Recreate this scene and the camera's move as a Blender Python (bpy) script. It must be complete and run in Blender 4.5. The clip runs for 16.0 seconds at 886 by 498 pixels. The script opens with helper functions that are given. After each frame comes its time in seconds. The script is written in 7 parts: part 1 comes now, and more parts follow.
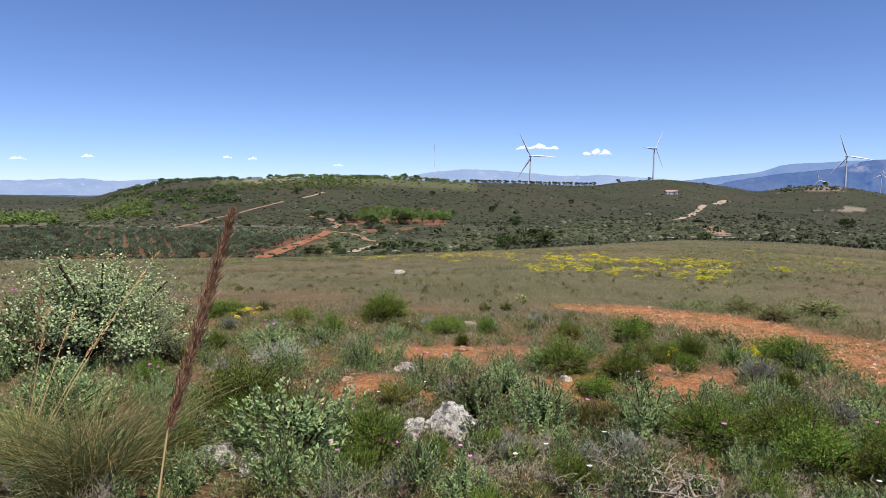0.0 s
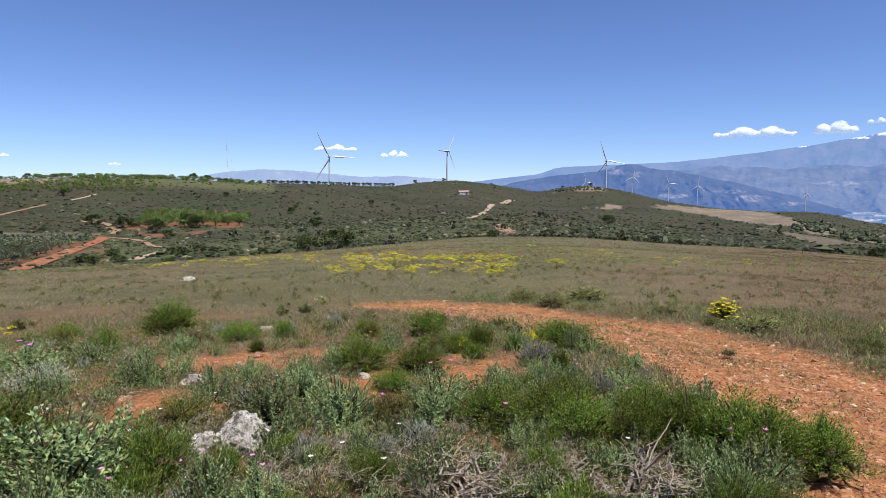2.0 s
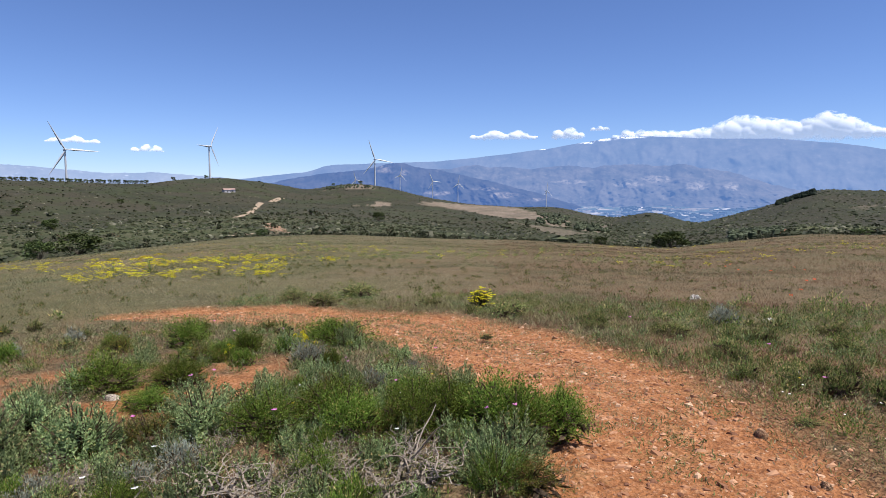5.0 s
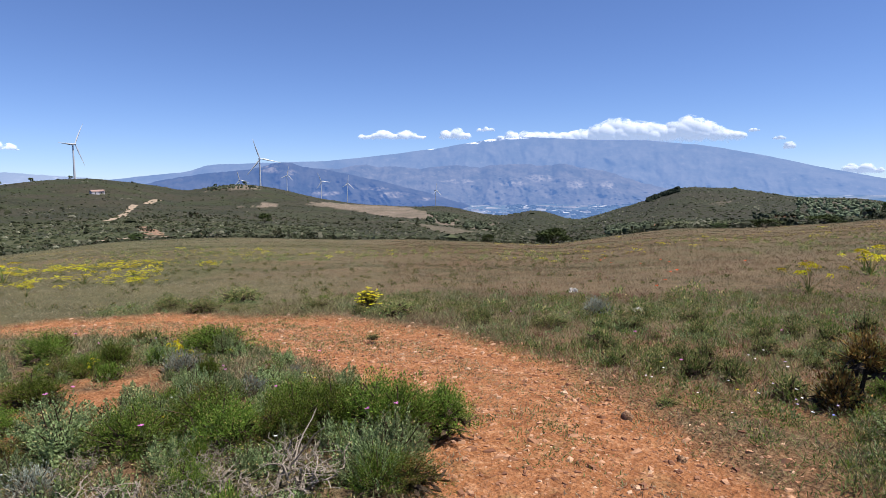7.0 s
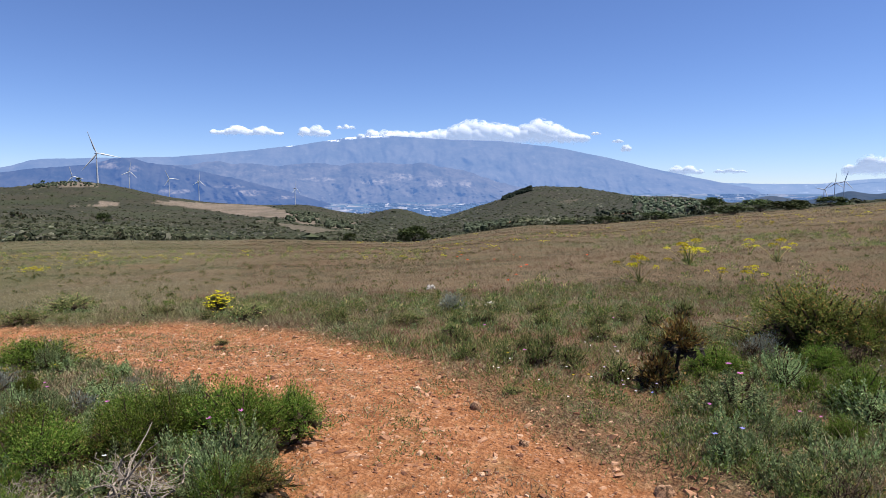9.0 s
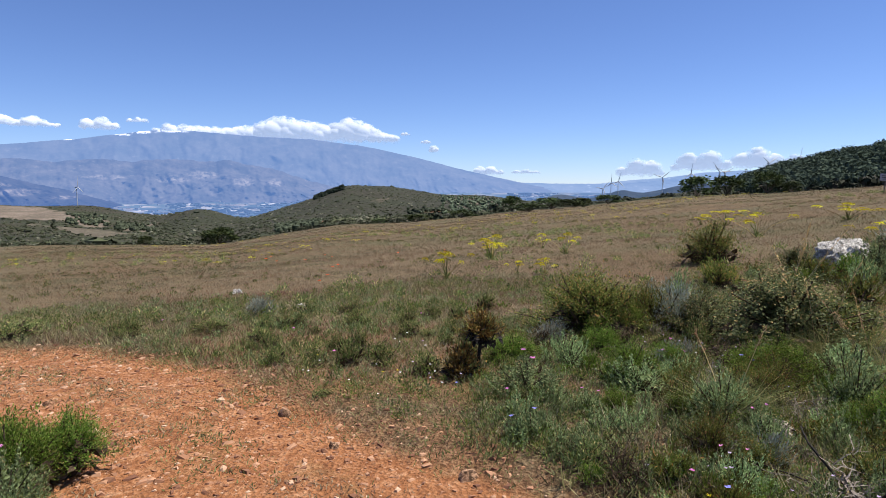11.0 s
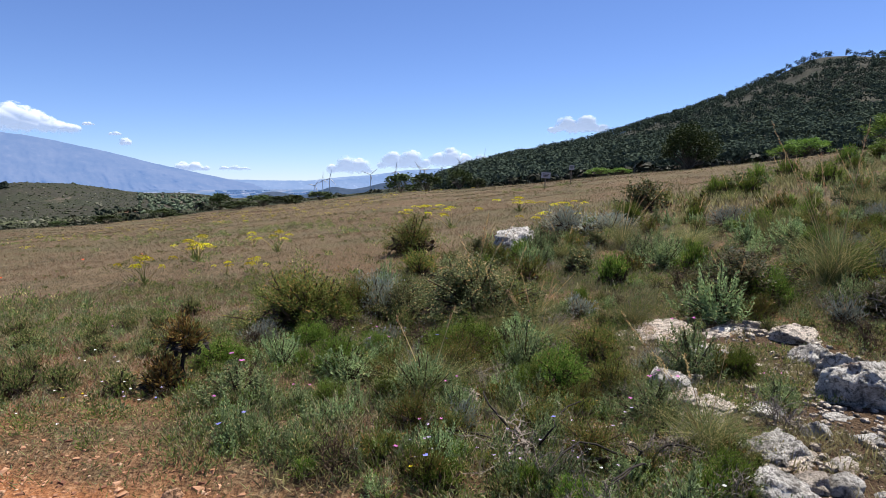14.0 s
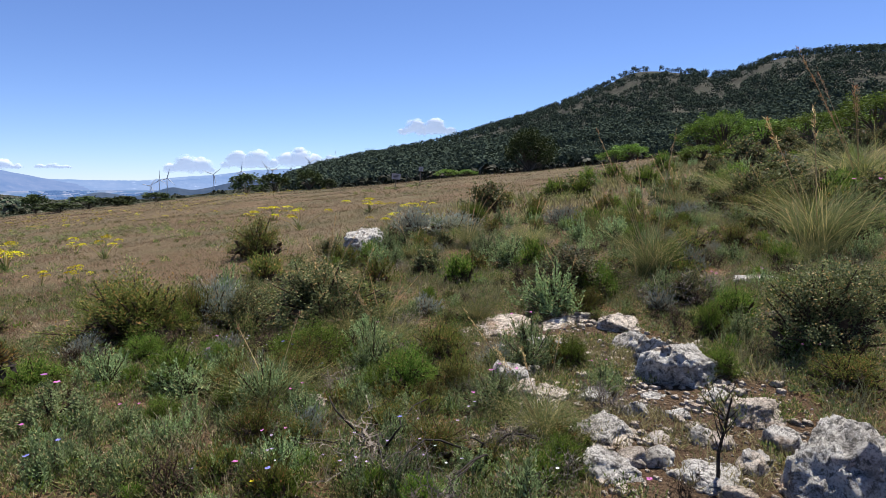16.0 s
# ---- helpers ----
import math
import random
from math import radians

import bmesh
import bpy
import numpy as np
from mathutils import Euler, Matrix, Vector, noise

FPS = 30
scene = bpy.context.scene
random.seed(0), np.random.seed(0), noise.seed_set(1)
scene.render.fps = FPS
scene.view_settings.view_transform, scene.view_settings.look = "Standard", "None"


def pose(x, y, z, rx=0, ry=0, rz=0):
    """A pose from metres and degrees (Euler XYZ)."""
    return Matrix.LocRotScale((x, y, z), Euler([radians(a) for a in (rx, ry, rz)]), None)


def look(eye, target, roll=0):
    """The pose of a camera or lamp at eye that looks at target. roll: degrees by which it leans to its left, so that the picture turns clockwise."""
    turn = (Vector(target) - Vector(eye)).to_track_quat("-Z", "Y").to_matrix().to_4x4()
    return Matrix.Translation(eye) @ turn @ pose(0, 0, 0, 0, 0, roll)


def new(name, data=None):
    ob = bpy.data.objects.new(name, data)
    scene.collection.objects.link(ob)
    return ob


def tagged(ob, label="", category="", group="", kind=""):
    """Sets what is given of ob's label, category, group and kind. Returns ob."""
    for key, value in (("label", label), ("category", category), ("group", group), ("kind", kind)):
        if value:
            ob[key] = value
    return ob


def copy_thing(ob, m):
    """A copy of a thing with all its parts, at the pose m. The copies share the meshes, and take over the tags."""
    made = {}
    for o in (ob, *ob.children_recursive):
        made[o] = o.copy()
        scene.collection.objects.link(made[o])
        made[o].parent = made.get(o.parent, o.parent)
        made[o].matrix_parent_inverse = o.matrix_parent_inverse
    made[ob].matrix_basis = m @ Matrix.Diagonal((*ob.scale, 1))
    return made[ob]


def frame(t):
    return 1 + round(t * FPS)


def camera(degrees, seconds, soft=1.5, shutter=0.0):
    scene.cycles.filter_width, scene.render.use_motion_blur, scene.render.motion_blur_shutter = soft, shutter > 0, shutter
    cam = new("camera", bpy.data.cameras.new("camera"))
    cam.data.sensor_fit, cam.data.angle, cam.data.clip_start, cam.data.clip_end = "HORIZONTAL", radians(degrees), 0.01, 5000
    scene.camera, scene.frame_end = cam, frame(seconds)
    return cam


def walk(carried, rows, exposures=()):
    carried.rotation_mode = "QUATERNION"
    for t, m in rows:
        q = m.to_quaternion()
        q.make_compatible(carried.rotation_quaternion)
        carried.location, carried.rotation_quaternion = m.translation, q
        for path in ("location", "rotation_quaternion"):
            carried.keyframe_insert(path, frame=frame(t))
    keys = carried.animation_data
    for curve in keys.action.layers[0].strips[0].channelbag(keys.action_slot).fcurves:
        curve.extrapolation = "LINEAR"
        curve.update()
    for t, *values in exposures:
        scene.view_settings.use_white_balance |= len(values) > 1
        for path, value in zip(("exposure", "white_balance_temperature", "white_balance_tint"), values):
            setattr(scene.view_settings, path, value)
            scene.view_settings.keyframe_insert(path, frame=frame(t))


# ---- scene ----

cam = camera(70.4, 16.0, 0.6)
EYE = 1.65
ROWS = [
    (0.0, 0.0001, -0.0000, -0.0000, 0.00, -5.40, -0.30),
    (0.5, 0.0110, -0.0191, -0.0048, -4.48, -5.39, -0.03),
    (1.0, 0.0284, -0.0323, -0.0062, -8.99, -5.26, -0.24),
    (1.5, 0.0457, -0.0253, -0.0122, -13.29, -5.32, -0.13),
    (2.0, 0.0667, -0.0134, -0.0122, -18.03, -5.26, -0.17),
    (2.5, 0.0798, -0.0088, -0.0083, -22.52, -5.29, -0.15),
    (3.0, 0.0823, -0.0045, -0.0086, -26.29, -5.34, -0.06),
    (3.5, 0.0862, -0.0076, -0.0097, -29.36, -5.43, -0.01),
    (4.0, 0.0942, -0.0037, -0.0074, -32.96, -5.42, -0.17),
    (6.5, 0.1688, -0.0519, -0.0082, -45.66, -5.47, 0.32),
    (7.0, 0.1758, -0.0748, -0.0050, -48.62, -5.46, 0.27),
    (7.5, 0.1751, -0.0978, -0.0024, -51.68, -5.54, 0.22),
    (8.0, 0.1798, -0.1161, -0.0002, -54.77, -5.51, 0.09),
    (10.5, 0.2547, -0.2160, 0.0062, -73.07, -5.82, 0.06),
    (11.0, 0.2463, -0.2156, 0.0067, -78.09, -5.73, -0.04),
    (11.5, 0.2374, -0.2151, 0.0066, -83.07, -5.89, -0.06),
    (12.0, 0.2345, -0.2161, 0.0068, -87.25, -5.86, -0.06),
    (12.5, 0.2286, -0.2297, 0.0085, -91.41, -5.72, -0.04),
    (13.0, 0.2282, -0.2431, 0.0091, -94.85, -5.74, -0.04),
    (13.5, 0.2175, -0.2668, 0.0098, -98.77, -5.76, 0.17),
    (14.0, 0.2253, -0.2888, 0.0068, -103.78, -6.02, 0.04),
    (14.5, 0.2379, -0.3054, 0.0047, -108.34, -5.97, -0.10),
    (15.0, 0.2472, -0.3214, 0.0012, -111.61, -5.88, 0.01),
    (15.5, 0.2381, -0.3373, 0.0075, -114.07, -5.96, -0.20),
    (16.0, 0.2174, -0.3494, 0.0130, -117.19, -5.93, -0.14),
]
walk(cam, [(t, pose(x, y, EYE + z, 90 + pitch, roll, yaw)) for t, x, y, z, yaw, pitch, roll in ROWS], [(0.0, 0.56), (11.5, 0.56), (14.0, 0.66), (16.0, 0.67)])

# ---- world, sun ----
SUN_AZ, SUN_EL = 152.0, 65.0
world = bpy.data.worlds.new("world")
scene.world = world
world.use_nodes = True
wn = world.node_tree.nodes
sky = wn.new("ShaderNodeTexSky")
sky.sky_type = "NISHITA"
sky.sun_disc = False
sky.sun_elevation = radians(SUN_EL)
sky.sun_rotation = radians(SUN_AZ)
sky.altitude = 900
sky.air_density = 0.8
sky.dust_density = 0.0
sky.ozone_density = 3.0
tint = wn.new("ShaderNodeMix")
tint.data_type, tint.blend_type = "RGBA", "MULTIPLY"
tint.inputs["Factor"].default_value = 1.0
tint.inputs[7].default_value = (0.86, 0.95, 1.25, 1)
world.node_tree.links.new(sky.outputs[0], tint.inputs[6])
world.node_tree.links.new(tint.outputs[2], wn["Background"].inputs[0])
wn["Background"].inputs[1].default_value = 0.077
sun_data = bpy.data.lights.new("sun", "SUN")
sun_data.energy, sun_data.angle, sun_data.color = 5.0, radians(0.53), (1.0, 0.955, 0.88)
sun = new("sun", sun_data)
SUN_DIR = Vector((math.sin(radians(SUN_AZ)) * math.cos(radians(SUN_EL)), math.cos(radians(SUN_AZ)) * math.cos(radians(SUN_EL)), math.sin(radians(SUN_EL))))
sun.matrix_world = look(SUN_DIR * 60, (0, 0, 0))

# ---- materials ----
def material(name):
    m = bpy.data.materials.new(name)
    m.use_nodes = True
    return m, m.node_tree.nodes, m.node_tree.links, m.node_tree.nodes["Principled BSDF"]


def tex(nodes, links, coord, scale, detail=4.0, rough=0.55, kind="noise"):
    n = nodes.new("ShaderNodeTexNoise" if kind == "noise" else "ShaderNodeTexVoronoi")
    n.inputs["Scale"].default_value = scale
    if kind == "noise":
        n.inputs["Detail"].default_value, n.inputs["Roughness"].default_value = detail, rough
    if coord:
        links.new(coord, n.inputs["Vector"])
    return n


def ramp(nodes, links, src, stops):
    r = nodes.new("ShaderNodeValToRGB")
    while len(r.color_ramp.elements) < len(stops):
        r.color_ramp.elements.new(0.5)
    for e, (p, c) in zip(r.color_ramp.elements, stops):
        e.position, e.color = p, (*c, 1) if len(c) == 3 else c
    links.new(src, r.inputs[0])
    return r.outputs[0]


def mix(nodes, links, fac, a, b, mode="MIX"):
    m = nodes.new("ShaderNodeMix")
    m.data_type, m.blend_type = "RGBA", mode
    for sock, v in ((m.inputs["Factor"], fac), (m.inputs[6], a), (m.inputs[7], b)):
        if isinstance(v, (int, float)):
            sock.default_value = v
        elif isinstance(v, tuple):
            sock.default_value = (*v, 1)
        else:
            links.new(v, sock)
    return m.outputs[2]


def arith(nodes, links, op, a, b=None, clamp=False):
    m = nodes.new("ShaderNodeMath")
    m.operation, m.use_clamp = op, clamp
    for i, v in enumerate((a, b)):
        if v is None:
            continue
        if isinstance(v, (int, float)):
            m.inputs[i].default_value = v
        else:
            links.new(v, m.inputs[i])
    return m.outputs[0]


def attr(nodes, name):
    a = nodes.new("ShaderNodeAttribute")
    a.attribute_name = name
    return a.outputs["Fac"]


def bump(nodes, links, bsdf, height, strength=0.5, dist=0.02):
    b = nodes.new("ShaderNodeBump")
    b.inputs["Strength"].default_value, b.inputs["Distance"].default_value = strength, dist
    links.new(height, b.inputs["Height"])
    links.new(b.outputs[0], bsdf.inputs["Normal"])


def leaf_material(name, dark, light, dry=None, glow=0.35, rough=0.55, dry_at=0.78, shine=0.06):
    """Leaves: colour varies leaf by leaf and plant by plant; light passes through."""
    m, n, l, b = material(name)
    geo, info = n.new("ShaderNodeNewGeometry"), n.new("ShaderNodeObjectInfo")
    col = mix(n, l, geo.outputs["Random Per Island"], dark, light)
    if dry:
        pick = arith(n, l, "GREATER_THAN", geo.outputs["Random Per Island"], dry_at)
        col = mix(n, l, pick, col, dry)
    hsv = n.new("ShaderNodeHueSaturation")
    l.new(col, hsv.inputs["Color"])
    l.new(arith(n, l, "ADD", arith(n, l, "MULTIPLY", info.outputs["Random"], 0.75), 0.65), hsv.inputs["Value"])
    l.new(arith(n, l, "ADD", arith(n, l, "MULTIPLY", info.outputs["Random"], 0.03), 0.485), hsv.inputs["Hue"])
    col = hsv.outputs[0]
    l.new(col, b.inputs["Base Color"])
    b.inputs["Roughness"].default_value = rough
    b.inputs["Specular IOR Level"].default_value = shine
    if glow:
        tr = n.new("ShaderNodeBsdfTranslucent")
        l.new(col, tr.inputs[0])
        mx = n.new("ShaderNodeMixShader")
        mx.inputs[0].default_value = glow
        l.new(b.outputs[0], mx.inputs[1])
        l.new(tr.outputs[0], mx.inputs[2])
        l.new(mx.outputs[0], n["Material Output"].inputs[0])
    return m


def bark_material(name, a, b_, scale=30):
    m, n, l, b = material(name)
    co = n.new("ShaderNodeTexCoord").outputs["Object"]
    t = tex(n, l, co, scale, 5)
    l.new(ramp(n, l, t.outputs[0], [(0.3, a), (0.7, b_)]), b.inputs["Base Color"])
    b.inputs["Roughness"].default_value = 0.9
    b.inputs["Specular IOR Level"].default_value = 0.1
    bump(n, l, b, t.outputs[0], 0.6, 0.01)
    return m


def plain(name, colour, rough=0.5, metal=0.0, wear=0.12, scale=6):
    m, n, l, b = material(name)
    t = tex(n, l, n.new("ShaderNodeTexCoord").outputs["Object"], scale, 5)
    dark = tuple(c * (1 - wear) for c in colour)
    light = tuple(min(1, c * (1 + wear)) for c in colour)
    l.new(ramp(n, l, t.outputs[0], [(0.3, dark), (0.7, light)]), b.inputs["Base Color"])
    b.inputs["Roughness"].default_value, b.inputs["Metallic"].default_value = rough, metal
    return m


def ground_material():
    m, n, l, b = material("ground_soil_and_scrub")
    co = n.new("ShaderNodeNewGeometry").outputs["Position"]
    fine, mid, broad = tex(n, l, co, 22, 6, 0.65), tex(n, l, co, 1.3, 6, 0.6), tex(n, l, co, 0.05, 6, 0.6)
    grit = tex(n, l, co, 34, kind="voronoi")
    soil = ramp(n, l, fine.outputs[0], [(0.34, (0.125, 0.055, 0.024)), (0.5, (0.25, 0.115, 0.048)), (0.64, (0.38, 0.22, 0.115))])
    soil = mix(n, l, arith(n, l, "MULTIPLY", mid.outputs[0], 0.5), soil, (0.29, 0.15, 0.07))
    pale = ramp(n, l, grit.outputs["Color"], [(0.0, (0.16, 0.072, 0.034)), (0.7, (0.29, 0.145, 0.065)), (1.0, (0.43, 0.29, 0.18))])
    soil = mix(n, l, 0.45, soil, pale)
    soil = mix(n, l, ramp(n, l, tex(n, l, co, 3.1, 6, 0.7).outputs[0], [(0.54, (0, 0, 0)), (0.7, (0.55, 0.55, 0.55))]), soil, (0.17, 0.145, 0.07))
    lumps = tex(n, l, co, 7, 8, 0.75)
    # Hollows darkened in colour for the shade between clods; pale ochre on the lumps.
    soil = mix(n, l, ramp(n, l, lumps.outputs[0], [(0.36, (0.75, 0.75, 0.75)), (0.48, (0, 0, 0))]), soil, (0.13, 0.055, 0.024))
    soil = mix(n, l, ramp(n, l, lumps.outputs[0], [(0.54, (0, 0, 0)), (0.64, (0.7, 0.7, 0.7))]), soil, (0.46, 0.3, 0.18))
    soil = mix(n, l, 1.0, soil, (1.42, 1.2, 1.12), "MULTIPLY")
    litter = ramp(n, l, fine.outputs[0], [(0.32, (0.03, 0.024, 0.013)), (0.5, (0.1, 0.078, 0.043)), (0.68, (0.27, 0.21, 0.125))])
    litter = mix(n, l, ramp(n, l, mid.outputs[0], [(0.42, (0, 0, 0)), (0.66, (0.6, 0.6, 0.6))]), litter, (0.28, 0.13, 0.07))
    meadow = ramp(n, l, mid.outputs[0], [(0.36, (0.06, 0.052, 0.028)), (0.5, (0.135, 0.102, 0.058)), (0.64, (0.23, 0.165, 0.1))])
    meadow = mix(n, l, ramp(n, l, broad.outputs[0], [(0.46, (0, 0, 0)), (0.56, (0.85, 0.85, 0.85))]), meadow, (0.095, 0.1, 0.045))
    meadow = mix(n, l, ramp(n, l, tex(n, l, co, 0.11, 5, 0.65).outputs[0], [(0.5, (0, 0, 0)), (0.6, (0.7, 0.7, 0.7))]), meadow, (0.16, 0.085, 0.05))
    meadow = mix(n, l, ramp(n, l, fine.outputs[0], [(0.4, (0, 0, 0)), (0.62, (0.7, 0.7, 0.7))]), meadow, (0.22, 0.16, 0.105))
    meadow = mix(n, l, ramp(n, l, tex(n, l, co, 7, 5, 0.7).outputs[0], [(0.36, (0.75, 0.75, 0.75)), (0.5, (0, 0, 0))]), meadow, (0.06, 0.055, 0.025))
    drift = ramp(n, l, tex(n, l, co, 0.12, 6, 0.7).outputs[0], [(0.45, (1, 1, 1)), (0.55, (0, 0, 0))])
    meadow = mix(n, l, mix(n, l, 0.5, (0, 0, 0), drift), meadow, (0.185, 0.13, 0.08))
    meadow = mix(n, l, 1.0, meadow, (0.95, 0.93, 0.88), "MULTIPLY")
    far_mid, far_broad = tex(n, l, co, 0.22, 8, 0.85), tex(n, l, co, 0.009, 6, 0.62)
    speck = tex(n, l, co, 0.55, 3, 0.6)
    scrub = ramp(n, l, far_mid.outputs[0], [(0.4, (0.015, 0.017, 0.009)), (0.49, (0.036, 0.035, 0.021)), (0.56, (0.056, 0.051, 0.033)), (0.67, (0.2, 0.172, 0.128))])
    scrub = mix(n, l, ramp(n, l, speck.outputs[0], [(0.5, (0, 0, 0)), (0.56, (0.85, 0.85, 0.85))]), scrub, (0.024, 0.031, 0.013))
    scrub = mix(n, l, ramp(n, l, far_broad.outputs[0], [(0.44, (0, 0, 0)), (0.56, (0.6, 0.6, 0.6))]), scrub, (0.06, 0.05, 0.034))
    scrub = mix(n, l, ramp(n, l, tex(n, l, co, 0.016, 5, 0.6).outputs[0], [(0.48, (0, 0, 0)), (0.58, (0.55, 0.55, 0.55))]), scrub, (0.042, 0.052, 0.021))
    wood = ramp(n, l, far_mid.outputs[0], [(0.38, (0.016, 0.02, 0.012)), (0.52, (0.035, 0.035, 0.024)), (0.68, (0.12, 0.108, 0.086))])
    field = ramp(n, l, far_mid.outputs[0], [(0.38, (0.1, 0.078, 0.055)), (0.5, (0.2, 0.155, 0.12)), (0.62, (0.33, 0.27, 0.215))])
    red = ramp(n, l, far_mid.outputs[0], [(0.3, (0.17, 0.066, 0.036)), (0.7, (0.28, 0.12, 0.066))])
    green = ramp(n, l, far_mid.outputs[0], [(0.36, (0.045, 0.058, 0.022)), (0.64, (0.15, 0.155, 0.07))])
    scree = ramp(n, l, tex(n, l, co, 60, 8, 0.75).outputs[0], [(0.36, (0.03, 0.018, 0.01)), (0.5, (0.08, 0.048, 0.028)), (0.6, (0.14, 0.09, 0.055)), (0.72, (0.36, 0.29, 0.22))])
    col = mix(n, l, attr(n, "meadow"), litter, meadow)
    for name, c in (("scrub", scrub), ("wood", wood), ("green", green), ("scree", scree), ("field", field), ("red", red), ("bare", soil)):
        col = mix(n, l, attr(n, name), col, c)
    col = mix(n, l, 1.0, col, (0.87, 0.87, 0.85), "MULTIPLY")
    l.new(col, b.inputs["Base Color"])
    b.inputs["Roughness"].default_value = 0.95
    b.inputs["Specular IOR Level"].default_value = 0.15
    h = arith(n, l, "ADD", fine.outputs[0], arith(n, l, "ADD", lumps.outputs[0], arith(n, l, "MULTIPLY", grit.outputs["Distance"], 0.7)))
    bump(n, l, b, h, 0.9, 0.035)
    return m


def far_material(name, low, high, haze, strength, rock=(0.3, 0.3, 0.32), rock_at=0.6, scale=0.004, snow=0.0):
    """Far range with the haze of kilometres of air painted in: a set emission colour makes the backdrop glow."""
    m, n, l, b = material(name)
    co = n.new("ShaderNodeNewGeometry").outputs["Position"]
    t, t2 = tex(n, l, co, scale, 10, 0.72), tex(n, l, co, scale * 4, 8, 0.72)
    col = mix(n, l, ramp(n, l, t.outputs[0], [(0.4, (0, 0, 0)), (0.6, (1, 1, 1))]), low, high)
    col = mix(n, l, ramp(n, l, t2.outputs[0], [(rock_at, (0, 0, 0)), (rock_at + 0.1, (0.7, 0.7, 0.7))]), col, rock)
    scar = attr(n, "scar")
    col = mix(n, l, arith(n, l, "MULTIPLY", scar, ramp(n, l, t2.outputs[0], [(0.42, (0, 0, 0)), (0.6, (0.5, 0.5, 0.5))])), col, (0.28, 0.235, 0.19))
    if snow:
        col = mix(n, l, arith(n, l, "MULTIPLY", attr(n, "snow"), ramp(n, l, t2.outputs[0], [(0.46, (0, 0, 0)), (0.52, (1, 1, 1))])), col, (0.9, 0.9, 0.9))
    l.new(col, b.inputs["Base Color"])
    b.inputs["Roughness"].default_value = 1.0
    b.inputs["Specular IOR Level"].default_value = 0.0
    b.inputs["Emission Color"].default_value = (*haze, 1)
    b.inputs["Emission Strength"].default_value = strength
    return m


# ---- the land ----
# Ridge lines fitted to the camera's view: bearing from the first view (degrees, to the right), distance (m), height
# angle from the eye (degrees).
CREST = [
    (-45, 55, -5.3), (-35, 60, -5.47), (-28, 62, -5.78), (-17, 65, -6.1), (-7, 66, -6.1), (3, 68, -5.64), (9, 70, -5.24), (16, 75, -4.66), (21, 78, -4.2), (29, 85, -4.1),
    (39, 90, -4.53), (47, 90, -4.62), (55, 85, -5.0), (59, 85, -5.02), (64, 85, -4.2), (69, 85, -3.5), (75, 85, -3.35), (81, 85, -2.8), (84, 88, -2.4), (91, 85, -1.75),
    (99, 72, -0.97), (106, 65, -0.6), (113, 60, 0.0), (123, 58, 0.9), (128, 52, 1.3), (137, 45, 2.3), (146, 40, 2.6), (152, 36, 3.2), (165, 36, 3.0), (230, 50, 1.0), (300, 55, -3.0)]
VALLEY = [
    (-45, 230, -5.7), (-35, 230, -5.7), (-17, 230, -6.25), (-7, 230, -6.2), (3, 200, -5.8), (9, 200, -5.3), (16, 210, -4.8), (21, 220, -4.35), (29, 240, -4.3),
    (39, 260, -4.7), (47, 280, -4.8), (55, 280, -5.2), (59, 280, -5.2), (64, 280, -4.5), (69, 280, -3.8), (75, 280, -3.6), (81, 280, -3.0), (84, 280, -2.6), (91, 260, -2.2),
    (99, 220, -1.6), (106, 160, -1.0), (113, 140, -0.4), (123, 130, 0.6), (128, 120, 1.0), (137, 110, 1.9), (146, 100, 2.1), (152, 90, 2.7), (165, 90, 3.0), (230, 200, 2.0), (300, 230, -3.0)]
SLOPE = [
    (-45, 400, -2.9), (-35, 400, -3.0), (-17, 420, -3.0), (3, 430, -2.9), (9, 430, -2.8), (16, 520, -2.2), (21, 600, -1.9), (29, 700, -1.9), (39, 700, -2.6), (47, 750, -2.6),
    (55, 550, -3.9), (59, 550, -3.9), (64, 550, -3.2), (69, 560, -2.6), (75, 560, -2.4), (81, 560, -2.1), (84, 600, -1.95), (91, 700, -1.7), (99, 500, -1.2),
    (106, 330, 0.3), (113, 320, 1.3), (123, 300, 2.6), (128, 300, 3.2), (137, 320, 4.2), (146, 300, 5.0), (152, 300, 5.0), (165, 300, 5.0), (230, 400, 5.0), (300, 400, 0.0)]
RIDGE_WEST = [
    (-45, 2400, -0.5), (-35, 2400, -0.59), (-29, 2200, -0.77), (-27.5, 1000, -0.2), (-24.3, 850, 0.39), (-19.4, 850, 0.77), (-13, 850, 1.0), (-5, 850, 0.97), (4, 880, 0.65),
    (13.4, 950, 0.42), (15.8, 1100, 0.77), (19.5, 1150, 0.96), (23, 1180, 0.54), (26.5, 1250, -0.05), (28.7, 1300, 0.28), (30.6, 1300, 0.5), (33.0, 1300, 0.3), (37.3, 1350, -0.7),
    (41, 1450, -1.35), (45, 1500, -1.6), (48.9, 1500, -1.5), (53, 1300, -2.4)]
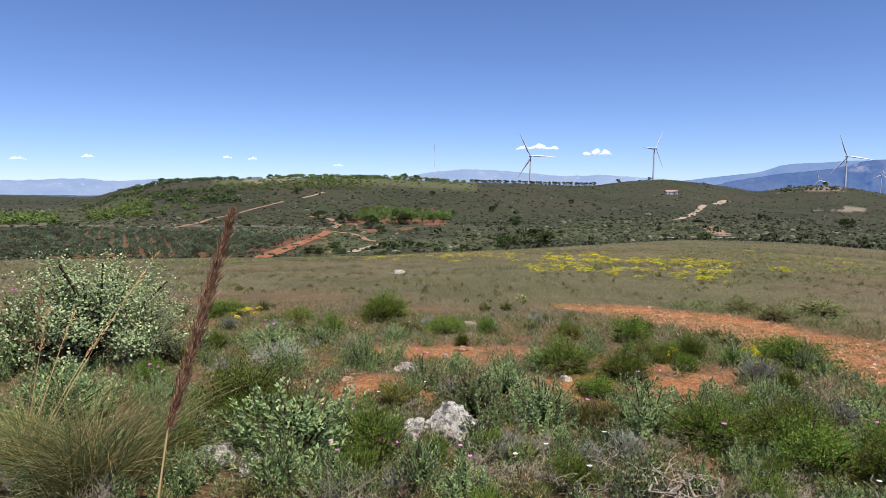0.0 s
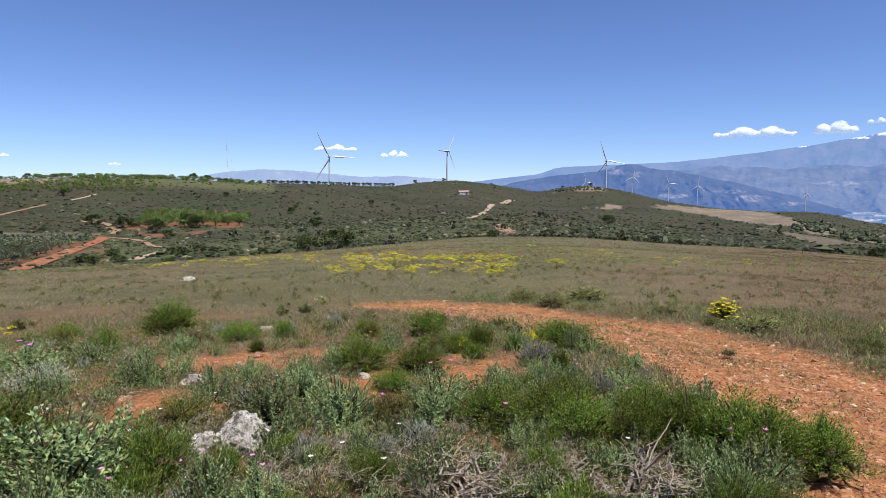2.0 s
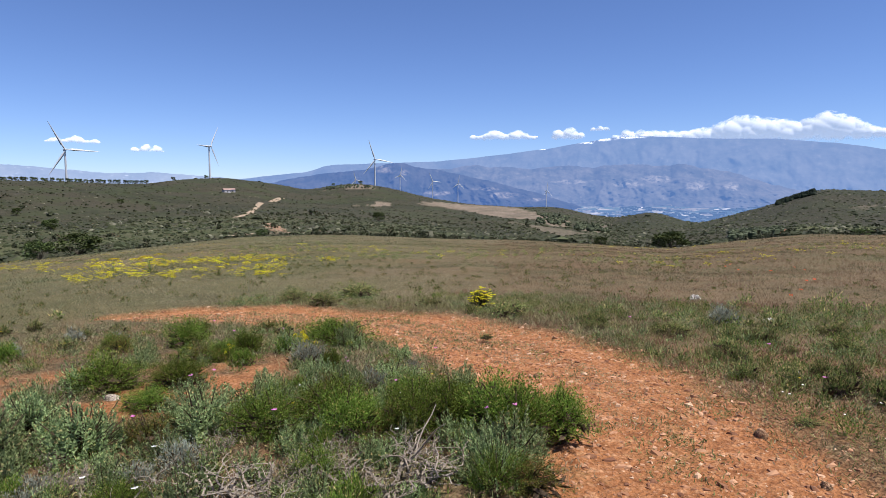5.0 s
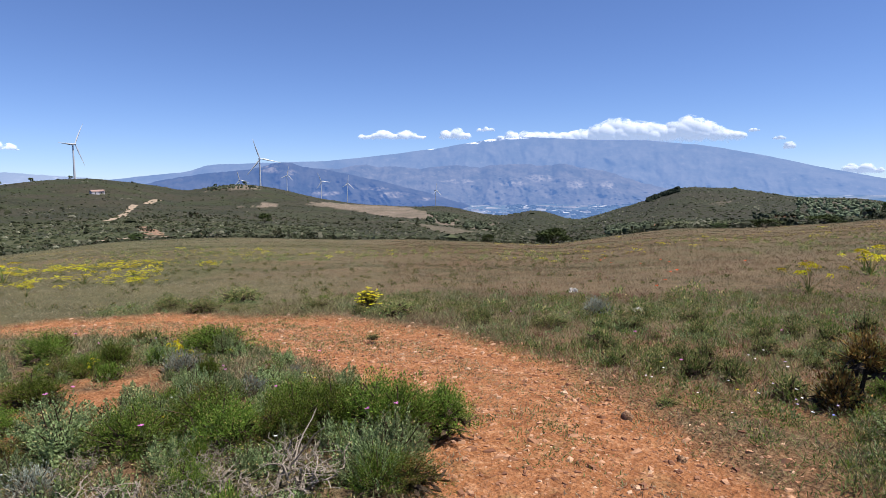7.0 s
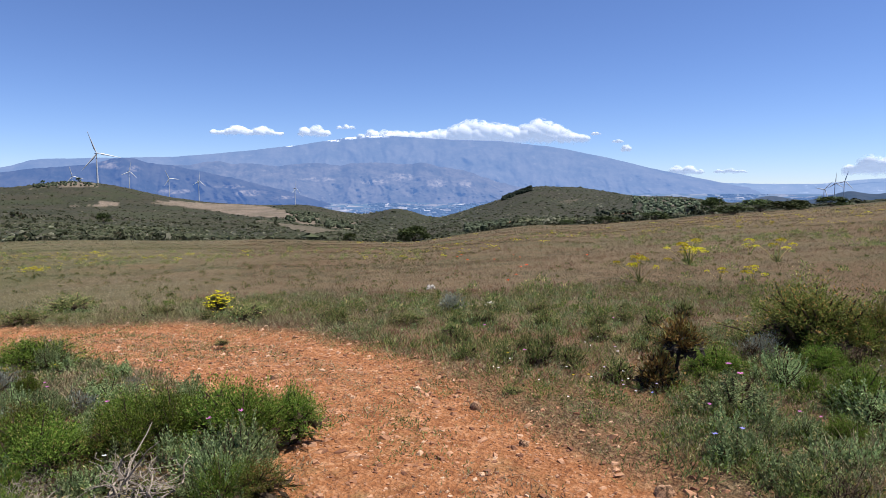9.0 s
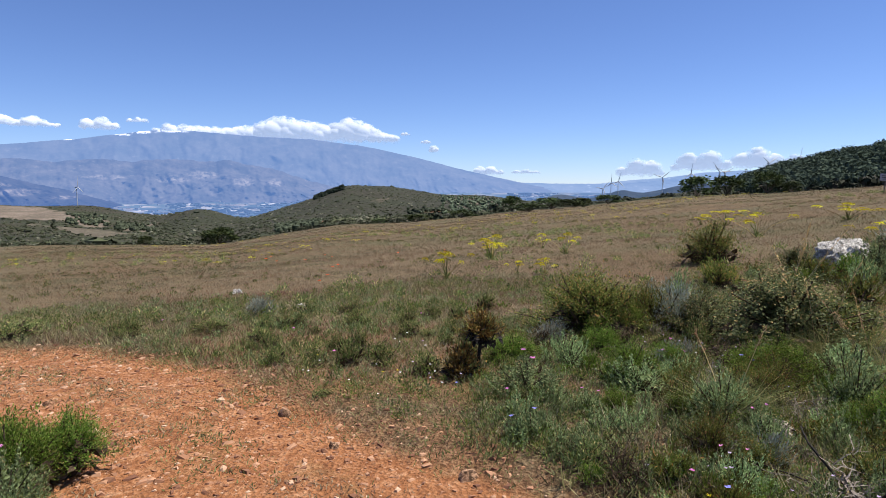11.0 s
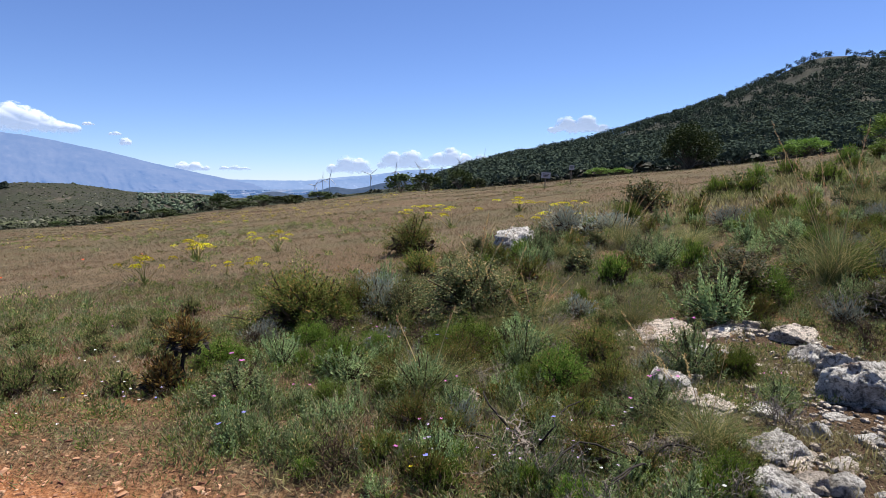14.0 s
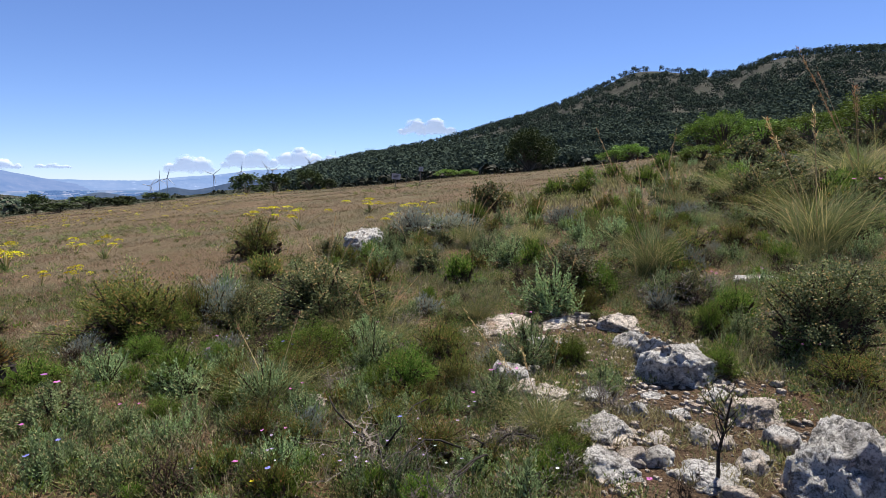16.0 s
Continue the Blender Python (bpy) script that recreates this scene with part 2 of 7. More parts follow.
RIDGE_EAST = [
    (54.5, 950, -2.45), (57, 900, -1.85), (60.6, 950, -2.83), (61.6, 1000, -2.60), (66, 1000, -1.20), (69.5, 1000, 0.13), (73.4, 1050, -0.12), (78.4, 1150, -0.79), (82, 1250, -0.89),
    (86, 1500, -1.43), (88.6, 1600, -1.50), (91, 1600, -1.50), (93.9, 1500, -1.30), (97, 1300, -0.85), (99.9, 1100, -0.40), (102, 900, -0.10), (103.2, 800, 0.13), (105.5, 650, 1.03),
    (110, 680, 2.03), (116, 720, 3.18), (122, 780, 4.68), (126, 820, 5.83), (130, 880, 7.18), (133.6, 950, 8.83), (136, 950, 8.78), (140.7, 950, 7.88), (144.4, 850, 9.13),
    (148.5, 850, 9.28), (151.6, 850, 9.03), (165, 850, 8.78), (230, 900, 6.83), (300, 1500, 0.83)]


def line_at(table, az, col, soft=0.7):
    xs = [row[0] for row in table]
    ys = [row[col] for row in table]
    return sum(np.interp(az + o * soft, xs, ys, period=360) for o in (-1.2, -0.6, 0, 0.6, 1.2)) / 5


def fbm(x, y, scale, octaves=5, seed=0):
    """Smooth value noise on the plane, about -1 to 1."""
    out, amp, total = np.zeros_like(x), 1.0, 0.0
    for o in range(octaves):
        fx, fy = x / scale + 37.1 * o + seed * 11.3, y / scale - 19.7 * o + seed * 7.9
        ix, iy = np.floor(fx), np.floor(fy)
        u, v = fx - ix, fy - iy
        u, v = u * u * (3 - 2 * u), v * v * (3 - 2 * v)

        def h(a, b):
            s = np.sin(a * 127.1 + b * 311.7 + seed * 74.7) * 43758.5453
            return (s - np.floor(s)) * 2 - 1
        out += amp * ((h(ix, iy) * (1 - u) + h(ix + 1, iy) * u) * (1 - v) + (h(ix, iy + 1) * (1 - u) + h(ix + 1, iy + 1) * u) * v)
        total += amp
        amp, scale = amp * 0.5, scale * 0.5
    return out / total


def land(x, y):
    """Height of the ground at plan places x, y (arrays)."""
    x, y = np.asarray(x, float), np.asarray(y, float)
    az, r = np.degrees(np.arctan2(x, y)), np.hypot(x, y)
    one = np.ones_like(r)
    near12 = np.interp(az, [-45, 60, 90, 125, 140, 165, 230, 300], [-0.45, -0.45, -0.1, 0.55, 0.8, 0.9, 0.6, -0.2], period=360)
    nodes_r, nodes_z = [0 * one, 3.2 * one, 12 * one], [0 * one, 0 * one, near12]
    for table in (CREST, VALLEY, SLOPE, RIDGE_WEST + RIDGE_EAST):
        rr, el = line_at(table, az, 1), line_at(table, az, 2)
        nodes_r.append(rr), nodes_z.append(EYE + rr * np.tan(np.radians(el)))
    rr, zz = nodes_r[-1], nodes_z[-1]
    nodes_r.append(rr * 1.3), nodes_z.append(np.minimum(zz - 0.05 * rr, -20 - 0.02 * rr))
    nodes_r.append(np.maximum(3100, rr * 1.32)), nodes_z.append(-185 * one)
    nodes_r.append(4990 * one), nodes_z.append(-185 * one)
    R, Z = np.stack(nodes_r), np.stack(nodes_z)
    h = np.diff(R, axis=0)
    s = np.diff(Z, axis=0) / h
    t = np.zeros_like(Z)
    for k in range(1, len(Z) - 1):
        same = s[k - 1] * s[k] > 0
        w1, w2 = 2 * h[k] + h[k - 1], h[k] + 2 * h[k - 1]
        with np.errstate(all="ignore"):
            t[k] = np.where(same, (w1 + w2) / (w1 / s[k - 1] + w2 / s[k]), 0)
    out = Z[-1].copy()
    for k in range(len(h)):
        u = (r - R[k]) / h[k]
        inside = (u >= 0) & (u < 1)
        u = np.clip(u, 0, 1)
        v = (2 * u**3 - 3 * u**2 + 1) * Z[k] + (u**3 - 2 * u**2 + u) * h[k] * t[k] + (3 * u**2 - 2 * u**3) * Z[k + 1] + (u**3 - u**2) * h[k] * t[k + 1]
        out = np.where(inside, v, out)
    far = np.clip((r - 150) / 300, 0, 1) * np.clip((2600 - r) / 800, 0, 1)
    out += far * (2.2 * fbm(x, y, 110, 5, 3)) + 0.05 * np.clip(r / 10, 0.35, 3) * fbm(x, y, 2.5, 4, 1) * (r < 200)
    return out


def polar(az, r):
    a = np.radians(az)
    return np.sin(a) * r, np.cos(a) * r


def on_land(x, y, sink=0.0):
    return float(land(np.array([x]), np.array([y]))[0]) - sink


# The track: centre line and half width in plan.
TRACK = [(2.3, 11.2, 0.35), (3.1, 10.6, 0.7), (4.3, 9.2, 0.95), (5.2, 7.2, 1.1), (5.2, 5.3, 1.15), (4.65, 3.6, 1.1), (3.7, 2.05, 1.0), (2.8, 0.5, 1.2), (1.2, -1.2, 1.35), (-1.5, -2.2, 1.5), (-5, -4.5, 1.5)]


def track_distance(x, y):
    """How far (in half widths) each plan place lies from the track's middle."""
    best = np.full(np.shape(x), 1e9)
    for (ax, ay, aw), (bx, by, bw) in zip(TRACK, TRACK[1:]):
        dx, dy = bx - ax, by - ay
        u = np.clip(((x - ax) * dx + (y - ay) * dy) / (dx * dx + dy * dy), 0, 1)
        best = np.minimum(best, np.hypot(x - ax - u * dx, y - ay - u * dy) / (aw + u * (bw - aw)))
    return best


def smooth(a, b, v):
    u = np.clip((v - a) / (b - a), 0, 1)
    return u * u * (3 - 2 * u)


def patch(az, r, a0, a1, r0, r1, soft_a=0.3, soft_r=0.04):
    """1 inside a piece of land between two bearings and two distances."""
    return smooth(a0 - soft_a, a0 + soft_a, az) * (1 - smooth(a1 - soft_a, a1 + soft_a, az)) * smooth(r0 * (1 - soft_r), r0 * (1 + soft_r), r) * (1 - smooth(r1 * (1 - soft_r), r1 * (1 + soft_r), r))


def plot(x, y, corners, wobble=0.1, seed=40):
    """1 inside a plot of land given by its corners (bearing, distance), with a ragged edge."""
    az, q = np.degrees(np.arctan2(x, y)), np.log(np.maximum(np.hypot(x, y), 1))
    az, q = az + wobble * 2 * fbm(x, y, 30, 3, seed), q + wobble * 0.25 * fbm(x, y, 30, 3, seed + 1)
    inside = np.zeros(np.shape(x), bool)
    pts = [(a, math.log(d)) for a, d in corners]
    for (a0, q0), (a1, q1) in zip(pts, pts[1:] + pts[:1]):
        if q0 != q1:
            inside ^= ((q0 > q) != (q1 > q)) & (az < (a1 - a0) * (q - q0) / (q1 - q0) + a0)
    return inside * 1.0


def rocky(x, y):
    """Below 1 over the outcrop of limestone on the bank."""
    return np.minimum(np.hypot((x - 3.2) / 1.4, (y + 3.6) / 1.25), np.hypot((x - 4.75) / 1.4, (y + 4.15) / 0.9))


def zones(x, y):
    """Kinds of ground cover at plan places: a dict of arrays 0 to 1."""
    az, r = np.degrees(np.arctan2(x, y)), np.hypot(x, y)
    wob = fbm(x, y, 6, 4, 9)
    z = {}
    d = track_distance(x, y) + 0.22 * fbm(x, y, 1.6, 4, 5)
    bare = 1 - smooth(0.82, 1.12, d)
    bare = np.maximum(bare, 0.9 * smooth(0.28, 0.5, fbm(x, y, 2.4, 4, 12)) * (r < 12) * (r > 4.6) * (az < 45))
    bare = np.maximum(bare, 0.95 * smooth(-0.3, -0.08, fbm(x, y, 0.8, 4, 15)) * (1 - smooth(0.7, 1.05, np.abs(r - 6.0) / 1.15)) * smooth(-18, -13, az) * (1 - smooth(20, 30, az)))
    bare = np.maximum(bare, 0.3 * smooth(0.3, 0.45, fbm(x, y, 0.9, 4, 16)) * (r < 6) * smooth(84, 90, az) * (1 - smooth(104, 112, az)))
    z["bare"] = np.maximum(bare, 0.3 * smooth(54, 62, az) * (1 - smooth(80, 92, az)) * (r < 8) * smooth(-0.3, 0.2, fbm(x, y, 0.8, 4, 13)))
    crest = line_at(CREST, az, 1)
    start = np.interp(az, [-45, -20, 0, 20, 45, 70, 90, 105, 115, 125, 140, 160], [16, 14, 11, 10.5, 8.5, 6.5, 8, 13, 18, 24, 34, 60], period=360)
    z["meadow"] = smooth(start * 0.9, start * 1.15, r + wob * 2) * (1 - smooth(crest * 1.0, crest * 1.12, r))
    z["scrub"] = smooth(crest * 1.0, crest * 1.1, r) * (r < 4000)
    z["wood"] = smooth(100, 104, az + wob) * smooth(110, 170, r) * (az < 200)
    # Half the wood tone laid over the eastern hills only to darken them.
    z["wood"] = np.maximum(z["wood"], 0.5 * patch(az, r, 54, 83, 520, 1450, 1.5, 0.15))
    z["scree"] = (1 - smooth(0.8, 1.25, rocky(x, y) + 0.35 * fbm(x, y, 0.9, 4, 14))) * 0.9
    pale = 0.6 + 0.4 * smooth(-0.3, 0.2, fbm(x, y, 25, 4, 21))
    z["field"] = np.maximum.reduce([
        pale * plot(x, y, [(36.3, 1000), (41.2, 1430), (45.3, 1400), (47.2, 950), (49.4, 667), (44.3, 772), (40.2, 1000)], 0.25), 0.7 * plot(x, y, [(46.9, 948), (50, 752), (49.5, 604), (47.9, 611)], 0.2), 0.45 * plot(x, y, [(44.3, 615), (52, 478), (49.5, 414), (47.4, 461)], 0.2),
        0.6 * plot(x, y, [(50.5, 683), (53.5, 757), (53, 503), (51, 531)], 0.2), 0.75 * plot(x, y, [(27.9, 1098), (32.7, 1094), (32.3, 1225), (29.7, 1225)], 0.1), plot(x, y, [(32, 845), (32.75, 893), (34.4, 900), (33.5, 846)], 0.15), 0.7 * plot(x, y, [(30.5, 815), (32, 850), (32, 858), (30.5, 825)]),
        plot(x, y, [(-17.6, 715), (-12.8, 724), (-12.8, 754), (-17.6, 780)], 0.1), 0.5 * plot(x, y, [(70.9, 678), (71.8, 754), (73.5, 783), (72.6, 722)], 0.2) * smooth(-0.2, 0.2, fbm(x, y, 30, 4, 25)),
        0.5 * plot(x, y, [(77.9, 979), (83.5, 1050), (83.5, 485), (79.6, 534)], 0.2) * smooth(-0.3, 0.3, fbm(x, y, 20, 4, 26)), 0.6 * plot(x, y, [(-36, 400), (-20, 392), (-10.5, 372), (-10.5, 388), (-22, 412), (-36, 425)], 0.1) * smooth(-0.4, 0.2, fbm(x, y, 20, 4, 27))])
    z["red"] = np.maximum.reduce([0.5 * patch(az, r, -40, -10.2, 236, 372) * smooth(-0.25, 0.15, fbm(x, y, 14, 3, 31)), 0.75 * plot(x, y, [(-9.6, 480), (-0.7, 529), (0.3, 400), (-4.3, 335), (-8.6, 400)], 0.25) * smooth(0.0, 0.3, fbm(x, y, 22, 3, 6)),
                                  0.9 * plot(x, y, [(63.8, 533), (67.3, 482), (67.2, 330), (63.1, 390)], 0.1), plot(x, y, [(74.8, 580), (75.6, 630), (78, 612), (78.4, 534)], 0.2) * smooth(-0.1, 0.3, fbm(x, y, 26, 4, 27)) * 0.8])
    z["green"] = np.maximum.reduce([0.5 * z["meadow"] * (1 - smooth(30, 52, az)) * smooth(-0.5, 0.3, fbm(x, y, 9, 4, 28)), 0.5 * patch(az, r, -12, 14, 230, 380, 2, 0.1) * smooth(-0.4, 0.2, fbm(x, y, 30, 4, 29)), 0.45 * patch(az, r, 12, 40, 230, 480, 2, 0.2) * smooth(-0.3, 0.3, fbm(x, y, 40, 4, 30)), patch(az, r, 68, 74, 420, 520) * 0.8, patch(az, r, -20, 3, 700, 840) * 0.8, patch(az, r, -36, -26, 420, 800) * 0.4])
    return z


def plan_line(points):
    return [tuple(float(v) for v in polar(a, r)) for a, r in points]




def grid_object(name, X, Y, Z, mat, wrap=False, kind="structure", label=""):
    """A sheet from plan arrays (rows by columns)."""
    nr, nc = X.shape
    me = bpy.data.meshes.new(name)
    idx = np.arange(nr * nc).reshape(nr, nc)
    if wrap:
        idx = np.concatenate([idx, idx[:, :1]], axis=1)
    f = np.stack([idx[:-1, :-1], idx[:-1, 1:], idx[1:, 1:], idx[1:, :-1]], -1).reshape(-1, 4)
    fill(me, np.stack([X, Y, Z], -1).reshape(-1, 3), f)
    me.materials.append(mat)
    ob = new(name, me)
    return tagged(ob, label, "", "", kind)


def fill(me, verts, quads, smooth_faces=True):
    """Fast mesh from an array of places and an array of faces with one corner count."""
    k = quads.shape[1]
    me.vertices.add(len(verts))
    me.vertices.foreach_set("co", np.ascontiguousarray(verts, dtype=np.float32).ravel())
    me.loops.add(quads.size)
    me.loops.foreach_set("vertex_index", np.ascontiguousarray(quads, dtype=np.int32).ravel())
    me.polygons.add(len(quads))
    me.polygons.foreach_set("loop_start", np.arange(0, quads.size, k, dtype=np.int32))
    me.polygons.foreach_set("use_smooth", np.full(len(quads), smooth_faces))
    me.update(calc_edges=True)


def ground_z(x, y):
    """Height of the soil, with the worn track a hand lower."""
    return land(x, y) - 0.07 * (1 - smooth(0.75, 1.15, track_distance(x, y)))


def lay_ground():
    az = np.concatenate([np.arange(-42, 104, 0.2), np.arange(104, 160, 0.3), np.arange(160, 318, 2.0)])
    r = np.concatenate([[0.05, 0.5, 1.0, 1.5, 2.0], np.geomspace(2.3, 4990, 290)])
    A, R = np.meshgrid(az, r)
    X, Y = polar(A, R)
    Z = ground_z(X, Y)
    ob = grid_object("ground", X, Y, Z, ground_material(), wrap=True, label="rolling scrubland hills with reddish stony soil and dry meadow")
    for name, v in zones(X, Y).items():
        a = ob.data.attributes.new(name, "FLOAT", "POINT")
        a.data.foreach_set("value", np.ascontiguousarray(v, dtype=np.float32).ravel())
    return ob


ground = lay_ground()


def road_material(name, a, b_):
    m, n, l, b = material(name)
    t = tex(n, l, n.new("ShaderNodeNewGeometry").outputs["Position"], 0.35, 6, 0.7)
    l.new(ramp(n, l, t.outputs[0], [(0.35, a), (0.65, b_)]), b.inputs["Base Color"])
    b.inputs["Roughness"].default_value = 0.95
    b.inputs["Specular IOR Level"].default_value = 0.1
    return m


FIELD_RED, ROAD_PALE, ROAD_RED = road_material("tilled_red_earth", (0.15, 0.06, 0.034), (0.3, 0.13, 0.072)), road_material("dirt_road_pale", (0.2, 0.15, 0.105), (0.4, 0.31, 0.23)), road_material("dirt_road_reddish", (0.17, 0.1, 0.062), (0.31, 0.2, 0.135))


def dirt_road(points, width, mat, label, seed):
    """A winding strip of bare earth laid over the land; points are bearing and distance."""
    pts = np.array(plan_line(points))
    leg = np.concatenate([[0], np.cumsum(np.hypot(*np.diff(pts, axis=0).T))])
    d = np.arange(0, leg[-1], 4.0)
    x, y = np.interp(d, leg, pts[:, 0]), np.interp(d, leg, pts[:, 1])
    for _ in range(6):
        x[1:-1], y[1:-1] = (x[:-2] + x[2:] + 2 * x[1:-1]) / 4, (y[:-2] + y[2:] + 2 * y[1:-1]) / 4
    tx, ty = np.gradient(x), np.gradient(y)
    k = np.hypot(tx, ty)
    off = np.linspace(-1, 1, 5)[:, None] * width * (0.5 + 0.28 * fbm(d, d * 0, 14, 3, seed))
    X, Y = x + ty / k * off, y - tx / k * off
    return grid_object("road", X, Y, land(X, Y) + 0.3, mat, label=label)


for k, (points, width, mat, label) in enumerate([
        ([(20.3, 470), (20.8, 482), (21.3, 530), (21.75, 590), (22.1, 671), (22.55, 745)], 5.5, ROAD_PALE, "pale rutted dirt road climbing the far hill"), ([(23.4, 775), (23.9, 823), (24.35, 865)], 8, ROAD_PALE, "pale bend of dirt road on the far hill"),
        ([(23.0, 372), (23.2, 345), (23.6, 297), (24.1, 268)], 6, ROAD_RED, "reddish dirt road dropping to the meadow"), ([(19.8, 242), (22.8, 254), (25, 262), (27.2, 268)], 3, ROAD_PALE, "narrow pale path along the foot of the hill"),
        ([(-23.4, 384), (-22.6, 396), (-20.6, 448), (-18.3, 483), (-16.7, 516), (-14.1, 566)], 3, ROAD_RED, "pale dirt road up the opposite hill"), ([(-12.5, 590), (-11.6, 606), (-10.7, 630)], 3, ROAD_PALE, "pale dirt road up the opposite hill"),
        ([(-12.3, 464), (-10.1, 440), (-9.3, 394), (-9.8, 372)], 4, ROAD_RED, "reddish farm track beside the orchard"), ([(-10.4, 360), (-8.4, 346), (-7.4, 331), (-7.0, 300), (-5.5, 289)], 3, ROAD_RED, "reddish farm track beside the orchard"),
        ([(-16.6, 230), (-13.9, 270), (-11.3, 322), (-10.2, 362)], 6.5, FIELD_RED, "tilled strip of red earth beside the olive grove"), ([(-8.3, 250), (-6.9, 270), (-5.3, 282)], 3.5, ROAD_PALE, "narrow pale path along the foot of the hill"), ([(74.6, 318), (74.9, 345), (76, 365), (77.5, 388)], 6, ROAD_PALE, "pale dirt road over the shoulder of the hill")]):
    dirt_road(points, width, mat, label, 70 + k)


# Far ranges, drawn in close with the crest fitted to the camera's view: bearing, height angle of the crest line.
BIG_RANGE = [(14, -0.6), (17, 0.2), (20, 0.75), (22.3, 1.05), (26.5, 1.51), (28.3, 2.14), (32, 2.31), (38.3, 2.54), (43.3, 3.05), (48.4, 3.69), (52, 4.27), (53.5, 4.51), (56.5, 4.56), (62.4, 4.2), (66.7, 4.05), (71.2, 3.5), (75.4, 2.62), (79.4, 1.6), (83.7, 0.62), (86, 0.1), (90, -0.6)]
FORE_WEST = [(15, -1.2), (19, -0.4), (23.5, 0.57), (26.5, 1.18), (29.2, 1.52), (31.5, 1.77), (33.9, 2.32), (34.9, 2.38), (36.2, 2.05), (38.5, 1.7), (41, 1.15), (44, 0.5), (47.5, -0.4), (51, -1.5), (54, -2.4), (55, -2.7)]
FORE_EAST = [(34, 0.4), (37.3, 1.75), (39.8, 1.9), (41.3, 2.3), (42.6, 1.95), (44.3, 2.1), (46.5, 1.8), (49.4, 2.17), (52, 1.95), (54.5, 2.24), (57, 2.1), (59.5, 2.15), (61.5, 1.7), (63.4, 1.4), (66, 0.5), (70, -0.5), (73, -1.4), (76, -2.5)]
LEFT_RANGE = [(-60, 0.5), (-36, 0.62), (-34, 0.5), (-32, 0.62), (-30, 0.76), (-27.5, 0.55), (-25, 0.75), (-20, 0.8), (-10, 0.9), (-3, 1.2), (-1.2, 1.57), (1.8, 1.84), (5.9, 1.7), (10.9, 1.26), (13.9, 1.36), (18.1, 1.1), (24, 0.6)]
RIGHT_RANGE = [(78, -0.2), (83, 0.3), (85.5, 0.3), (89, 0.2), (92, 0.2), (94.4, 0.5), (97.6, 0.7), (100.3, 1.13), (103.7, 1.3), (108, 1.3), (120, 0.6)]
BLUE_HILLS = [(83, -1.7), (86, -1.3), (88.6, -0.72), (90, -0.95), (91.2, -1.1), (92.5, -0.75), (93.9, -0.3), (95.5, -0.6), (97, -0.35), (98.5, 0.05), (99.9, 0.12), (101.5, 0.35), (103, 0.3), (105, -0.5)]
LEFT_PLATEAU = [(-50, -0.45), (-35.1, -0.52), (-31, -0.6), (-28, -0.7), (-25, -0.9), (-20, -1.6)]


def far_range(name, table, r_base, r_top, base_el, mat, relief, seed, label, steps=0.1, spots=(), crag=0.04, fold=340):
    """A mountain flank between two distances: spurs and gullies run down it from the crest line."""
    az = np.arange(table[0][0], table[-1][0], steps)
    A, V = np.meshgrid(az, np.linspace(0, 1, 84))
    top_el = line_at(table, A, 1, 0.35) + crag * (fbm(A * 10, A * 0, 9, 4, seed) + 0.4 * fbm(A * 10, A * 0, 2.5, 3, seed + 1))
    E = base_el + (top_el - base_el) * V
    S, D = np.radians(A) * r_top, V * (r_top - r_base)
    warp = 0.35 * fold * fbm(S, D, fold * 1.3, 3, seed + 7)
    spur = 1 - 2.4 * np.abs(fbm(S + warp, D * 0.3 + warp * 0.5, fold, 5, seed))
    gully = 1 - 2.2 * np.abs(fbm(S + warp * 0.7, D * 0.45 - warp * 0.3, fold * 0.28, 5, seed + 3))
    swell = fbm(S, D, fold * 2.2, 3, seed + 11)
    body = np.sin(np.pi * np.clip(V * 0.8 + 0.12, 0, 1)) * np.clip((top_el - base_el) / 3, 0.1, 1)
    r = r_base + (r_top - r_base) * V**1.1 - relief * body * (0.75 * spur + 0.5 * gully + 0.4 * swell) - 0.1 * relief * fbm(S, D, fold * 0.12, 3, seed + 5)
    r = np.minimum(r, 4930)
    X, Y = polar(A, r)
    Z = EYE + r * np.tan(np.radians(E))
    for back, drop in ((15, 1), (50, 120)):
        bx, by = polar(A[-1], r[-1] + back)
        X, Y, Z = np.vstack([X, bx]), np.vstack([Y, by]), np.vstack([Z, Z[-1] - drop])
    ob = grid_object(name, X, Y, Z, mat, label=label)
    A, E = np.vstack([A, A[-1:], A[-1:]]), np.vstack([E, E[-1:], E[-1:]])
    masks = {"scar": np.zeros_like(A), "snow": np.zeros_like(A)}
    for kind, a, e, wa, we in spots:
        masks[kind] = np.maximum(masks[kind], 1 - smooth(0.5, 1.2, np.hypot((A - a) / wa, (E - e) / we) + 0.4 * fbm(A * 10, E * 10, 3, 3, seed + 13)))
    for key, v in masks.items():
        at = ob.data.attributes.new(key, "FLOAT", "POINT")
        at.data.foreach_set("value", np.ascontiguousarray(v, dtype=np.float32).ravel())
    return ob


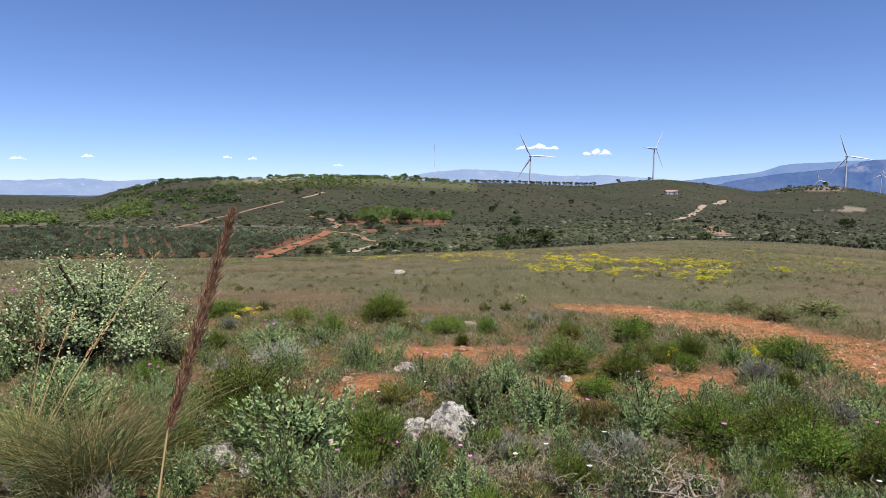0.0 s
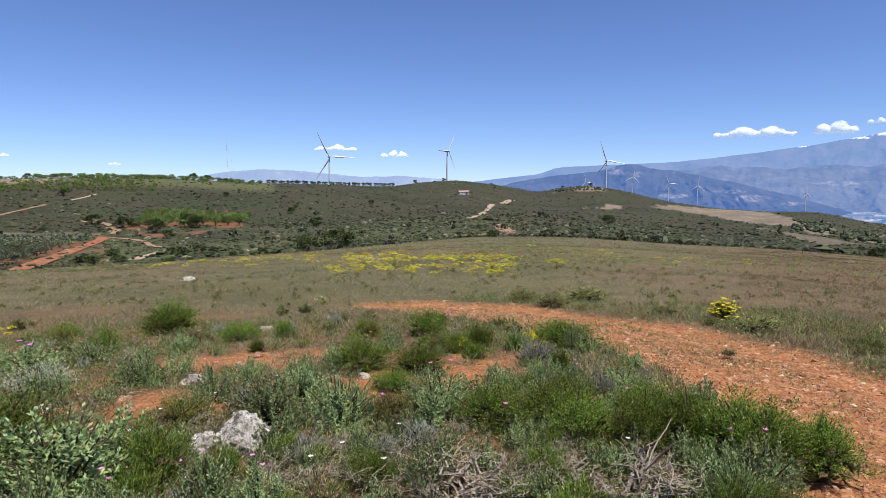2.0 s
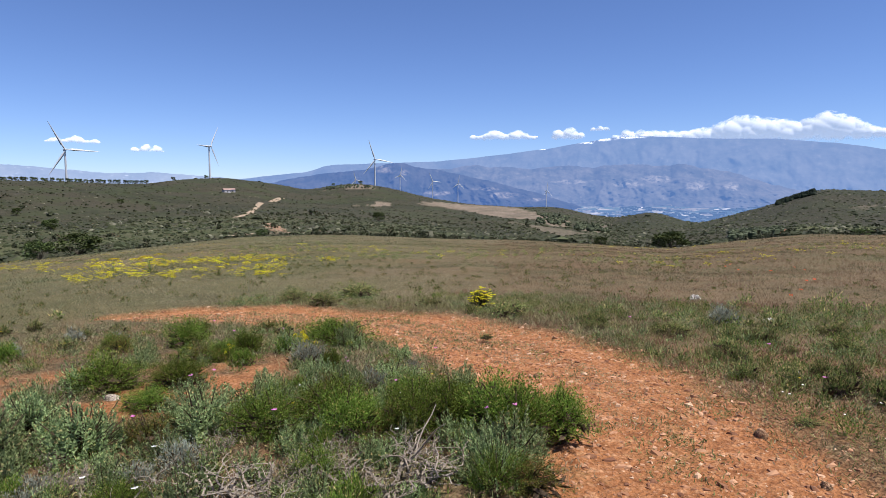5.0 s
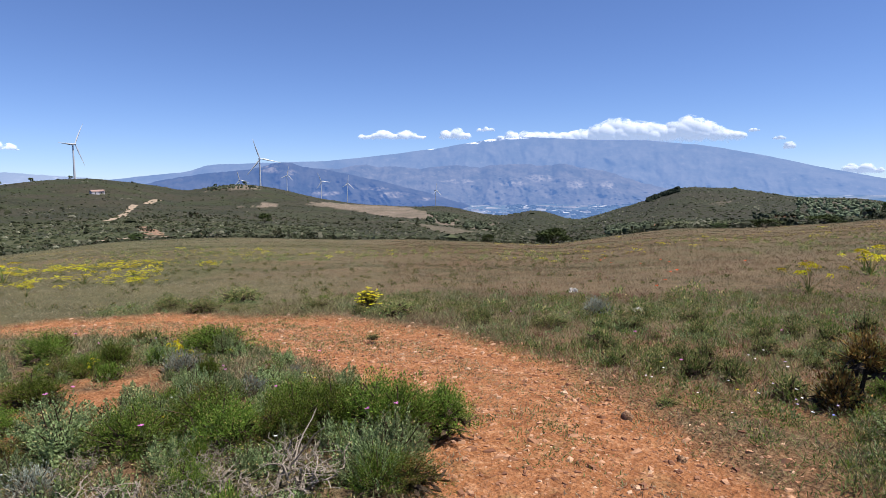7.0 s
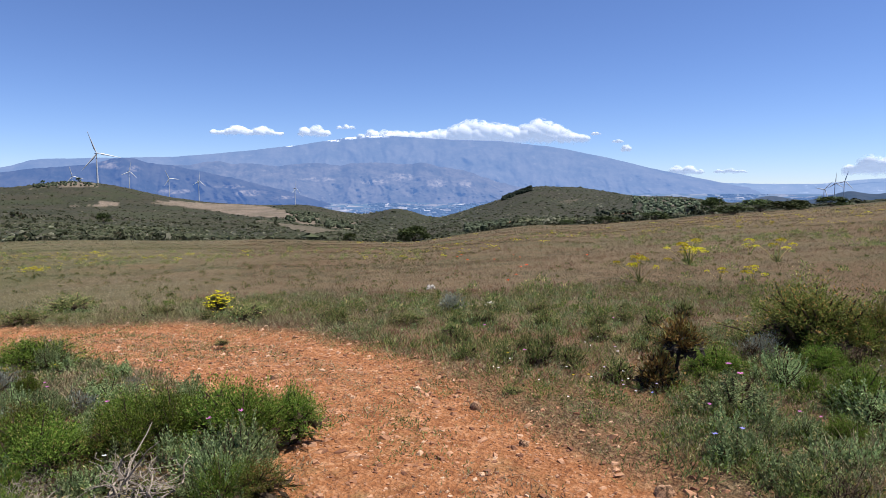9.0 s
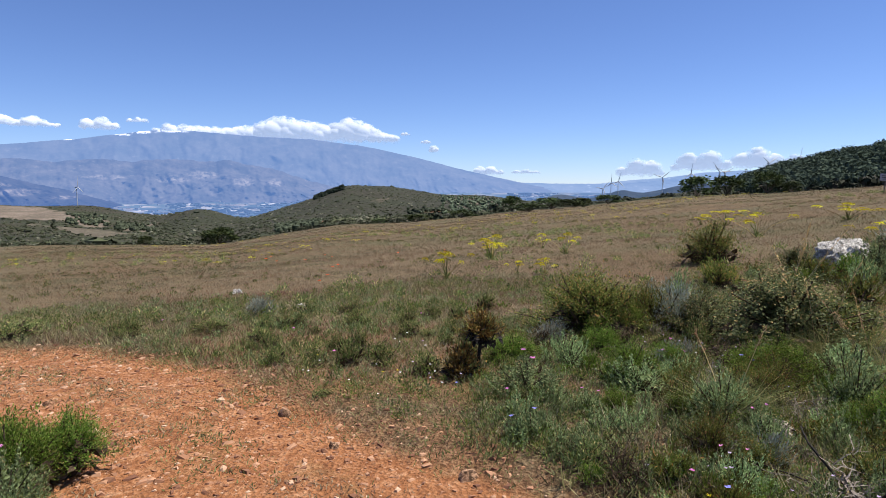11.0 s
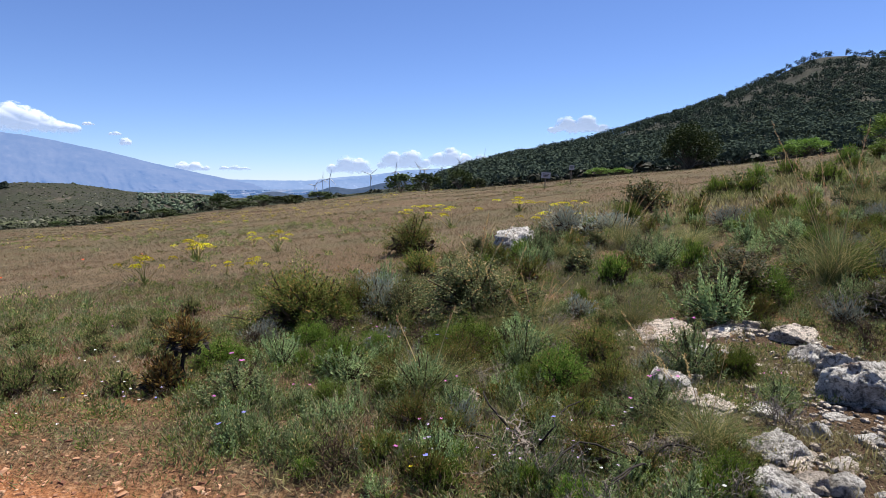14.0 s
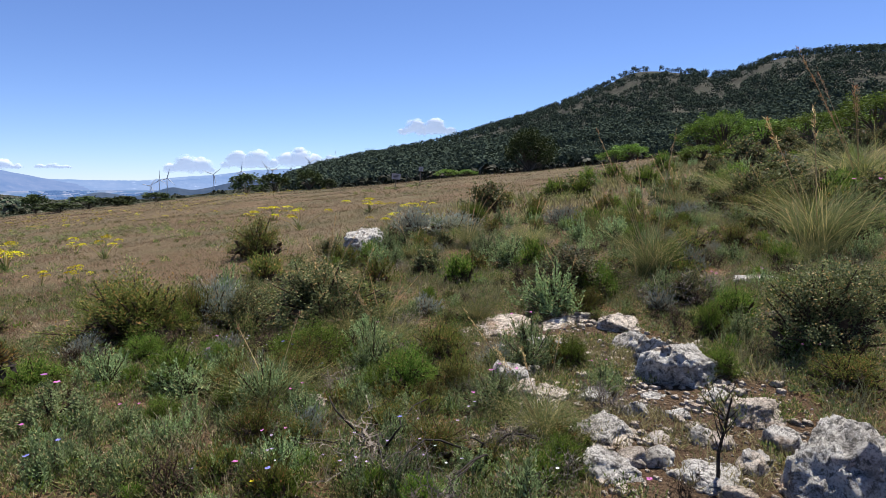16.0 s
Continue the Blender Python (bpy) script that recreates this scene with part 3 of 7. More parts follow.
# The blue of each range is haze painted in as emission.
far_range("backdrop_big_range", BIG_RANGE, 3850, 4700, -2.4, far_material("far_range_hazy", (0.04, 0.041, 0.036), (0.066, 0.062, 0.053), (0.092, 0.172, 0.375), 1.0, rock=(0.1, 0.09, 0.077), snow=1, scale=0.005), 110, 2,
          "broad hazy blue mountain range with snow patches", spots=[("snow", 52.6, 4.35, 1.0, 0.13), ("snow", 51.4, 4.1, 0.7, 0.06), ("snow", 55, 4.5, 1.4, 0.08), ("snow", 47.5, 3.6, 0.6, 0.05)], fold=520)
far_range("backdrop_fore_range_west", FORE_WEST, 2900, 3300, -2.6, far_material("fore_range_west_hazy", (0.018, 0.021, 0.018), (0.042, 0.041, 0.034), (0.047, 0.1, 0.266), 1.0, rock=(0.075, 0.07, 0.06), scale=0.007), 110, 6,
          "rugged dark mountain front in thin blue haze, with pale scars", crag=0.1, fold=260, spots=[("scar", 33.4, 1.75, 0.9, 0.4), ("scar", 35.2, 1.5, 0.5, 0.3), ("scar", 38, -0.35, 1.6, 0.2), ("scar", 42.5, 0.05, 1.2, 0.16), ("scar", 44.2, -0.5, 1.5, 0.3), ("scar", 47, -0.9, 0.9, 0.16)])
far_range("backdrop_fore_range_east", FORE_EAST, 3250, 3800, -2.4, far_material("fore_range_east_hazy", (0.04, 0.04, 0.034), (0.078, 0.07, 0.058), (0.062, 0.127, 0.305), 1.0, rock=(0.13, 0.115, 0.095), scale=0.008), 75, 21,
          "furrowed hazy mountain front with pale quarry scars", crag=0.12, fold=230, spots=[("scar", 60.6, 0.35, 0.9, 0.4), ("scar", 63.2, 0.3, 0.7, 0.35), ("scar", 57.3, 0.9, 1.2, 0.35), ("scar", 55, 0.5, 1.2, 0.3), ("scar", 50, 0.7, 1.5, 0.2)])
far_range("backdrop_left_range", LEFT_RANGE, 4300, 4850, -0.9, far_material("left_range_hazy", (0.03, 0.035, 0.04), (0.06, 0.06, 0.06), (0.2, 0.275, 0.45), 1.0), 60, 9, "faint hazy distant mountains", crag=0.08)
far_range("backdrop_right_range", RIGHT_RANGE, 4300, 4850, -1.2, far_material("right_range_hazy", (0.03, 0.035, 0.04), (0.06, 0.06, 0.06), (0.15, 0.24, 0.44), 1.0), 60, 12, "faint distant ridge in blue haze")
far_range("backdrop_blue_hills", BLUE_HILLS, 2250, 2400, -2.2, far_material("blue_hills_hazy", (0.012, 0.016, 0.014), (0.045, 0.045, 0.04), (0.036, 0.062, 0.125), 1.0, rock=(0.08, 0.08, 0.07)), 30, 15, "bluish wooded hills in the haze", fold=150)
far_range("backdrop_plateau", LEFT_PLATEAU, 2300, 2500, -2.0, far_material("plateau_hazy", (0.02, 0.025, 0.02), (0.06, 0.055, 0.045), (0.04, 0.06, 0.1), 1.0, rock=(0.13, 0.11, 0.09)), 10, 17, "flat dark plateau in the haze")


def plain_z(x, y, d):
    return -148 + np.minimum((d - 2400) * 0.07, 105) + 3 * fbm(x, y, 300, 4, 4)


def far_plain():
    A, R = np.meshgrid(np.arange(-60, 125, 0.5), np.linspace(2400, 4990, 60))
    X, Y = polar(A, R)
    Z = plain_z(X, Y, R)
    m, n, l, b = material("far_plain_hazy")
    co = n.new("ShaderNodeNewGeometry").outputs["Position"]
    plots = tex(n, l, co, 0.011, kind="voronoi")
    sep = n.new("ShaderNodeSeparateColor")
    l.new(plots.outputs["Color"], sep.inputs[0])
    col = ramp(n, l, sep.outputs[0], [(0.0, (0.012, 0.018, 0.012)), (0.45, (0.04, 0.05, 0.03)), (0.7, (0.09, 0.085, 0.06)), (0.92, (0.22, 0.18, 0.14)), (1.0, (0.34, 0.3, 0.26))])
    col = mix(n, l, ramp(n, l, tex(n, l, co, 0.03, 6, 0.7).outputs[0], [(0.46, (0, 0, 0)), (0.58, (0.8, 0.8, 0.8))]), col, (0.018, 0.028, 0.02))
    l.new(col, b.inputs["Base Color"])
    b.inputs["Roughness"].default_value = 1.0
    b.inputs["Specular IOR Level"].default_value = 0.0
    # Haze over the valley floor is painted in as even blue emission.
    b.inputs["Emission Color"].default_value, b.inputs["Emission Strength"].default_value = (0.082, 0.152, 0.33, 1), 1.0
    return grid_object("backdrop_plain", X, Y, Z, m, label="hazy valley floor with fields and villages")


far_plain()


def plain_specks(name, mat, count, size, height, seed, label, tall=1.0):
    """Groves and houses far out on the valley floor."""
    g = rng_of(seed)
    a = np.where(g.uniform(size=count) < 0.8, g.uniform(34, 66, count), g.uniform(84, 93, count))
    d = g.uniform(2480, 3900, count)
    x, y = polar(a, d)
    keep = fbm(x, y, 260, 3, seed) > -0.05
    x, y, d = x[keep], y[keep], d[keep]
    z = plain_z(x, y, d)
    k = len(x)
    w, h, t = g.uniform(0.5, 1.5, (k, 1)) * size, g.uniform(0.6, 1.3, (k, 1)) * height, g.uniform(0, 3, (k, 1))
    base = np.array([(-1, -1), (1, -1), (1, 1), (-1, 1)], float)
    cx = (base[None, :, 0] * np.cos(t) - base[None, :, 1] * np.sin(t) * 0.6) * w
    cy = (base[None, :, 0] * np.sin(t) + base[None, :, 1] * np.cos(t) * 0.6) * w
    low = np.stack([x[:, None] + cx, y[:, None] + cy, np.repeat(z[:, None] - 6, 4, 1)], -1)
    top = np.stack([x[:, None] + cx * 0.8, y[:, None] + cy * 0.8, z[:, None] + h + 0 * cx], -1)
    pile = Pile()
    f = np.array([(0, 1, 5, 4), (1, 2, 6, 5), (2, 3, 7, 6), (3, 0, 4, 7), (4, 5, 6, 7)])
    pile.add(np.concatenate([low, top], 1), f[None] + (np.arange(k) * 8)[:, None, None])
    return stuff(name, pile, mat, label)


# ---- builders ----
def rng_of(seed):
    return np.random.default_rng(seed)


def unit(v):
    return v / np.maximum(np.linalg.norm(v, axis=-1, keepdims=True), 1e-9)


class Pile:
    """Quads gathered for one mesh."""

    def __init__(self):
        self.v, self.f, self.n = [], [], 0

    def add(self, verts, faces):
        self.v.append(np.asarray(verts, float).reshape(-1, 3))
        self.f.append(np.asarray(faces, int).reshape(-1, 4) + self.n)
        self.n += len(self.v[-1])

    def leaves(self, base, way, length, width, rng, lift=0.0, face=None):
        """Pointed leaves, one quad each, from base along way."""
        base, way = np.asarray(base, float), unit(np.asarray(way, float))
        k = len(base)
        length = np.broadcast_to(length, k)[:, None] * rng.uniform(0.7, 1.25, (k, 1))
        width = np.broadcast_to(width, k)[:, None] * rng.uniform(0.75, 1.2, (k, 1))
        side = unit(np.cross(way, rng.normal(size=(k, 3)) * (1 if face is None else 0.45) + ([0, 0, lift] if face is None else face)))
        mid = base + way * length * 0.5
        q = np.stack([base, mid + side * width / 2, base + way * length, mid - side * width / 2], 1)
        self.add(q, np.arange(4 * k).reshape(k, 4))

    def blades(self, base, way, length, width, droop, rng, segs=3):
        """Grass blades that bend over: strips of quads that taper."""
        base, way = np.asarray(base, float), unit(np.asarray(way, float))
        k = len(base)
        length = np.broadcast_to(length, k)[:, None] * rng.uniform(0.6, 1.2, (k, 1))
        droop = np.broadcast_to(droop, k)[:, None] * rng.uniform(0.4, 1.4, (k, 1))
        flat = way * [1, 1, 0] + rng.normal(size=(k, 3)) * [0.2, 0.2, 0]
        side = unit(np.cross(way, [0, 0, 1]) + rng.normal(size=(k, 3)) * 0.5)
        rows = []
        for i in range(segs + 1):
            u = i / segs
            p = base + way * length * u + unit(flat) * length * droop * u * u * 0.6 - np.array([0, 0, 1]) * length * droop * u * u * 0.55
            w = width * (1 - u * 0.85)
            rows += [p + side * w / 2, p - side * w / 2]
        verts = np.stack(rows, 1)
        off = np.arange(k)[:, None] * (2 * (segs + 1))
        fs = [np.concatenate([off + 2 * i, off + 2 * i + 1, off + 2 * i + 3, off + 2 * i + 2], 1) for i in range(segs)]
        self.add(verts, np.concatenate(fs))

    def tube(self, pts, r0, r1, sides=5):
        pts = np.asarray(pts, float)
        k = len(pts)
        d = unit(np.gradient(pts, axis=0))
        a = unit(np.cross(d, [0.31, 0.17, 0.93]))
        b = np.cross(d, a)
        ang = np.linspace(0, 2 * np.pi, sides, endpoint=False)
        r = np.linspace(r0, r1, k)[:, None, None]
        ring = pts[:, None] + r * (np.cos(ang)[None, :, None] * a[:, None] + np.sin(ang)[None, :, None] * b[:, None])
        idx = np.arange(k * sides).reshape(k, sides)
        nxt = np.roll(idx, -1, axis=1)
        self.add(ring, np.stack([idx[:-1], nxt[:-1], nxt[1:], idx[1:]], -1))

    def lump(self, centre, size, rng, n=6, rough=0.25):
        """A rough closed lump of quads (a cube's faces blown up to a ball and shaken)."""
        g = np.linspace(-1, 1, n)
        shake = rng.normal(size=3) * 5
        for axis in range(3):
            for s in (-1, 1):
                a, b = np.meshgrid(g, g)
                p = np.zeros((n, n, 3))
                p[..., axis], p[..., (axis + 1) % 3], p[..., (axis + 2) % 3] = s, a * s, b
                p = unit(np.tan(p * 0.72) / np.tan(0.72))
                w = 1 + rough * (np.sin(p[..., 0] * 3.1 + shake[0]) * np.sin(p[..., 1] * 3.7 + shake[1]) + 0.6 * np.sin(p[..., 2] * 5.3 + shake[2] + p[..., 0] * 4)
                                 + 0.5 * np.sin(p[..., 0] * 9 + shake[1]) * np.sin(p[..., 1] * 8 + p[..., 2] * 7 + shake[0]))
                idx = np.arange(n * n).reshape(n, n)
                self.add(p * w[..., None] * np.asarray(size) + centre, np.stack([idx[:-1, :-1], idx[:-1, 1:], idx[1:, 1:], idx[1:, :-1]], -1))

    def mesh(self, name, mat, smooth_faces=False):
        me = bpy.data.meshes.new(name)
        fill(me, np.concatenate(self.v), np.concatenate(self.f), smooth_faces)
        me.materials.append(mat)
        return me


def part(name, pile, mat, parent, label="", smooth_faces=False):
    """Links a pile as one mesh object under a thing or a part."""
    ob = new(name, pile.mesh(name, mat, smooth_faces))
    ob.parent = parent
    if label:
        ob["label"] = label
    return ob


def thing(name, label, category, group=""):
    return tagged(new(name), label, category, group)


def stuff(name, pile, mat, label, smooth_faces=False):
    return tagged(new(name, pile.mesh(name, mat, smooth_faces)), label, "", "", "stuff")


def stand(x, y, size, turn, sink=0.02, height=None):
    """The pose of a plant of unit size: width size, height as given."""
    return Matrix.LocRotScale((x, y, on_land(x, y, sink)), Euler((0, 0, turn)), (size, size, height or size))


def put(proto, m):
    """A copy of a thing, parts and all, at the pose m (with its scale)."""
    ob = copy_thing(proto, Matrix())
    ob.matrix_basis = m
    return ob


# Foliage colours
LEAF_GREEN = leaf_material("leaf_fresh_green", (0.03, 0.056, 0.01), (0.21, 0.3, 0.048), (0.34, 0.27, 0.1), 0.4, dry_at=0.94)
LEAF_GREY = leaf_material("leaf_grey_felted", (0.075, 0.11, 0.04), (0.33, 0.41, 0.19), (0.42, 0.36, 0.17), 0.36, 0.8, 0.95)
LEAF_LAVENDER = leaf_material("leaf_silver_blue", (0.15, 0.165, 0.13), (0.38, 0.41, 0.34), (0.36, 0.27, 0.16), 0.2, 0.8, 0.86)
LEAF_OAK = leaf_material("leaf_kermes_oak", (0.075, 0.1, 0.045), (0.34, 0.39, 0.2), (0.36, 0.33, 0.18), 0.16, 0.5, 0.97, 0.1)
LEAF_OAK_DARK = leaf_material("leaf_oak_olive", (0.042, 0.05, 0.019), (0.2, 0.21, 0.085), (0.34, 0.22, 0.1), 0.35, 0.5, 0.9, 0.1)
LEAF_JUNIPER = leaf_material("leaf_juniper", (0.05, 0.062, 0.014), (0.22, 0.23, 0.055), (0.34, 0.18, 0.065), 0.38, dry_at=0.9)
LEAF_RUST = leaf_material("leaf_rusty_dead", (0.1, 0.065, 0.02), (0.36, 0.22, 0.065), (0.16, 0.17, 0.05), 0.2)
LEAF_ESPARTO = leaf_material("blade_esparto", (0.07, 0.088, 0.03), (0.3, 0.31, 0.125), (0.5, 0.4, 0.18), 0.35, 0.5, 0.85)
LEAF_VERGE = leaf_material("leaf_verge_herb", (0.055, 0.08, 0.022), (0.28, 0.335, 0.105), (0.42, 0.33, 0.15), 0.4, dry_at=0.8)
LEAF_TREE = leaf_material("leaf_tree_dark", (0.02, 0.032, 0.011), (0.085, 0.11, 0.038), None, 0.1)
LEAF_ALMOND = leaf_material("leaf_almond_bright", (0.045, 0.085, 0.014), (0.21, 0.31, 0.055), None, 0.25)
LEAF_OLIVE = leaf_material("leaf_olive", (0.032, 0.044, 0.024), (0.14, 0.165, 0.1), None, 0.1)
LEAF_PINE = leaf_material("leaf_pine", (0.018, 0.027, 0.021), (0.066, 0.082, 0.058), None, 0.1, shine=0.0)
LEAF_SCRUB_PALE = leaf_material("leaf_far_scrub_pale", (0.022, 0.026, 0.013), (0.064, 0.068, 0.036), (0.13, 0.125, 0.09), 0.0, dry_at=0.88)
LEAF_ORCHARD = leaf_material("leaf_orchard_green", (0.06, 0.1, 0.025), (0.21, 0.285, 0.085), None, 0.25)
LEAF_SCRUB = leaf_material("leaf_far_scrub", (0.014, 0.018, 0.009), (0.047, 0.053, 0.027), (0.078, 0.064, 0.04), 0.0, dry_at=0.85)
TWIG_BROWN = bark_material("twig_brown", (0.03, 0.021, 0.013), (0.11, 0.076, 0.05), 60)
TWIG_GREY = bark_material("twig_dry_grey", (0.12, 0.095, 0.075), (0.34, 0.29, 0.24), 60)
TWIG_BURNT = bark_material("twig_burnt", (0.012, 0.01, 0.009), (0.06, 0.05, 0.042), 60)
BARK = bark_material("bark_tree", (0.05, 0.04, 0.03), (0.16, 0.13, 0.1), 14)
LEAF_BROWN = leaf_material("leaf_dry_brown", (0.07, 0.05, 0.03), (0.27, 0.19, 0.115), (0.36, 0.3, 0.2), 0.1, 0.8, 0.85)
YELLOW = leaf_material("petal_yellow", (0.5, 0.42, 0.015), (0.74, 0.66, 0.04), None, 0.3)
PINK = leaf_material("petal_pink", (0.55, 0.14, 0.4), (0.72, 0.28, 0.58), None, 0.35)
WHITE = leaf_material("petal_white", (0.68, 0.66, 0.66), (0.85, 0.84, 0.84), None, 0.3)
BLUE = leaf_material("petal_blue", (0.28, 0.27, 0.7), (0.42, 0.4, 0.85), None, 0.3)
LILAC = leaf_material("petal_lilac", (0.4, 0.3, 0.5), (0.6, 0.48, 0.62), None, 0.3)
RED = leaf_material("petal_poppy_red", (0.6, 0.03, 0.015), (0.8, 0.07, 0.02), None, 0.35)
STRAW = leaf_material("straw_dry", (0.450, 0.300, 0.150), (0.750, 0.570, 0.300), (0.360, 0.150, 0.075), 0.25, dry_at=0.8)
PLUME = leaf_material("plume_reddish", (0.13, 0.065, 0.045), (0.27, 0.15, 0.1), (0.4, 0.27, 0.17), 0.3)


def dome(k, rng, flat=0.55, low=0.05):
    """Ways out of a plant's foot, spread over a dome."""
    a, u = rng.uniform(0, 2 * np.pi, k), rng.uniform(low, 1, k)
    u = np.sign(u) * np.abs(u) ** 0.7
    h = np.stack([np.cos(a), np.sin(a)], -1) * np.sqrt(1 - u**2)[:, None]
    return unit(np.concatenate([h, (u * (1 + flat))[:, None]], -1))


def make_bush(name, label, mat, rng, twigs, per_twig, leaf, width, reach=(0.75, 1.0), spread=0.35, lift=0.6, stem_mat=TWIG_BROWN, inner=0.35, stems=14, bare=0.0, gap=0.25, category="shrub"):
    """A unit shrub, 1 wide and 1 high: woody stems from the foot, leafy twigs over a broken dome, dark filler in the
    core.
    """
    top = thing(name, label, category)
    ways = dome(twigs, rng)
    lobe = 1 + gap * (np.sin(np.arctan2(ways[:, 1], ways[:, 0]) * 3 + rng.uniform(0, 6)) * 0.6 + rng.normal(size=twigs) * 0.55)
    length = rng.uniform(*reach, twigs) * np.clip(lobe, 0.45, 1.35)
    tips = ways * length[:, None] * [0.5, 0.5, 0.62] * [1, 1, 1.0]
    tips[:, 2] = np.maximum(tips[:, 2], 0.06)
    wood = Pile()
    for i in rng.choice(twigs, min(stems * 2, twigs), replace=False):
        p0 = rng.normal(size=3) * [0.04, 0.04, 0]
        bend = tips[i] * [0.35, 0.35, 0.55] + rng.normal(size=3) * 0.03
        wood.tube([p0 - [0, 0, 0.05], bend, tips[i] * 0.96], 0.018, 0.005, 4)
    # Dark quads added inside the dome so gaps between leaves look shaded.
    k = 190
    wood.leaves(dome(k, rng, 0.25, 0.0) * rng.uniform(0.1, 0.36, (k, 1)), rng.normal(size=(k, 3)), 0.2, 0.07, rng)
    part("stem", wood, stem_mat, top)
    pile = Pile()
    u = rng.uniform(inner, 1.03, (twigs, per_twig))
    base = tips[:, None] * u[..., None] + rng.normal(size=(twigs, per_twig, 3)) * 0.028
    base[..., 2] = np.maximum(base[..., 2], 0.01)
    way = ways[:, None] * (1 - spread) + rng.normal(size=(twigs, per_twig, 3)) * spread + [0, 0, lift * 0.4]
    out = unit(base - [0, 0, 0.1]) + [0, 0, 0.55]
    pile.leaves(base.reshape(-1, 3), way.reshape(-1, 3), leaf, width, rng, face=unit(out.reshape(-1, 3)))
    part("foliage", pile, mat, top)
    return top, tips


def make_rockrose(name, label, rng, shoots=70, nodes=10, leaf=0.075, width=0.027, stems=30):
    """A felted rockrose of unit size: upright shoots, each with crossed pairs of oval leaves and a tuft at its tip."""
    top = thing(name, label, "shrub")
    ways = dome(shoots, rng, 0.35, 0.1)
    length = rng.uniform(0.72, 1.08, shoots) * (1 + 0.2 * np.sin(np.arctan2(ways[:, 1], ways[:, 0]) * 3 + rng.uniform(0, 6)))
    tips = ways * length[:, None] * [0.5, 0.5, 0.66]
    tips[:, 2] = np.maximum(tips[:, 2], 0.14)
    feet = tips * [0.45, 0.45, 0] + rng.normal(size=(shoots, 3)) * [0.03, 0.03, 0]
    axis = unit(ways * 0.55 + [0, 0, 0.75] + rng.normal(size=(shoots, 3)) * 0.12)
    wood = Pile()
    for i in rng.choice(shoots, min(stems, shoots), replace=False):
        wood.tube([tips[i] * 0.06 - [0, 0, 0.04], feet[i] * 0.7 + [0, 0, tips[i][2] * 0.4], tips[i]], 0.013, 0.005, 4)
    part("stem", wood, TWIG_BROWN, top)
    pile = Pile()
    a0 = rng.uniform(0, np.pi, shoots)
    e1 = unit(np.cross(axis, [0.31, 0.17, 0.9]))
    e2 = np.cross(axis, e1)
    span = np.minimum(0.34, tips[:, 2] * 0.75)[:, None]
    for k in range(nodes):
        u = k / (nodes - 1)
        at = tips - axis * span * (1 - u)
        for j in range(2 if u < 0.85 else 4):
            a = a0 + k * np.pi / 2 + j * (np.pi if u < 0.85 else np.pi / 2) + rng.normal(size=shoots) * 0.25
            out = e1 * np.cos(a)[:, None] + e2 * np.sin(a)[:, None]
            way = axis * (0.35 + 0.75 * u) + out * (1.0 - 0.5 * u) + rng.normal(size=(shoots, 3)) * 0.1
            pile.leaves(at + rng.normal(size=at.shape) * 0.006, way, leaf * (1.1 - 0.35 * u), width * (1.1 - 0.3 * u), rng, face=unit(axis - out * 0.4))
    part("foliage", pile, LEAF_GREY, top)
    return top, tips


def add_flowers(top, tips, rng, count, size, mat, petals=5, name="flower"):
    pile = Pile()
    high = tips[np.argsort(-tips[:, 2])][: max(count * 3, 6)]
    for p in high[rng.choice(len(high), count, replace=False)]:
        c = p * 1.06 + rng.normal(size=3) * 0.02
        a = np.linspace(0, 2 * np.pi, petals, endpoint=False) + rng.uniform(0, 6)
        way = np.stack([np.cos(a), np.sin(a), np.full(petals, 0.35)], -1)
        pile.leaves(np.repeat(c[None], petals, 0), way, size, size * 0.85, rng, 3)
        if count < 10:
            part(name, pile, mat, top)
            pile = Pile()
    if count >= 10:
        tagged(part("blossom", pile, mat, top), kind="stuff")


def make_tangle(name, label, rng, stems=17, mat=None, leaf_mat=None):
    """A dry shrub of unit size: crooked stems that fork into crooked twigs."""
    top = thing(name, label, "shrub")
    wood, tips = Pile(), []

    def grow(p, d, length, rad, depth):
        pts = [p]
        for i in range(4):
            d = unit(d + rng.normal(size=3) * 0.42 + [0, 0, 0.06])
            p = p + d * length / 4
            p[2] = max(p[2], 0.01)
            pts.append(p)
        wood.tube(pts, rad, rad * 0.55, 3)
        tips.append((p, d))
        if depth:
            for k in range(3):
                q = pts[rng.integers(2, 5)]
                grow(q, d + rng.normal(size=3) * 0.8, length * rng.uniform(0.45, 0.75), rad * 0.55, depth - 1)
    for d in dome(stems, rng, 0.3):
        grow(rng.normal(size=3) * [0.05, 0.05, 0], d, rng.uniform(0.25, 0.42), 0.012, 2)
    tagged(part("brushwood", wood, mat or TWIG_GREY, top), kind="stuff")
    k = len(tips)
    pile = Pile()
    pick = np.array([tips[i][0] for i in rng.integers(0, k, 260)])
    pile.leaves(pick + rng.normal(size=pick.shape) * 0.02, rng.normal(size=pick.shape) + [0, 0, 0.5], 0.03, 0.008, rng)
    part("foliage", pile, leaf_mat or LEAF_VERGE, top)
    return top


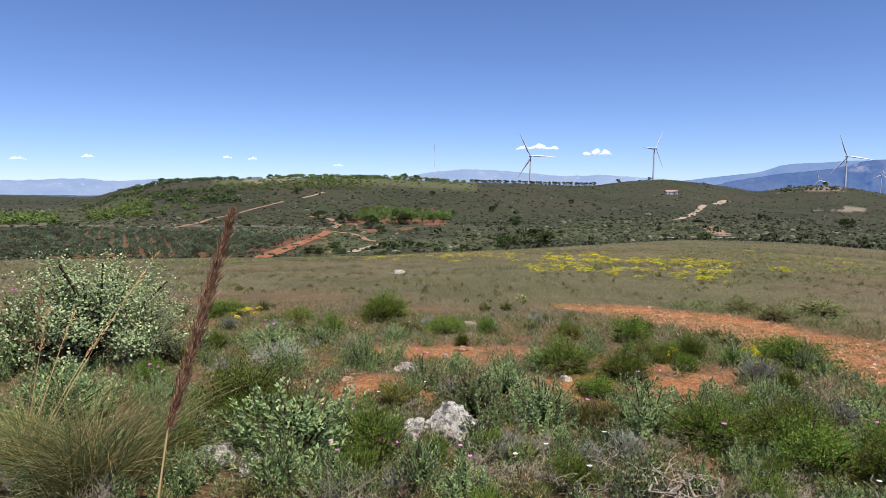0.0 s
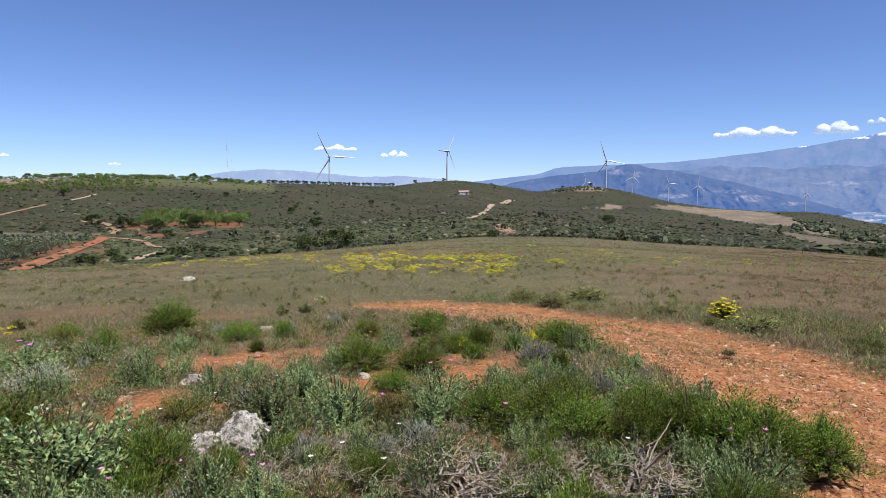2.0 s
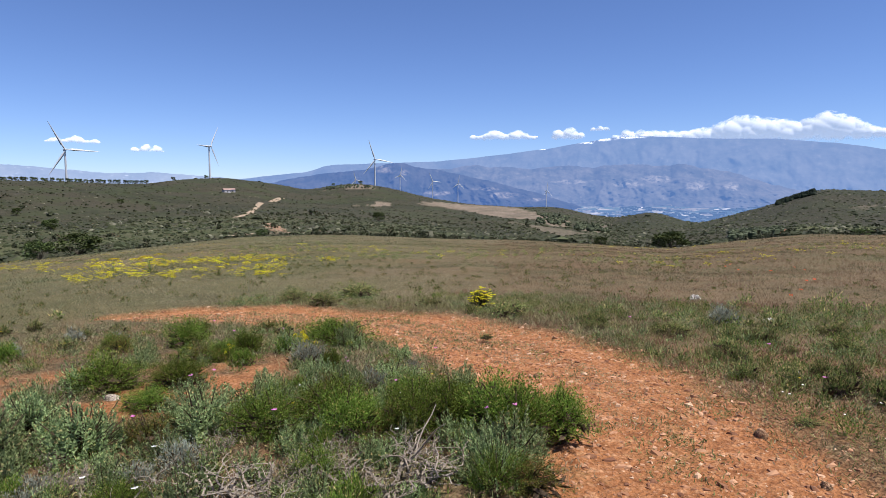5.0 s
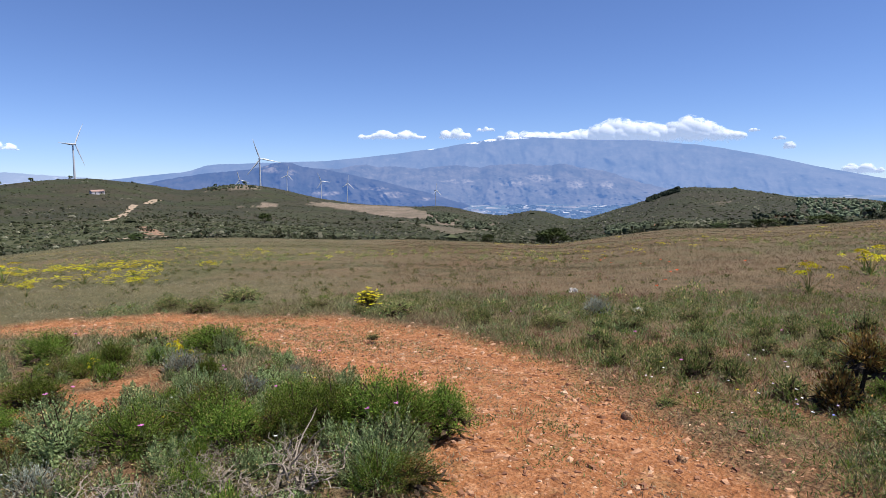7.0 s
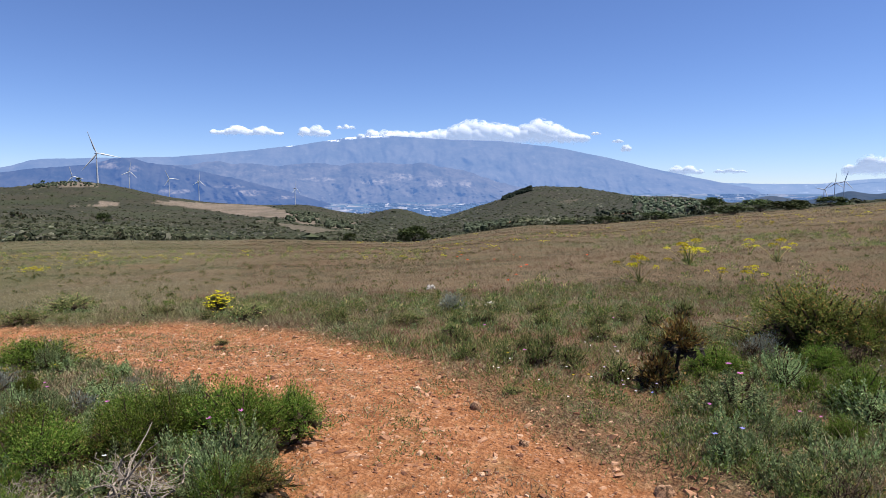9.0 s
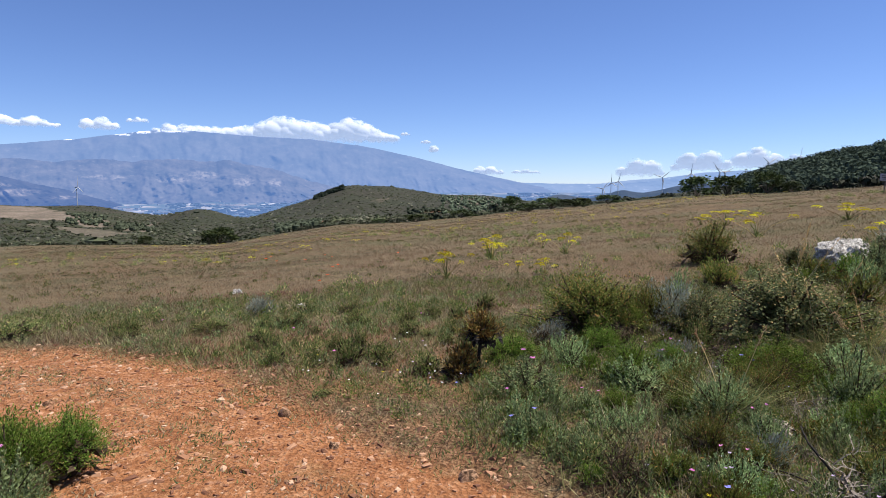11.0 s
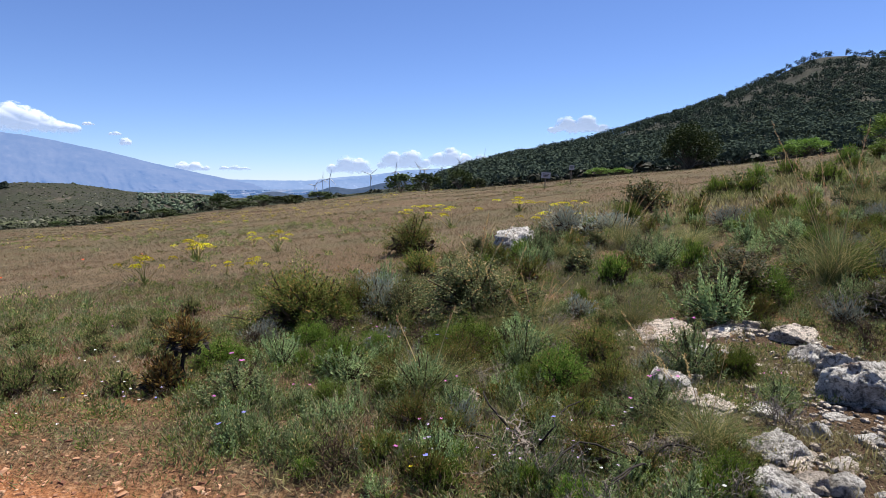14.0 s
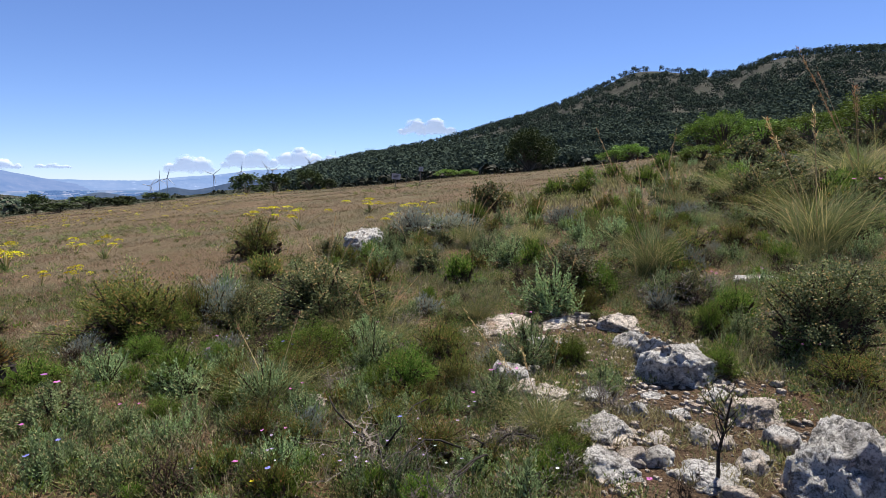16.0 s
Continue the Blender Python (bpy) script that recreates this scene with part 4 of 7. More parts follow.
def make_tussock(name, label, rng, blades=420, mat=LEAF_ESPARTO, droop=0.6, width=0.006, stalks=0):
    """A grass tussock 1 wide and about 1 high."""
    top = thing(name, label, "grass")
    a, s = rng.uniform(0, 2 * np.pi, blades), rng.uniform(0.1, 0.75, blades)
    way = np.stack([np.cos(a) * s, np.sin(a) * s, np.ones(blades)], -1)
    pile = Pile()
    pile.blades(rng.normal(size=(blades, 3)) * [0.1, 0.1, 0], way, 0.95, width, droop, rng, 4)
    part("blade", pile, mat, top)
    if stalks:
        stem, head = Pile(), Pile()
        for i in range(stalks):
            d = unit(np.array([rng.normal() * 0.22, rng.normal() * 0.22, 1.0]))
            h = rng.uniform(1.2, 1.9)
            pts = [d * h * u + np.array([d[0], d[1], 0]) * 0.5 * u * u for u in np.linspace(0, 1, 6)]
            stem.tube(pts, 0.006, 0.003, 3)
            c = np.array([pts[4] + (pts[5] - pts[4]) * u for u in rng.uniform(0, 1.4, 60)])
            head.leaves(c + rng.normal(size=c.shape) * 0.006, (pts[5] - pts[4]) + rng.normal(size=c.shape) * 0.12, 0.05, 0.008, rng)
        part("stalk", stem, STRAW, top)
        part("seed_head", head, STRAW, top)
    return top


def make_umbel(rng, heads=7, split=True):
    """A yellow umbel plant about 1 high: stems, feathery leaves, round flower heads."""
    top = thing("yellow_flower_plant", "tall green stems with clustered bright yellow flower heads", "flower")
    stem, leaf, flower = Pile(), Pile(), Pile()
    for i in range(heads):
        tip = np.array([rng.normal() * 0.34, rng.normal() * 0.34, rng.uniform(0.5, 1.0)])
        stem.tube([(0, 0, -0.05), tip * [0.4, 0.4, 0.55], tip], 0.012, 0.006, 4)
        k = 46
        d = dome(k, rng, 0.4, -0.2)
        flower.leaves(tip + d * [0.12, 0.12, 0.06], d + rng.normal(size=(k, 3)) * 0.6, 0.05, 0.042, rng)
        if split:
            tagged(part("flower_head", flower, YELLOW, top), kind="stuff")
            flower = Pile()
    k = 90
    d = dome(k, rng, 0.3, 0.0)
    leaf.leaves(d * [0.1, 0.1, 0.2] * rng.uniform(0, 1, (k, 1)), d, 0.15, 0.02, rng)
    part("stem", stem, LEAF_VERGE, top)
    part("foliage", leaf, LEAF_VERGE, top)
    if not split:
        tagged(part("blossom", flower, YELLOW, top), kind="stuff")
    return top


def make_tree(name, label, mat, rng, clumps=26, per=90, leaf=0.05, width=0.03, trunk_h=0.3, spread=0.5, category="tree", limbs=7, squash=0.6, clump=0.17, bark=BARK, thick=0.045):
    """A tree of unit height: tapered trunk, forking limbs, a crown of many small leaves in clumps with gaps."""
    top = thing(name, label, category)
    wood, crown = Pile(), Pile()
    fork = np.array([rng.normal() * 0.03, rng.normal() * 0.03, trunk_h])
    wood.tube([(0, 0, -0.04), fork * [0.3, 0.3, 0.5], fork], thick, thick * 0.7, 7)
    d = dome(clumps, rng, 0.15, -0.15)
    heart = np.array([0, 0, trunk_h + (1 - trunk_h) * 0.42])
    ends = heart + d * [spread, spread, (1 - trunk_h) * squash] * rng.uniform(0.6, 1.0, (clumps, 1))
    ends[:, 2] = np.clip(ends[:, 2], trunk_h * 0.8, 0.97)
    for i in range(clumps):
        if i < limbs or i % 2 == 0:
            mid = fork * 0.5 + ends[i] * 0.5 + rng.normal(size=3) * 0.03
            wood.tube([fork - [0, 0, 0.02], mid, ends[i]], thick * (0.55 if i < limbs else 0.25), thick * 0.1, 5)
    for e in ends:
        c = e + dome(per, rng, 0.0, -0.6) * clump * rng.uniform(0.3, 1.0, (per, 1)) * rng.uniform(0.7, 1.2)
        crown.leaves(c, (c - e) + rng.normal(size=c.shape) * clump * 0.8, leaf, width, rng)
    part("trunk", wood, bark, top, smooth_faces=True)
    part("crown", crown, mat, top)
    return top


def limestone(name, tint=(1, 1, 1)):
    m, n, l, b = material(name)
    co = n.new("ShaderNodeNewGeometry").outputs["Position"]
    a, c, d = tex(n, l, co, 5, 10, 0.72), tex(n, l, co, 21, 9, 0.75), tex(n, l, co, 70, 6, 0.7)
    col = ramp(n, l, a.outputs[0], [(0.36, (0.32, 0.295, 0.27)), (0.47, (0.55, 0.52, 0.48)), (0.55, (0.82, 0.79, 0.75))])
    col = mix(n, l, ramp(n, l, c.outputs[0], [(0.42, (0.92, 0.92, 0.92)), (0.5, (0, 0, 0))]), col, (0.1, 0.095, 0.088))
    col = mix(n, l, ramp(n, l, d.outputs[0], [(0.4, (0.7, 0.7, 0.7)), (0.5, (0, 0, 0))]), col, (0.2, 0.185, 0.165))
    white = tex(n, l, co, 13, 9, 0.75)
    col = mix(n, l, ramp(n, l, white.outputs[0], [(0.55, (0, 0, 0)), (0.62, (0.8, 0.8, 0.8))]), col, (0.84, 0.82, 0.78))
    rust = tex(n, l, co, 3.2, 6)
    col = mix(n, l, ramp(n, l, rust.outputs[0], [(0.57, (0, 0, 0)), (0.75, (0.6, 0.6, 0.6))]), col, (0.46, 0.27, 0.15))
    col = mix(n, l, 1.0, col, tint, "MULTIPLY")
    l.new(col, b.inputs["Base Color"])
    b.inputs["Roughness"].default_value = 0.92
    b.inputs["Specular IOR Level"].default_value = 0.15
    h = arith(n, l, "ADD", arith(n, l, "MULTIPLY", d.outputs[0], 0.5), arith(n, l, "ADD", c.outputs[0], a.outputs[0]))
    bump(n, l, b, h, 1.0, 0.045)
    return m


ROCK_MAT = limestone("limestone_grey", (0.9, 0.88, 0.85))
ROCK_WARM = limestone("limestone_warm", (0.96, 0.86, 0.76))


def make_rock(seed, w, h, mat, label, name="rock", angular=0.5):
    """A weathered limestone boulder about w wide and h high, foot at its origin."""
    rng = rng_of(seed)
    bm = bmesh.new()
    bmesh.ops.create_icosphere(bm, subdivisions=5 if w > 0.35 else 4 if w > 0.18 else 3, radius=0.5)
    off = Vector(rng.normal(size=3) * 20)
    planes = [(Vector(unit(rng.normal(size=3) * [0.3, 0.3, 0.2] + [0, 0, 1])), rng.uniform(0.22, 0.3))] + [(Vector(unit(rng.normal(size=3) * [1, 1, 0.5] + [0, 0, 0.3])), rng.uniform(0.27, 0.43)) for _ in range(11)]
    for v in bm.verts:
        p = v.co.copy()
        for nrm, dist in planes:
            over = p.dot(nrm) - dist
            if over > 0:
                p -= nrm * over * (0.8 + 0.2 * angular)
        q = p * 2.1 + off
        p *= 1 + 0.2 * noise.noise(q) + 0.14 * noise.noise(q * 2.7) + 0.1 * noise.noise(q * 6.1) + 0.07 * noise.noise(q * 13) + 0.035 * noise.noise(q * 27)
        pit = max(0.0, noise.noise(q * 5.3 + Vector((9, 4, 2))) - 0.25)
        crack = max(0.0, 1 - abs(noise.noise(q * 1.7 + Vector((3, 7, 1)))) * 9)
        v.co = p * (1 - 0.3 * pit - 0.09 * crack)
    me = bpy.data.meshes.new(name)
    bm.to_mesh(me)
    bm.free()
    co = np.empty(len(me.vertices) * 3, np.float32)
    me.vertices.foreach_get("co", co)
    co = co.reshape(-1, 3)
    span = co.max(0) - co.min(0)
    co = (co - (co.max(0) + co.min(0)) / 2) / span * [w * 1.08, w * rng.uniform(0.8, 1.1), h * 1.9]
    co[:, 2] += h * 0.02
    flare = 1 + 0.16 * np.clip(1 - co[:, 2:] / h, 0, 1.3)
    co[:, :2] *= flare / 1.12
    me.vertices.foreach_set("co", co.astype(np.float32).ravel())
    me.polygons.foreach_set("use_smooth", np.ones(len(me.polygons), bool))
    me.materials.append(mat)
    return tagged(new(name, me), label, "rock")


# ---- near plants ----
R = rng_of(4)
# Larger plants and rocks, placed and sized to fit the camera's view: plan place, width and height in metres.
OAK = [(-3.57, 6.40, 1.49, 1.19), (-2.96, 6.18, 0.63, 0.70), (6.95, -2.27, 1.08, 0.81), (6.34, -5.37, 1.06, 0.65), (3.42, -5.62, 0.83, 0.86), (3.75, -6.96, 0.51, 0.55)]
GREEN_A = [(-1.38, 4.34, 0.71, 0.50), (-0.42, 3.71, 0.42, 0.40), (-0.88, 9.06, 0.71, 0.38), (-0.80, 6.08, 0.40, 0.20), (0.05, 7.95, 0.51, 0.22), (1.16, 5.89, 0.59, 0.34), (1.65, 5.58, 0.50, 0.30), (3.59, 6.34, 0.84, 0.35), (2.62, 6.46, 0.40, 0.32), (2.33, 7.56, 0.47, 0.38), (2.16, 3.55, 0.52, 0.34), (2.83, 3.73, 0.53, 0.31), (3.01, 2.97, 0.66, 0.44), (-0.83, 9.25, 0.63, 0.47), (0.05, 8.16, 0.46, 0.23), (2.35, 6.43, 0.36, 0.25), (5.83, -1.83, 0.74, 0.35), (3.02, 2.81, 0.46, 0.40), (2.80, 3.26, 0.53, 0.37), (2.29, 4.63, 0.29, 0.19), (-3.41, 9.74, 0.72, 0.28)]
GREEN_B = [(-2.15, 9.30, 0.43, 0.22), (1.27, 5.05, 0.38, 0.20), (4.31, -5.33, 0.30, 0.39), (5.42, -2.21, 0.31, 0.26), (6.20, 0.35, 0.52, 0.31), (5.85, -1.88, 0.72, 0.38), (6.31, -6.88, 0.61, 0.49)]
GREEN = GREEN_A + GREEN_B + [(2.20, 3.87, 0.6, 0.34), (1.75, 3.95, 0.5, 0.34), (2.55, 3.35, 0.5, 0.36), (3.35, 2.75, 0.45, 0.36)]
CISTUS_A = [(-2.80, 4.56, 0.65, 0.46), (-4.25, 6.13, 0.63, 0.76), (-0.89, 3.78, 0.81, 0.46), (-1.61, 3.82, 0.45, 0.36), (0.24, 4.56, 0.51, 0.35), (-0.16, 5.20, 0.34, 0.30), (0.72, 4.33, 0.47, 0.38), (1.43, 4.23, 0.50, 0.34), (2.08, 4.66, 0.33, 0.29), (2.73, 2.58, 0.42, 0.33), (1.81, 4.31, 0.48, 0.27), (3.16, 4.48, 0.46, 0.20), (0.15, 5.77, 0.29, 0.22), (-1.94, 7.00, 0.58, 0.30), (-1.40, 7.16, 0.46, 0.27), (-2.74, 6.90, 0.51, 0.34), (0.50, 5.00, 0.39, 0.33), (5.26, 0.15, 0.57, 0.29), (5.88, -2.43, 0.56, 0.34), (5.96, -4.69, 0.72, 0.56), (8.38, -5.69, 0.70, 0.53), (3.87, -3.64, 0.27, 0.23)]
CISTUS_B = [(9.07, -5.70, 0.56, 0.47), (10.55, -4.60, 0.61, 0.61), (-0.57, 7.52, 0.35, 0.21), (1.53, 4.75, 0.41, 0.28), (5.43, -0.75, 0.50, 0.30), (4.08, -5.48, 0.32, 0.30), (8.50, -7.98, 0.69, 0.51), (6.03, -10.59, 0.80, 0.85)]
CISTUS = CISTUS_A + CISTUS_B
LAVENDER = [(-1.58, 6.09, 0.51, 0.26), (1.14, 3.71, 0.24, 0.23), (0.37, 3.67, 0.22, 0.18), (7.78, -1.34, 0.72, 0.60), (13.64, -6.51, 1.07, 0.73), (12.71, -7.07, 1.28, 0.61), (4.82, -3.26, 0.31, 0.23), (2.90, 5.64, 0.37, 0.27), (0.42, 3.80, 0.24, 0.19), (11.30, -9.08, 1.00, 0.51), (8.68, 4.36, 0.43, 0.35), (14.27, -20.73, 1.37, 0.67), (8.86, -10.16, 0.77, 0.47), (6.97, 0.02, 0.38, 0.31), (0.86, 3.63, 0.28, 0.18)]
DRY = [(1.23, 3.03, 0.84, 0.36), (2.04, 2.72, 0.87, 0.30), (0.50, 3.52, 0.49, 0.25), (5.10, -6.04, 0.83, 0.62), (3.66, -1.72, 0.84, 0.35), (4.91, -1.93, 0.51, 0.33), (5.29, -2.71, 0.52, 0.37), (0.71, 3.31, 0.50, 0.30), (1.76, 3.13, 0.56, 0.25), (6.24, -0.82, 0.47, 0.28), (5.78, -1.29, 0.40, 0.32), (-6.83, 10.35, 0.95, 0.45), (3.39, -2.93, 0.35, 0.16)]
ESPARTO = [(-1.9, 3.32, 0.84, 0.62), (6.27, -6.54, 0.67, 0.87), (5.80, -9.32, 1.23, 1.15), (4.94, -1.35, 0.31, 0.32), (3.52, -2.80, 0.43, 0.32), (4.88, -1.31, 0.50, 0.36), (9.83, -13.25, 1.56, 1.01), (9.37, -16.57, 1.54, 1.34), (8.69, -2.81, 0.47, 0.48), (4.23, -2.84, 0.31, 0.27), (-2.43, 3.51, 0.48, 0.54)]
JUNIPER = [(7.63, -0.51, 1.2, 0.72), (13.48, -2.83, 1.05, 0.92), (7.72, -0.35, 1.05, 0.76), (3.51, -2.01, 0.40, 0.29), (7.93, -10.97, 0.95, 0.71), (2.58, 2.31, 0.39, 0.20), (4.43, -2.75, 0.28, 0.23), (7.36, -0.86, 0.43, 0.46), (8.11, -8.91, 0.59, 0.42), (-0.36, 4.72, 0.41, 0.23), (1.09, 4.23, 0.36, 0.25), (2.89, -5.13, 0.52, 0.36), (6.66, -8.67, 0.60, 0.48), (2.42, 3.44, 0.3, 0.24)]
VERGE = [(5.34, 9.88, 0.86, 0.33), (5.09, 10.58, 0.69, 0.27), (6.83, 6.78, 0.96, 0.33), (6.59, 8.43, 0.76, 0.24), (6.96, 5.23, 0.55, 0.33), (7.53, 4.39, 0.70, 0.36), (7.93, 3.59, 0.68, 0.36), (7.88, 2.54, 0.62, 0.30), (6.60, 7.30, 0.53, 0.25), (8.03, 2.01, 0.54, 0.30), (7.94, 2.49, 0.52, 0.30), (7.39, 4.37, 0.66, 0.31), (7.37, 7.03, 0.62, 0.28), (7.29, 5.62, 0.67, 0.29), (7.74, 1.75, 0.43, 0.21), (7.92, 1.28, 0.43, 0.22), (5.41, 11.25, 0.82, 0.23), (6.44, 10.57, 1.16, 0.34), (5.92, 1.13, 0.43, 0.27), (4.91, 1.77, 0.27, 0.14), (5.31, 5.61, 0.25, 0.10)]
ROCK_A = [(0.12, 4.08, 0.46, 0.25), (-0.19, 4.00, 0.20, 0.18), (-0.34, 5.86, 0.23, 0.08), (5.62, -3.76, 0.59, 0.24), (4.99, -3.90, 0.41, 0.20), (4.26, -3.01, 0.32, 0.34), (5.03, -4.83, 0.45, 0.27), (4.5, -4.5, 0.36, 0.27), (3.75, -4.36, 0.62, 0.44), (3.65, -4.71, 0.20, 0.18), (3.46, -3.55, 0.22, 0.17), (3.30, -4.20, 0.18, 0.15), (2.97, -4.15, 0.42, 0.25), (3.30, -3.09, 0.43, 0.24), (2.89, -2.80, 0.33, 0.22), (2.89, -2.99, 0.15, 0.14), (2.82, -3.13, 0.17, 0.14), (2.54, -3.21, 0.37, 0.17), (2.50, -3.53, 0.18, 0.16), (2.57, -3.92, 0.24, 0.21), (1.99, -3.66, 0.72, 0.62), (2.32, -3.21, 0.22, 0.11)]
ROCK_B = [(12.0, -4.7, 0.95, 0.72), (6.14, -2.71, 0.35, 0.18), (4.66, -1.56, 0.22, 0.20), (5.17, -7.17, 0.58, 0.25), (4.96, -7.51, 0.29, 0.12), (4.28, -1.45, 0.14, 0.10), (-1.42, 3.70, 0.29, 0.14), (-1.11, 3.58, 0.21, 0.11), (-0.55, 3.66, 0.16, 0.09), (0.39, 8.63, 0.16, 0.10), (6.64, 2.20, 0.13, 0.05), (11.87, 6.56, 0.19, 0.12), (9.47, 4.05, 0.23, 0.09), (-1.42, 19.98, 0.40, 0.15), (5.49, -4.83, 0.37, 0.17), (5.60, -4.54, 0.31, 0.10), (2.66, -3.12, 0.14, 0.09), (4.47, -3.38, 0.24, 0.15), (3.83, -3.50, 0.27, 0.14), (4.08, -4.43, 0.46, 0.36), (3.64, -4.72, 0.16, 0.18), (3.25, -3.76, 0.18, 0.11), (3.58, -3.89, 0.23, 0.09), (2.9, -3.0, 0.16, 0.16), (2.87, -3.2, 0.17, 0.14), (2.9, -3.59, 0.16, 0.15), (2.79, -3.63, 0.18, 0.13), (2.6, -3.31, 0.34, 0.15), (2.52, -3.59, 0.21, 0.16), (2.34, -3.19, 0.21, 0.14), (3.05, -3.35, 0.16, 0.11), (2.8, -2.83, 0.21, 0.11), (3.92, -4.11, 0.3, 0.12)]
# Bedrock slabs, nearly level with the soil.
SLAB = [(5.81, -4.02, 0.62, 0.2), (5.82, -3.67, 0.4, 0.16), (5.09, -3.98, 0.5, 0.15), (4.83, -3.63, 0.42, 0.13), (5.56, -4.82, 0.55, 0.1), (4.14, -2.99, 0.36, 0.24), (4.02, -3.2, 0.34, 0.16), (5.49, -4.50, 0.5, 0.1), (4.84, -3.78, 0.43, 0.10), (4.25, -2.98, 0.25, 0.10), (3.90, -3.01, 0.36, 0.10), (3.33, -3.11, 0.47, 0.13), (2.95, -2.82, 0.38, 0.10)]
ROCK = ROCK_A + ROCK_B + SLAB
UMBEL_A = [(13.06, 2.41, 0.59, 0.42), (16.41, 1.90, 0.88, 0.52), (13.18, 0.94, 0.35, 0.24), (13.11, 0.36, 0.40, 0.29), (17.65, 0.04, 0.77, 0.47), (19.78, 0.76, 0.52, 0.27), (23.61, -5.35, 1.18, 0.30), (20.93, -8.12, 1.17, 0.28), (18.80, -5.10, 0.93, 0.52), (25.17, -4.80, 0.63, 0.27), (2.96, 5.78, 0.14, 0.24), (2.37, 6.34, 0.10, 0.16), (3.14, 6.23, 0.14, 0.19), (2.35, 6.43, 0.11, 0.11), (-2.73, 8.73, 0.32, 0.21), (4.46, 16.25, 0.30, 0.31), (6.29, 18.13, 0.66, 0.35), (7.44, 17.54, 0.80, 0.38), (5.34, 21.66, 1.18, 0.40), (4.83, 24.61, 1.12, 0.41), (10.16, 19.05, 0.27, 0.23), (10.07, 18.53, 0.39, 0.27)]
UMBEL_B = [(12.71, 2.35, 0.40, 0.46), (17.75, 2.18, 0.67, 0.40), (15.41, -6.76, 0.89, 0.21), (18.00, -8.71, 0.88, 0.21)]
UMBEL = UMBEL_A + UMBEL_B


def variants(make, count):
    return [make(rng_of(100 + 17 * i)) for i in range(count)]


def light_kind(name, label, mat, leaf, width, twigs=120, per=11, **more):
    """Two simpler unit shrubs of a kind, for the small ones."""
    return [make_bush(name, label, mat, rng_of(1400 + i), twigs, per, leaf, width, **more)[0] for i in range(2)]


def retire(protos):
    """Removes the unit plants that only served as patterns."""
    for top in protos:
        for o in (*top.children_recursive, top):
            bpy.data.objects.remove(o)


def scatter_table(protos, table, tall=1.0, group=""):
    for i, (x, y, w, h) in enumerate(table):
        ob = put(protos[i % len(protos)], stand(x, y, w * 1.3, R.uniform(0, 6.28), 0.02, max(h * tall, w * 0.45) * 1.3))
        if group:
            ob["group"] = group


def free_places(count, az, r, rng, keep=None, clear=0.9):
    """Random plan places between bearings and distances, off the track."""
    a = rng.uniform(*az, count)
    d = np.sqrt(rng.uniform(r[0] ** 2, r[1] ** 2, count))
    x, y = polar(a, d)
    ok = track_distance(x, y) > clear + 0.15
    if keep is not None:
        ok &= keep(x, y)
    return x[ok], y[ok]


greens = variants(lambda g: make_bush("green_shrub", "dense bright green needle-leaved shrub on stony soil", LEAF_GREEN, g, 230, 46, 0.036, 0.0085, spread=0.42, lift=0.9, stems=24, inner=0.66)[0], 4)
greys = []
for i in range(4):
    g = rng_of(300 + i)
    top, tips = make_rockrose("rockrose_shrub", "grey-green felted rockrose shrub with oval leaves", g, 120, 12, 0.058, 0.0215, 40)
    if i == 1:
        add_flowers(top, tips, g, 2, 0.04, PINK)
    greys.append(top)
lavs = variants(lambda g: make_bush("silver_shrub", "low silvery blue-grey aromatic shrub", LEAF_LAVENDER, g, 300, 14, 0.06, 0.013, spread=0.25, lift=1.0, stem_mat=TWIG_BROWN, inner=0.45)[0], 3)
grey_oaks = variants(lambda g: make_bush("grey_oak_bush", "dense grey-green evergreen bush with small leathery leaves", LEAF_OAK, g, 320, 90, 0.0155, 0.0115, inner=0.66, spread=0.7, lift=0.2, stems=40, gap=0.45)[0], 2)
oaks = variants(lambda g: make_bush("kermes_oak_bush", "dense dark kermes oak bush with small leathery leaves", LEAF_OAK_DARK, g, 250, 80, 0.021, 0.0145, inner=0.7, spread=0.7, lift=0.2, stems=40, gap=0.45)[0], 3)
junipers = variants(lambda g: make_bush("juniper_bush", "olive-green juniper bush with rusty twig ends", LEAF_JUNIPER, g, 170, 46, 0.036, 0.009, spread=0.45, inner=0.64, lift=0.7, stems=22, gap=0.45)[0], 3)
dries = variants(lambda g: make_tangle("dry_shrub", "leafless dry grey shrub of tangled twigs", g), 3)
brush = [make_tangle("dark_dry_shrub", "dark brown twiggy shrub, nearly leafless", rng_of(560 + i), 22, TWIG_BROWN, LEAF_BROWN) for i in range(2)]
tussocks = [make_tussock("esparto_grass", "large arching esparto grass tussock", rng_of(500 + i), 800, stalks=(0, 5, 2)[i]) for i in range(3)]
verges = variants(lambda g: make_bush("verge_herb", "low mixed green herb clump at the track's edge", LEAF_VERGE, g, 280, 14, 0.05, 0.013, spread=0.35, lift=0.9, inner=0.2, category="herb")[0], 3)
umbels = [make_umbel(rng_of(600 + i), 6 + i) for i in range(4)]
umbels_far = [make_umbel(rng_of(610 + i), 6 + i, False) for i in range(4)]

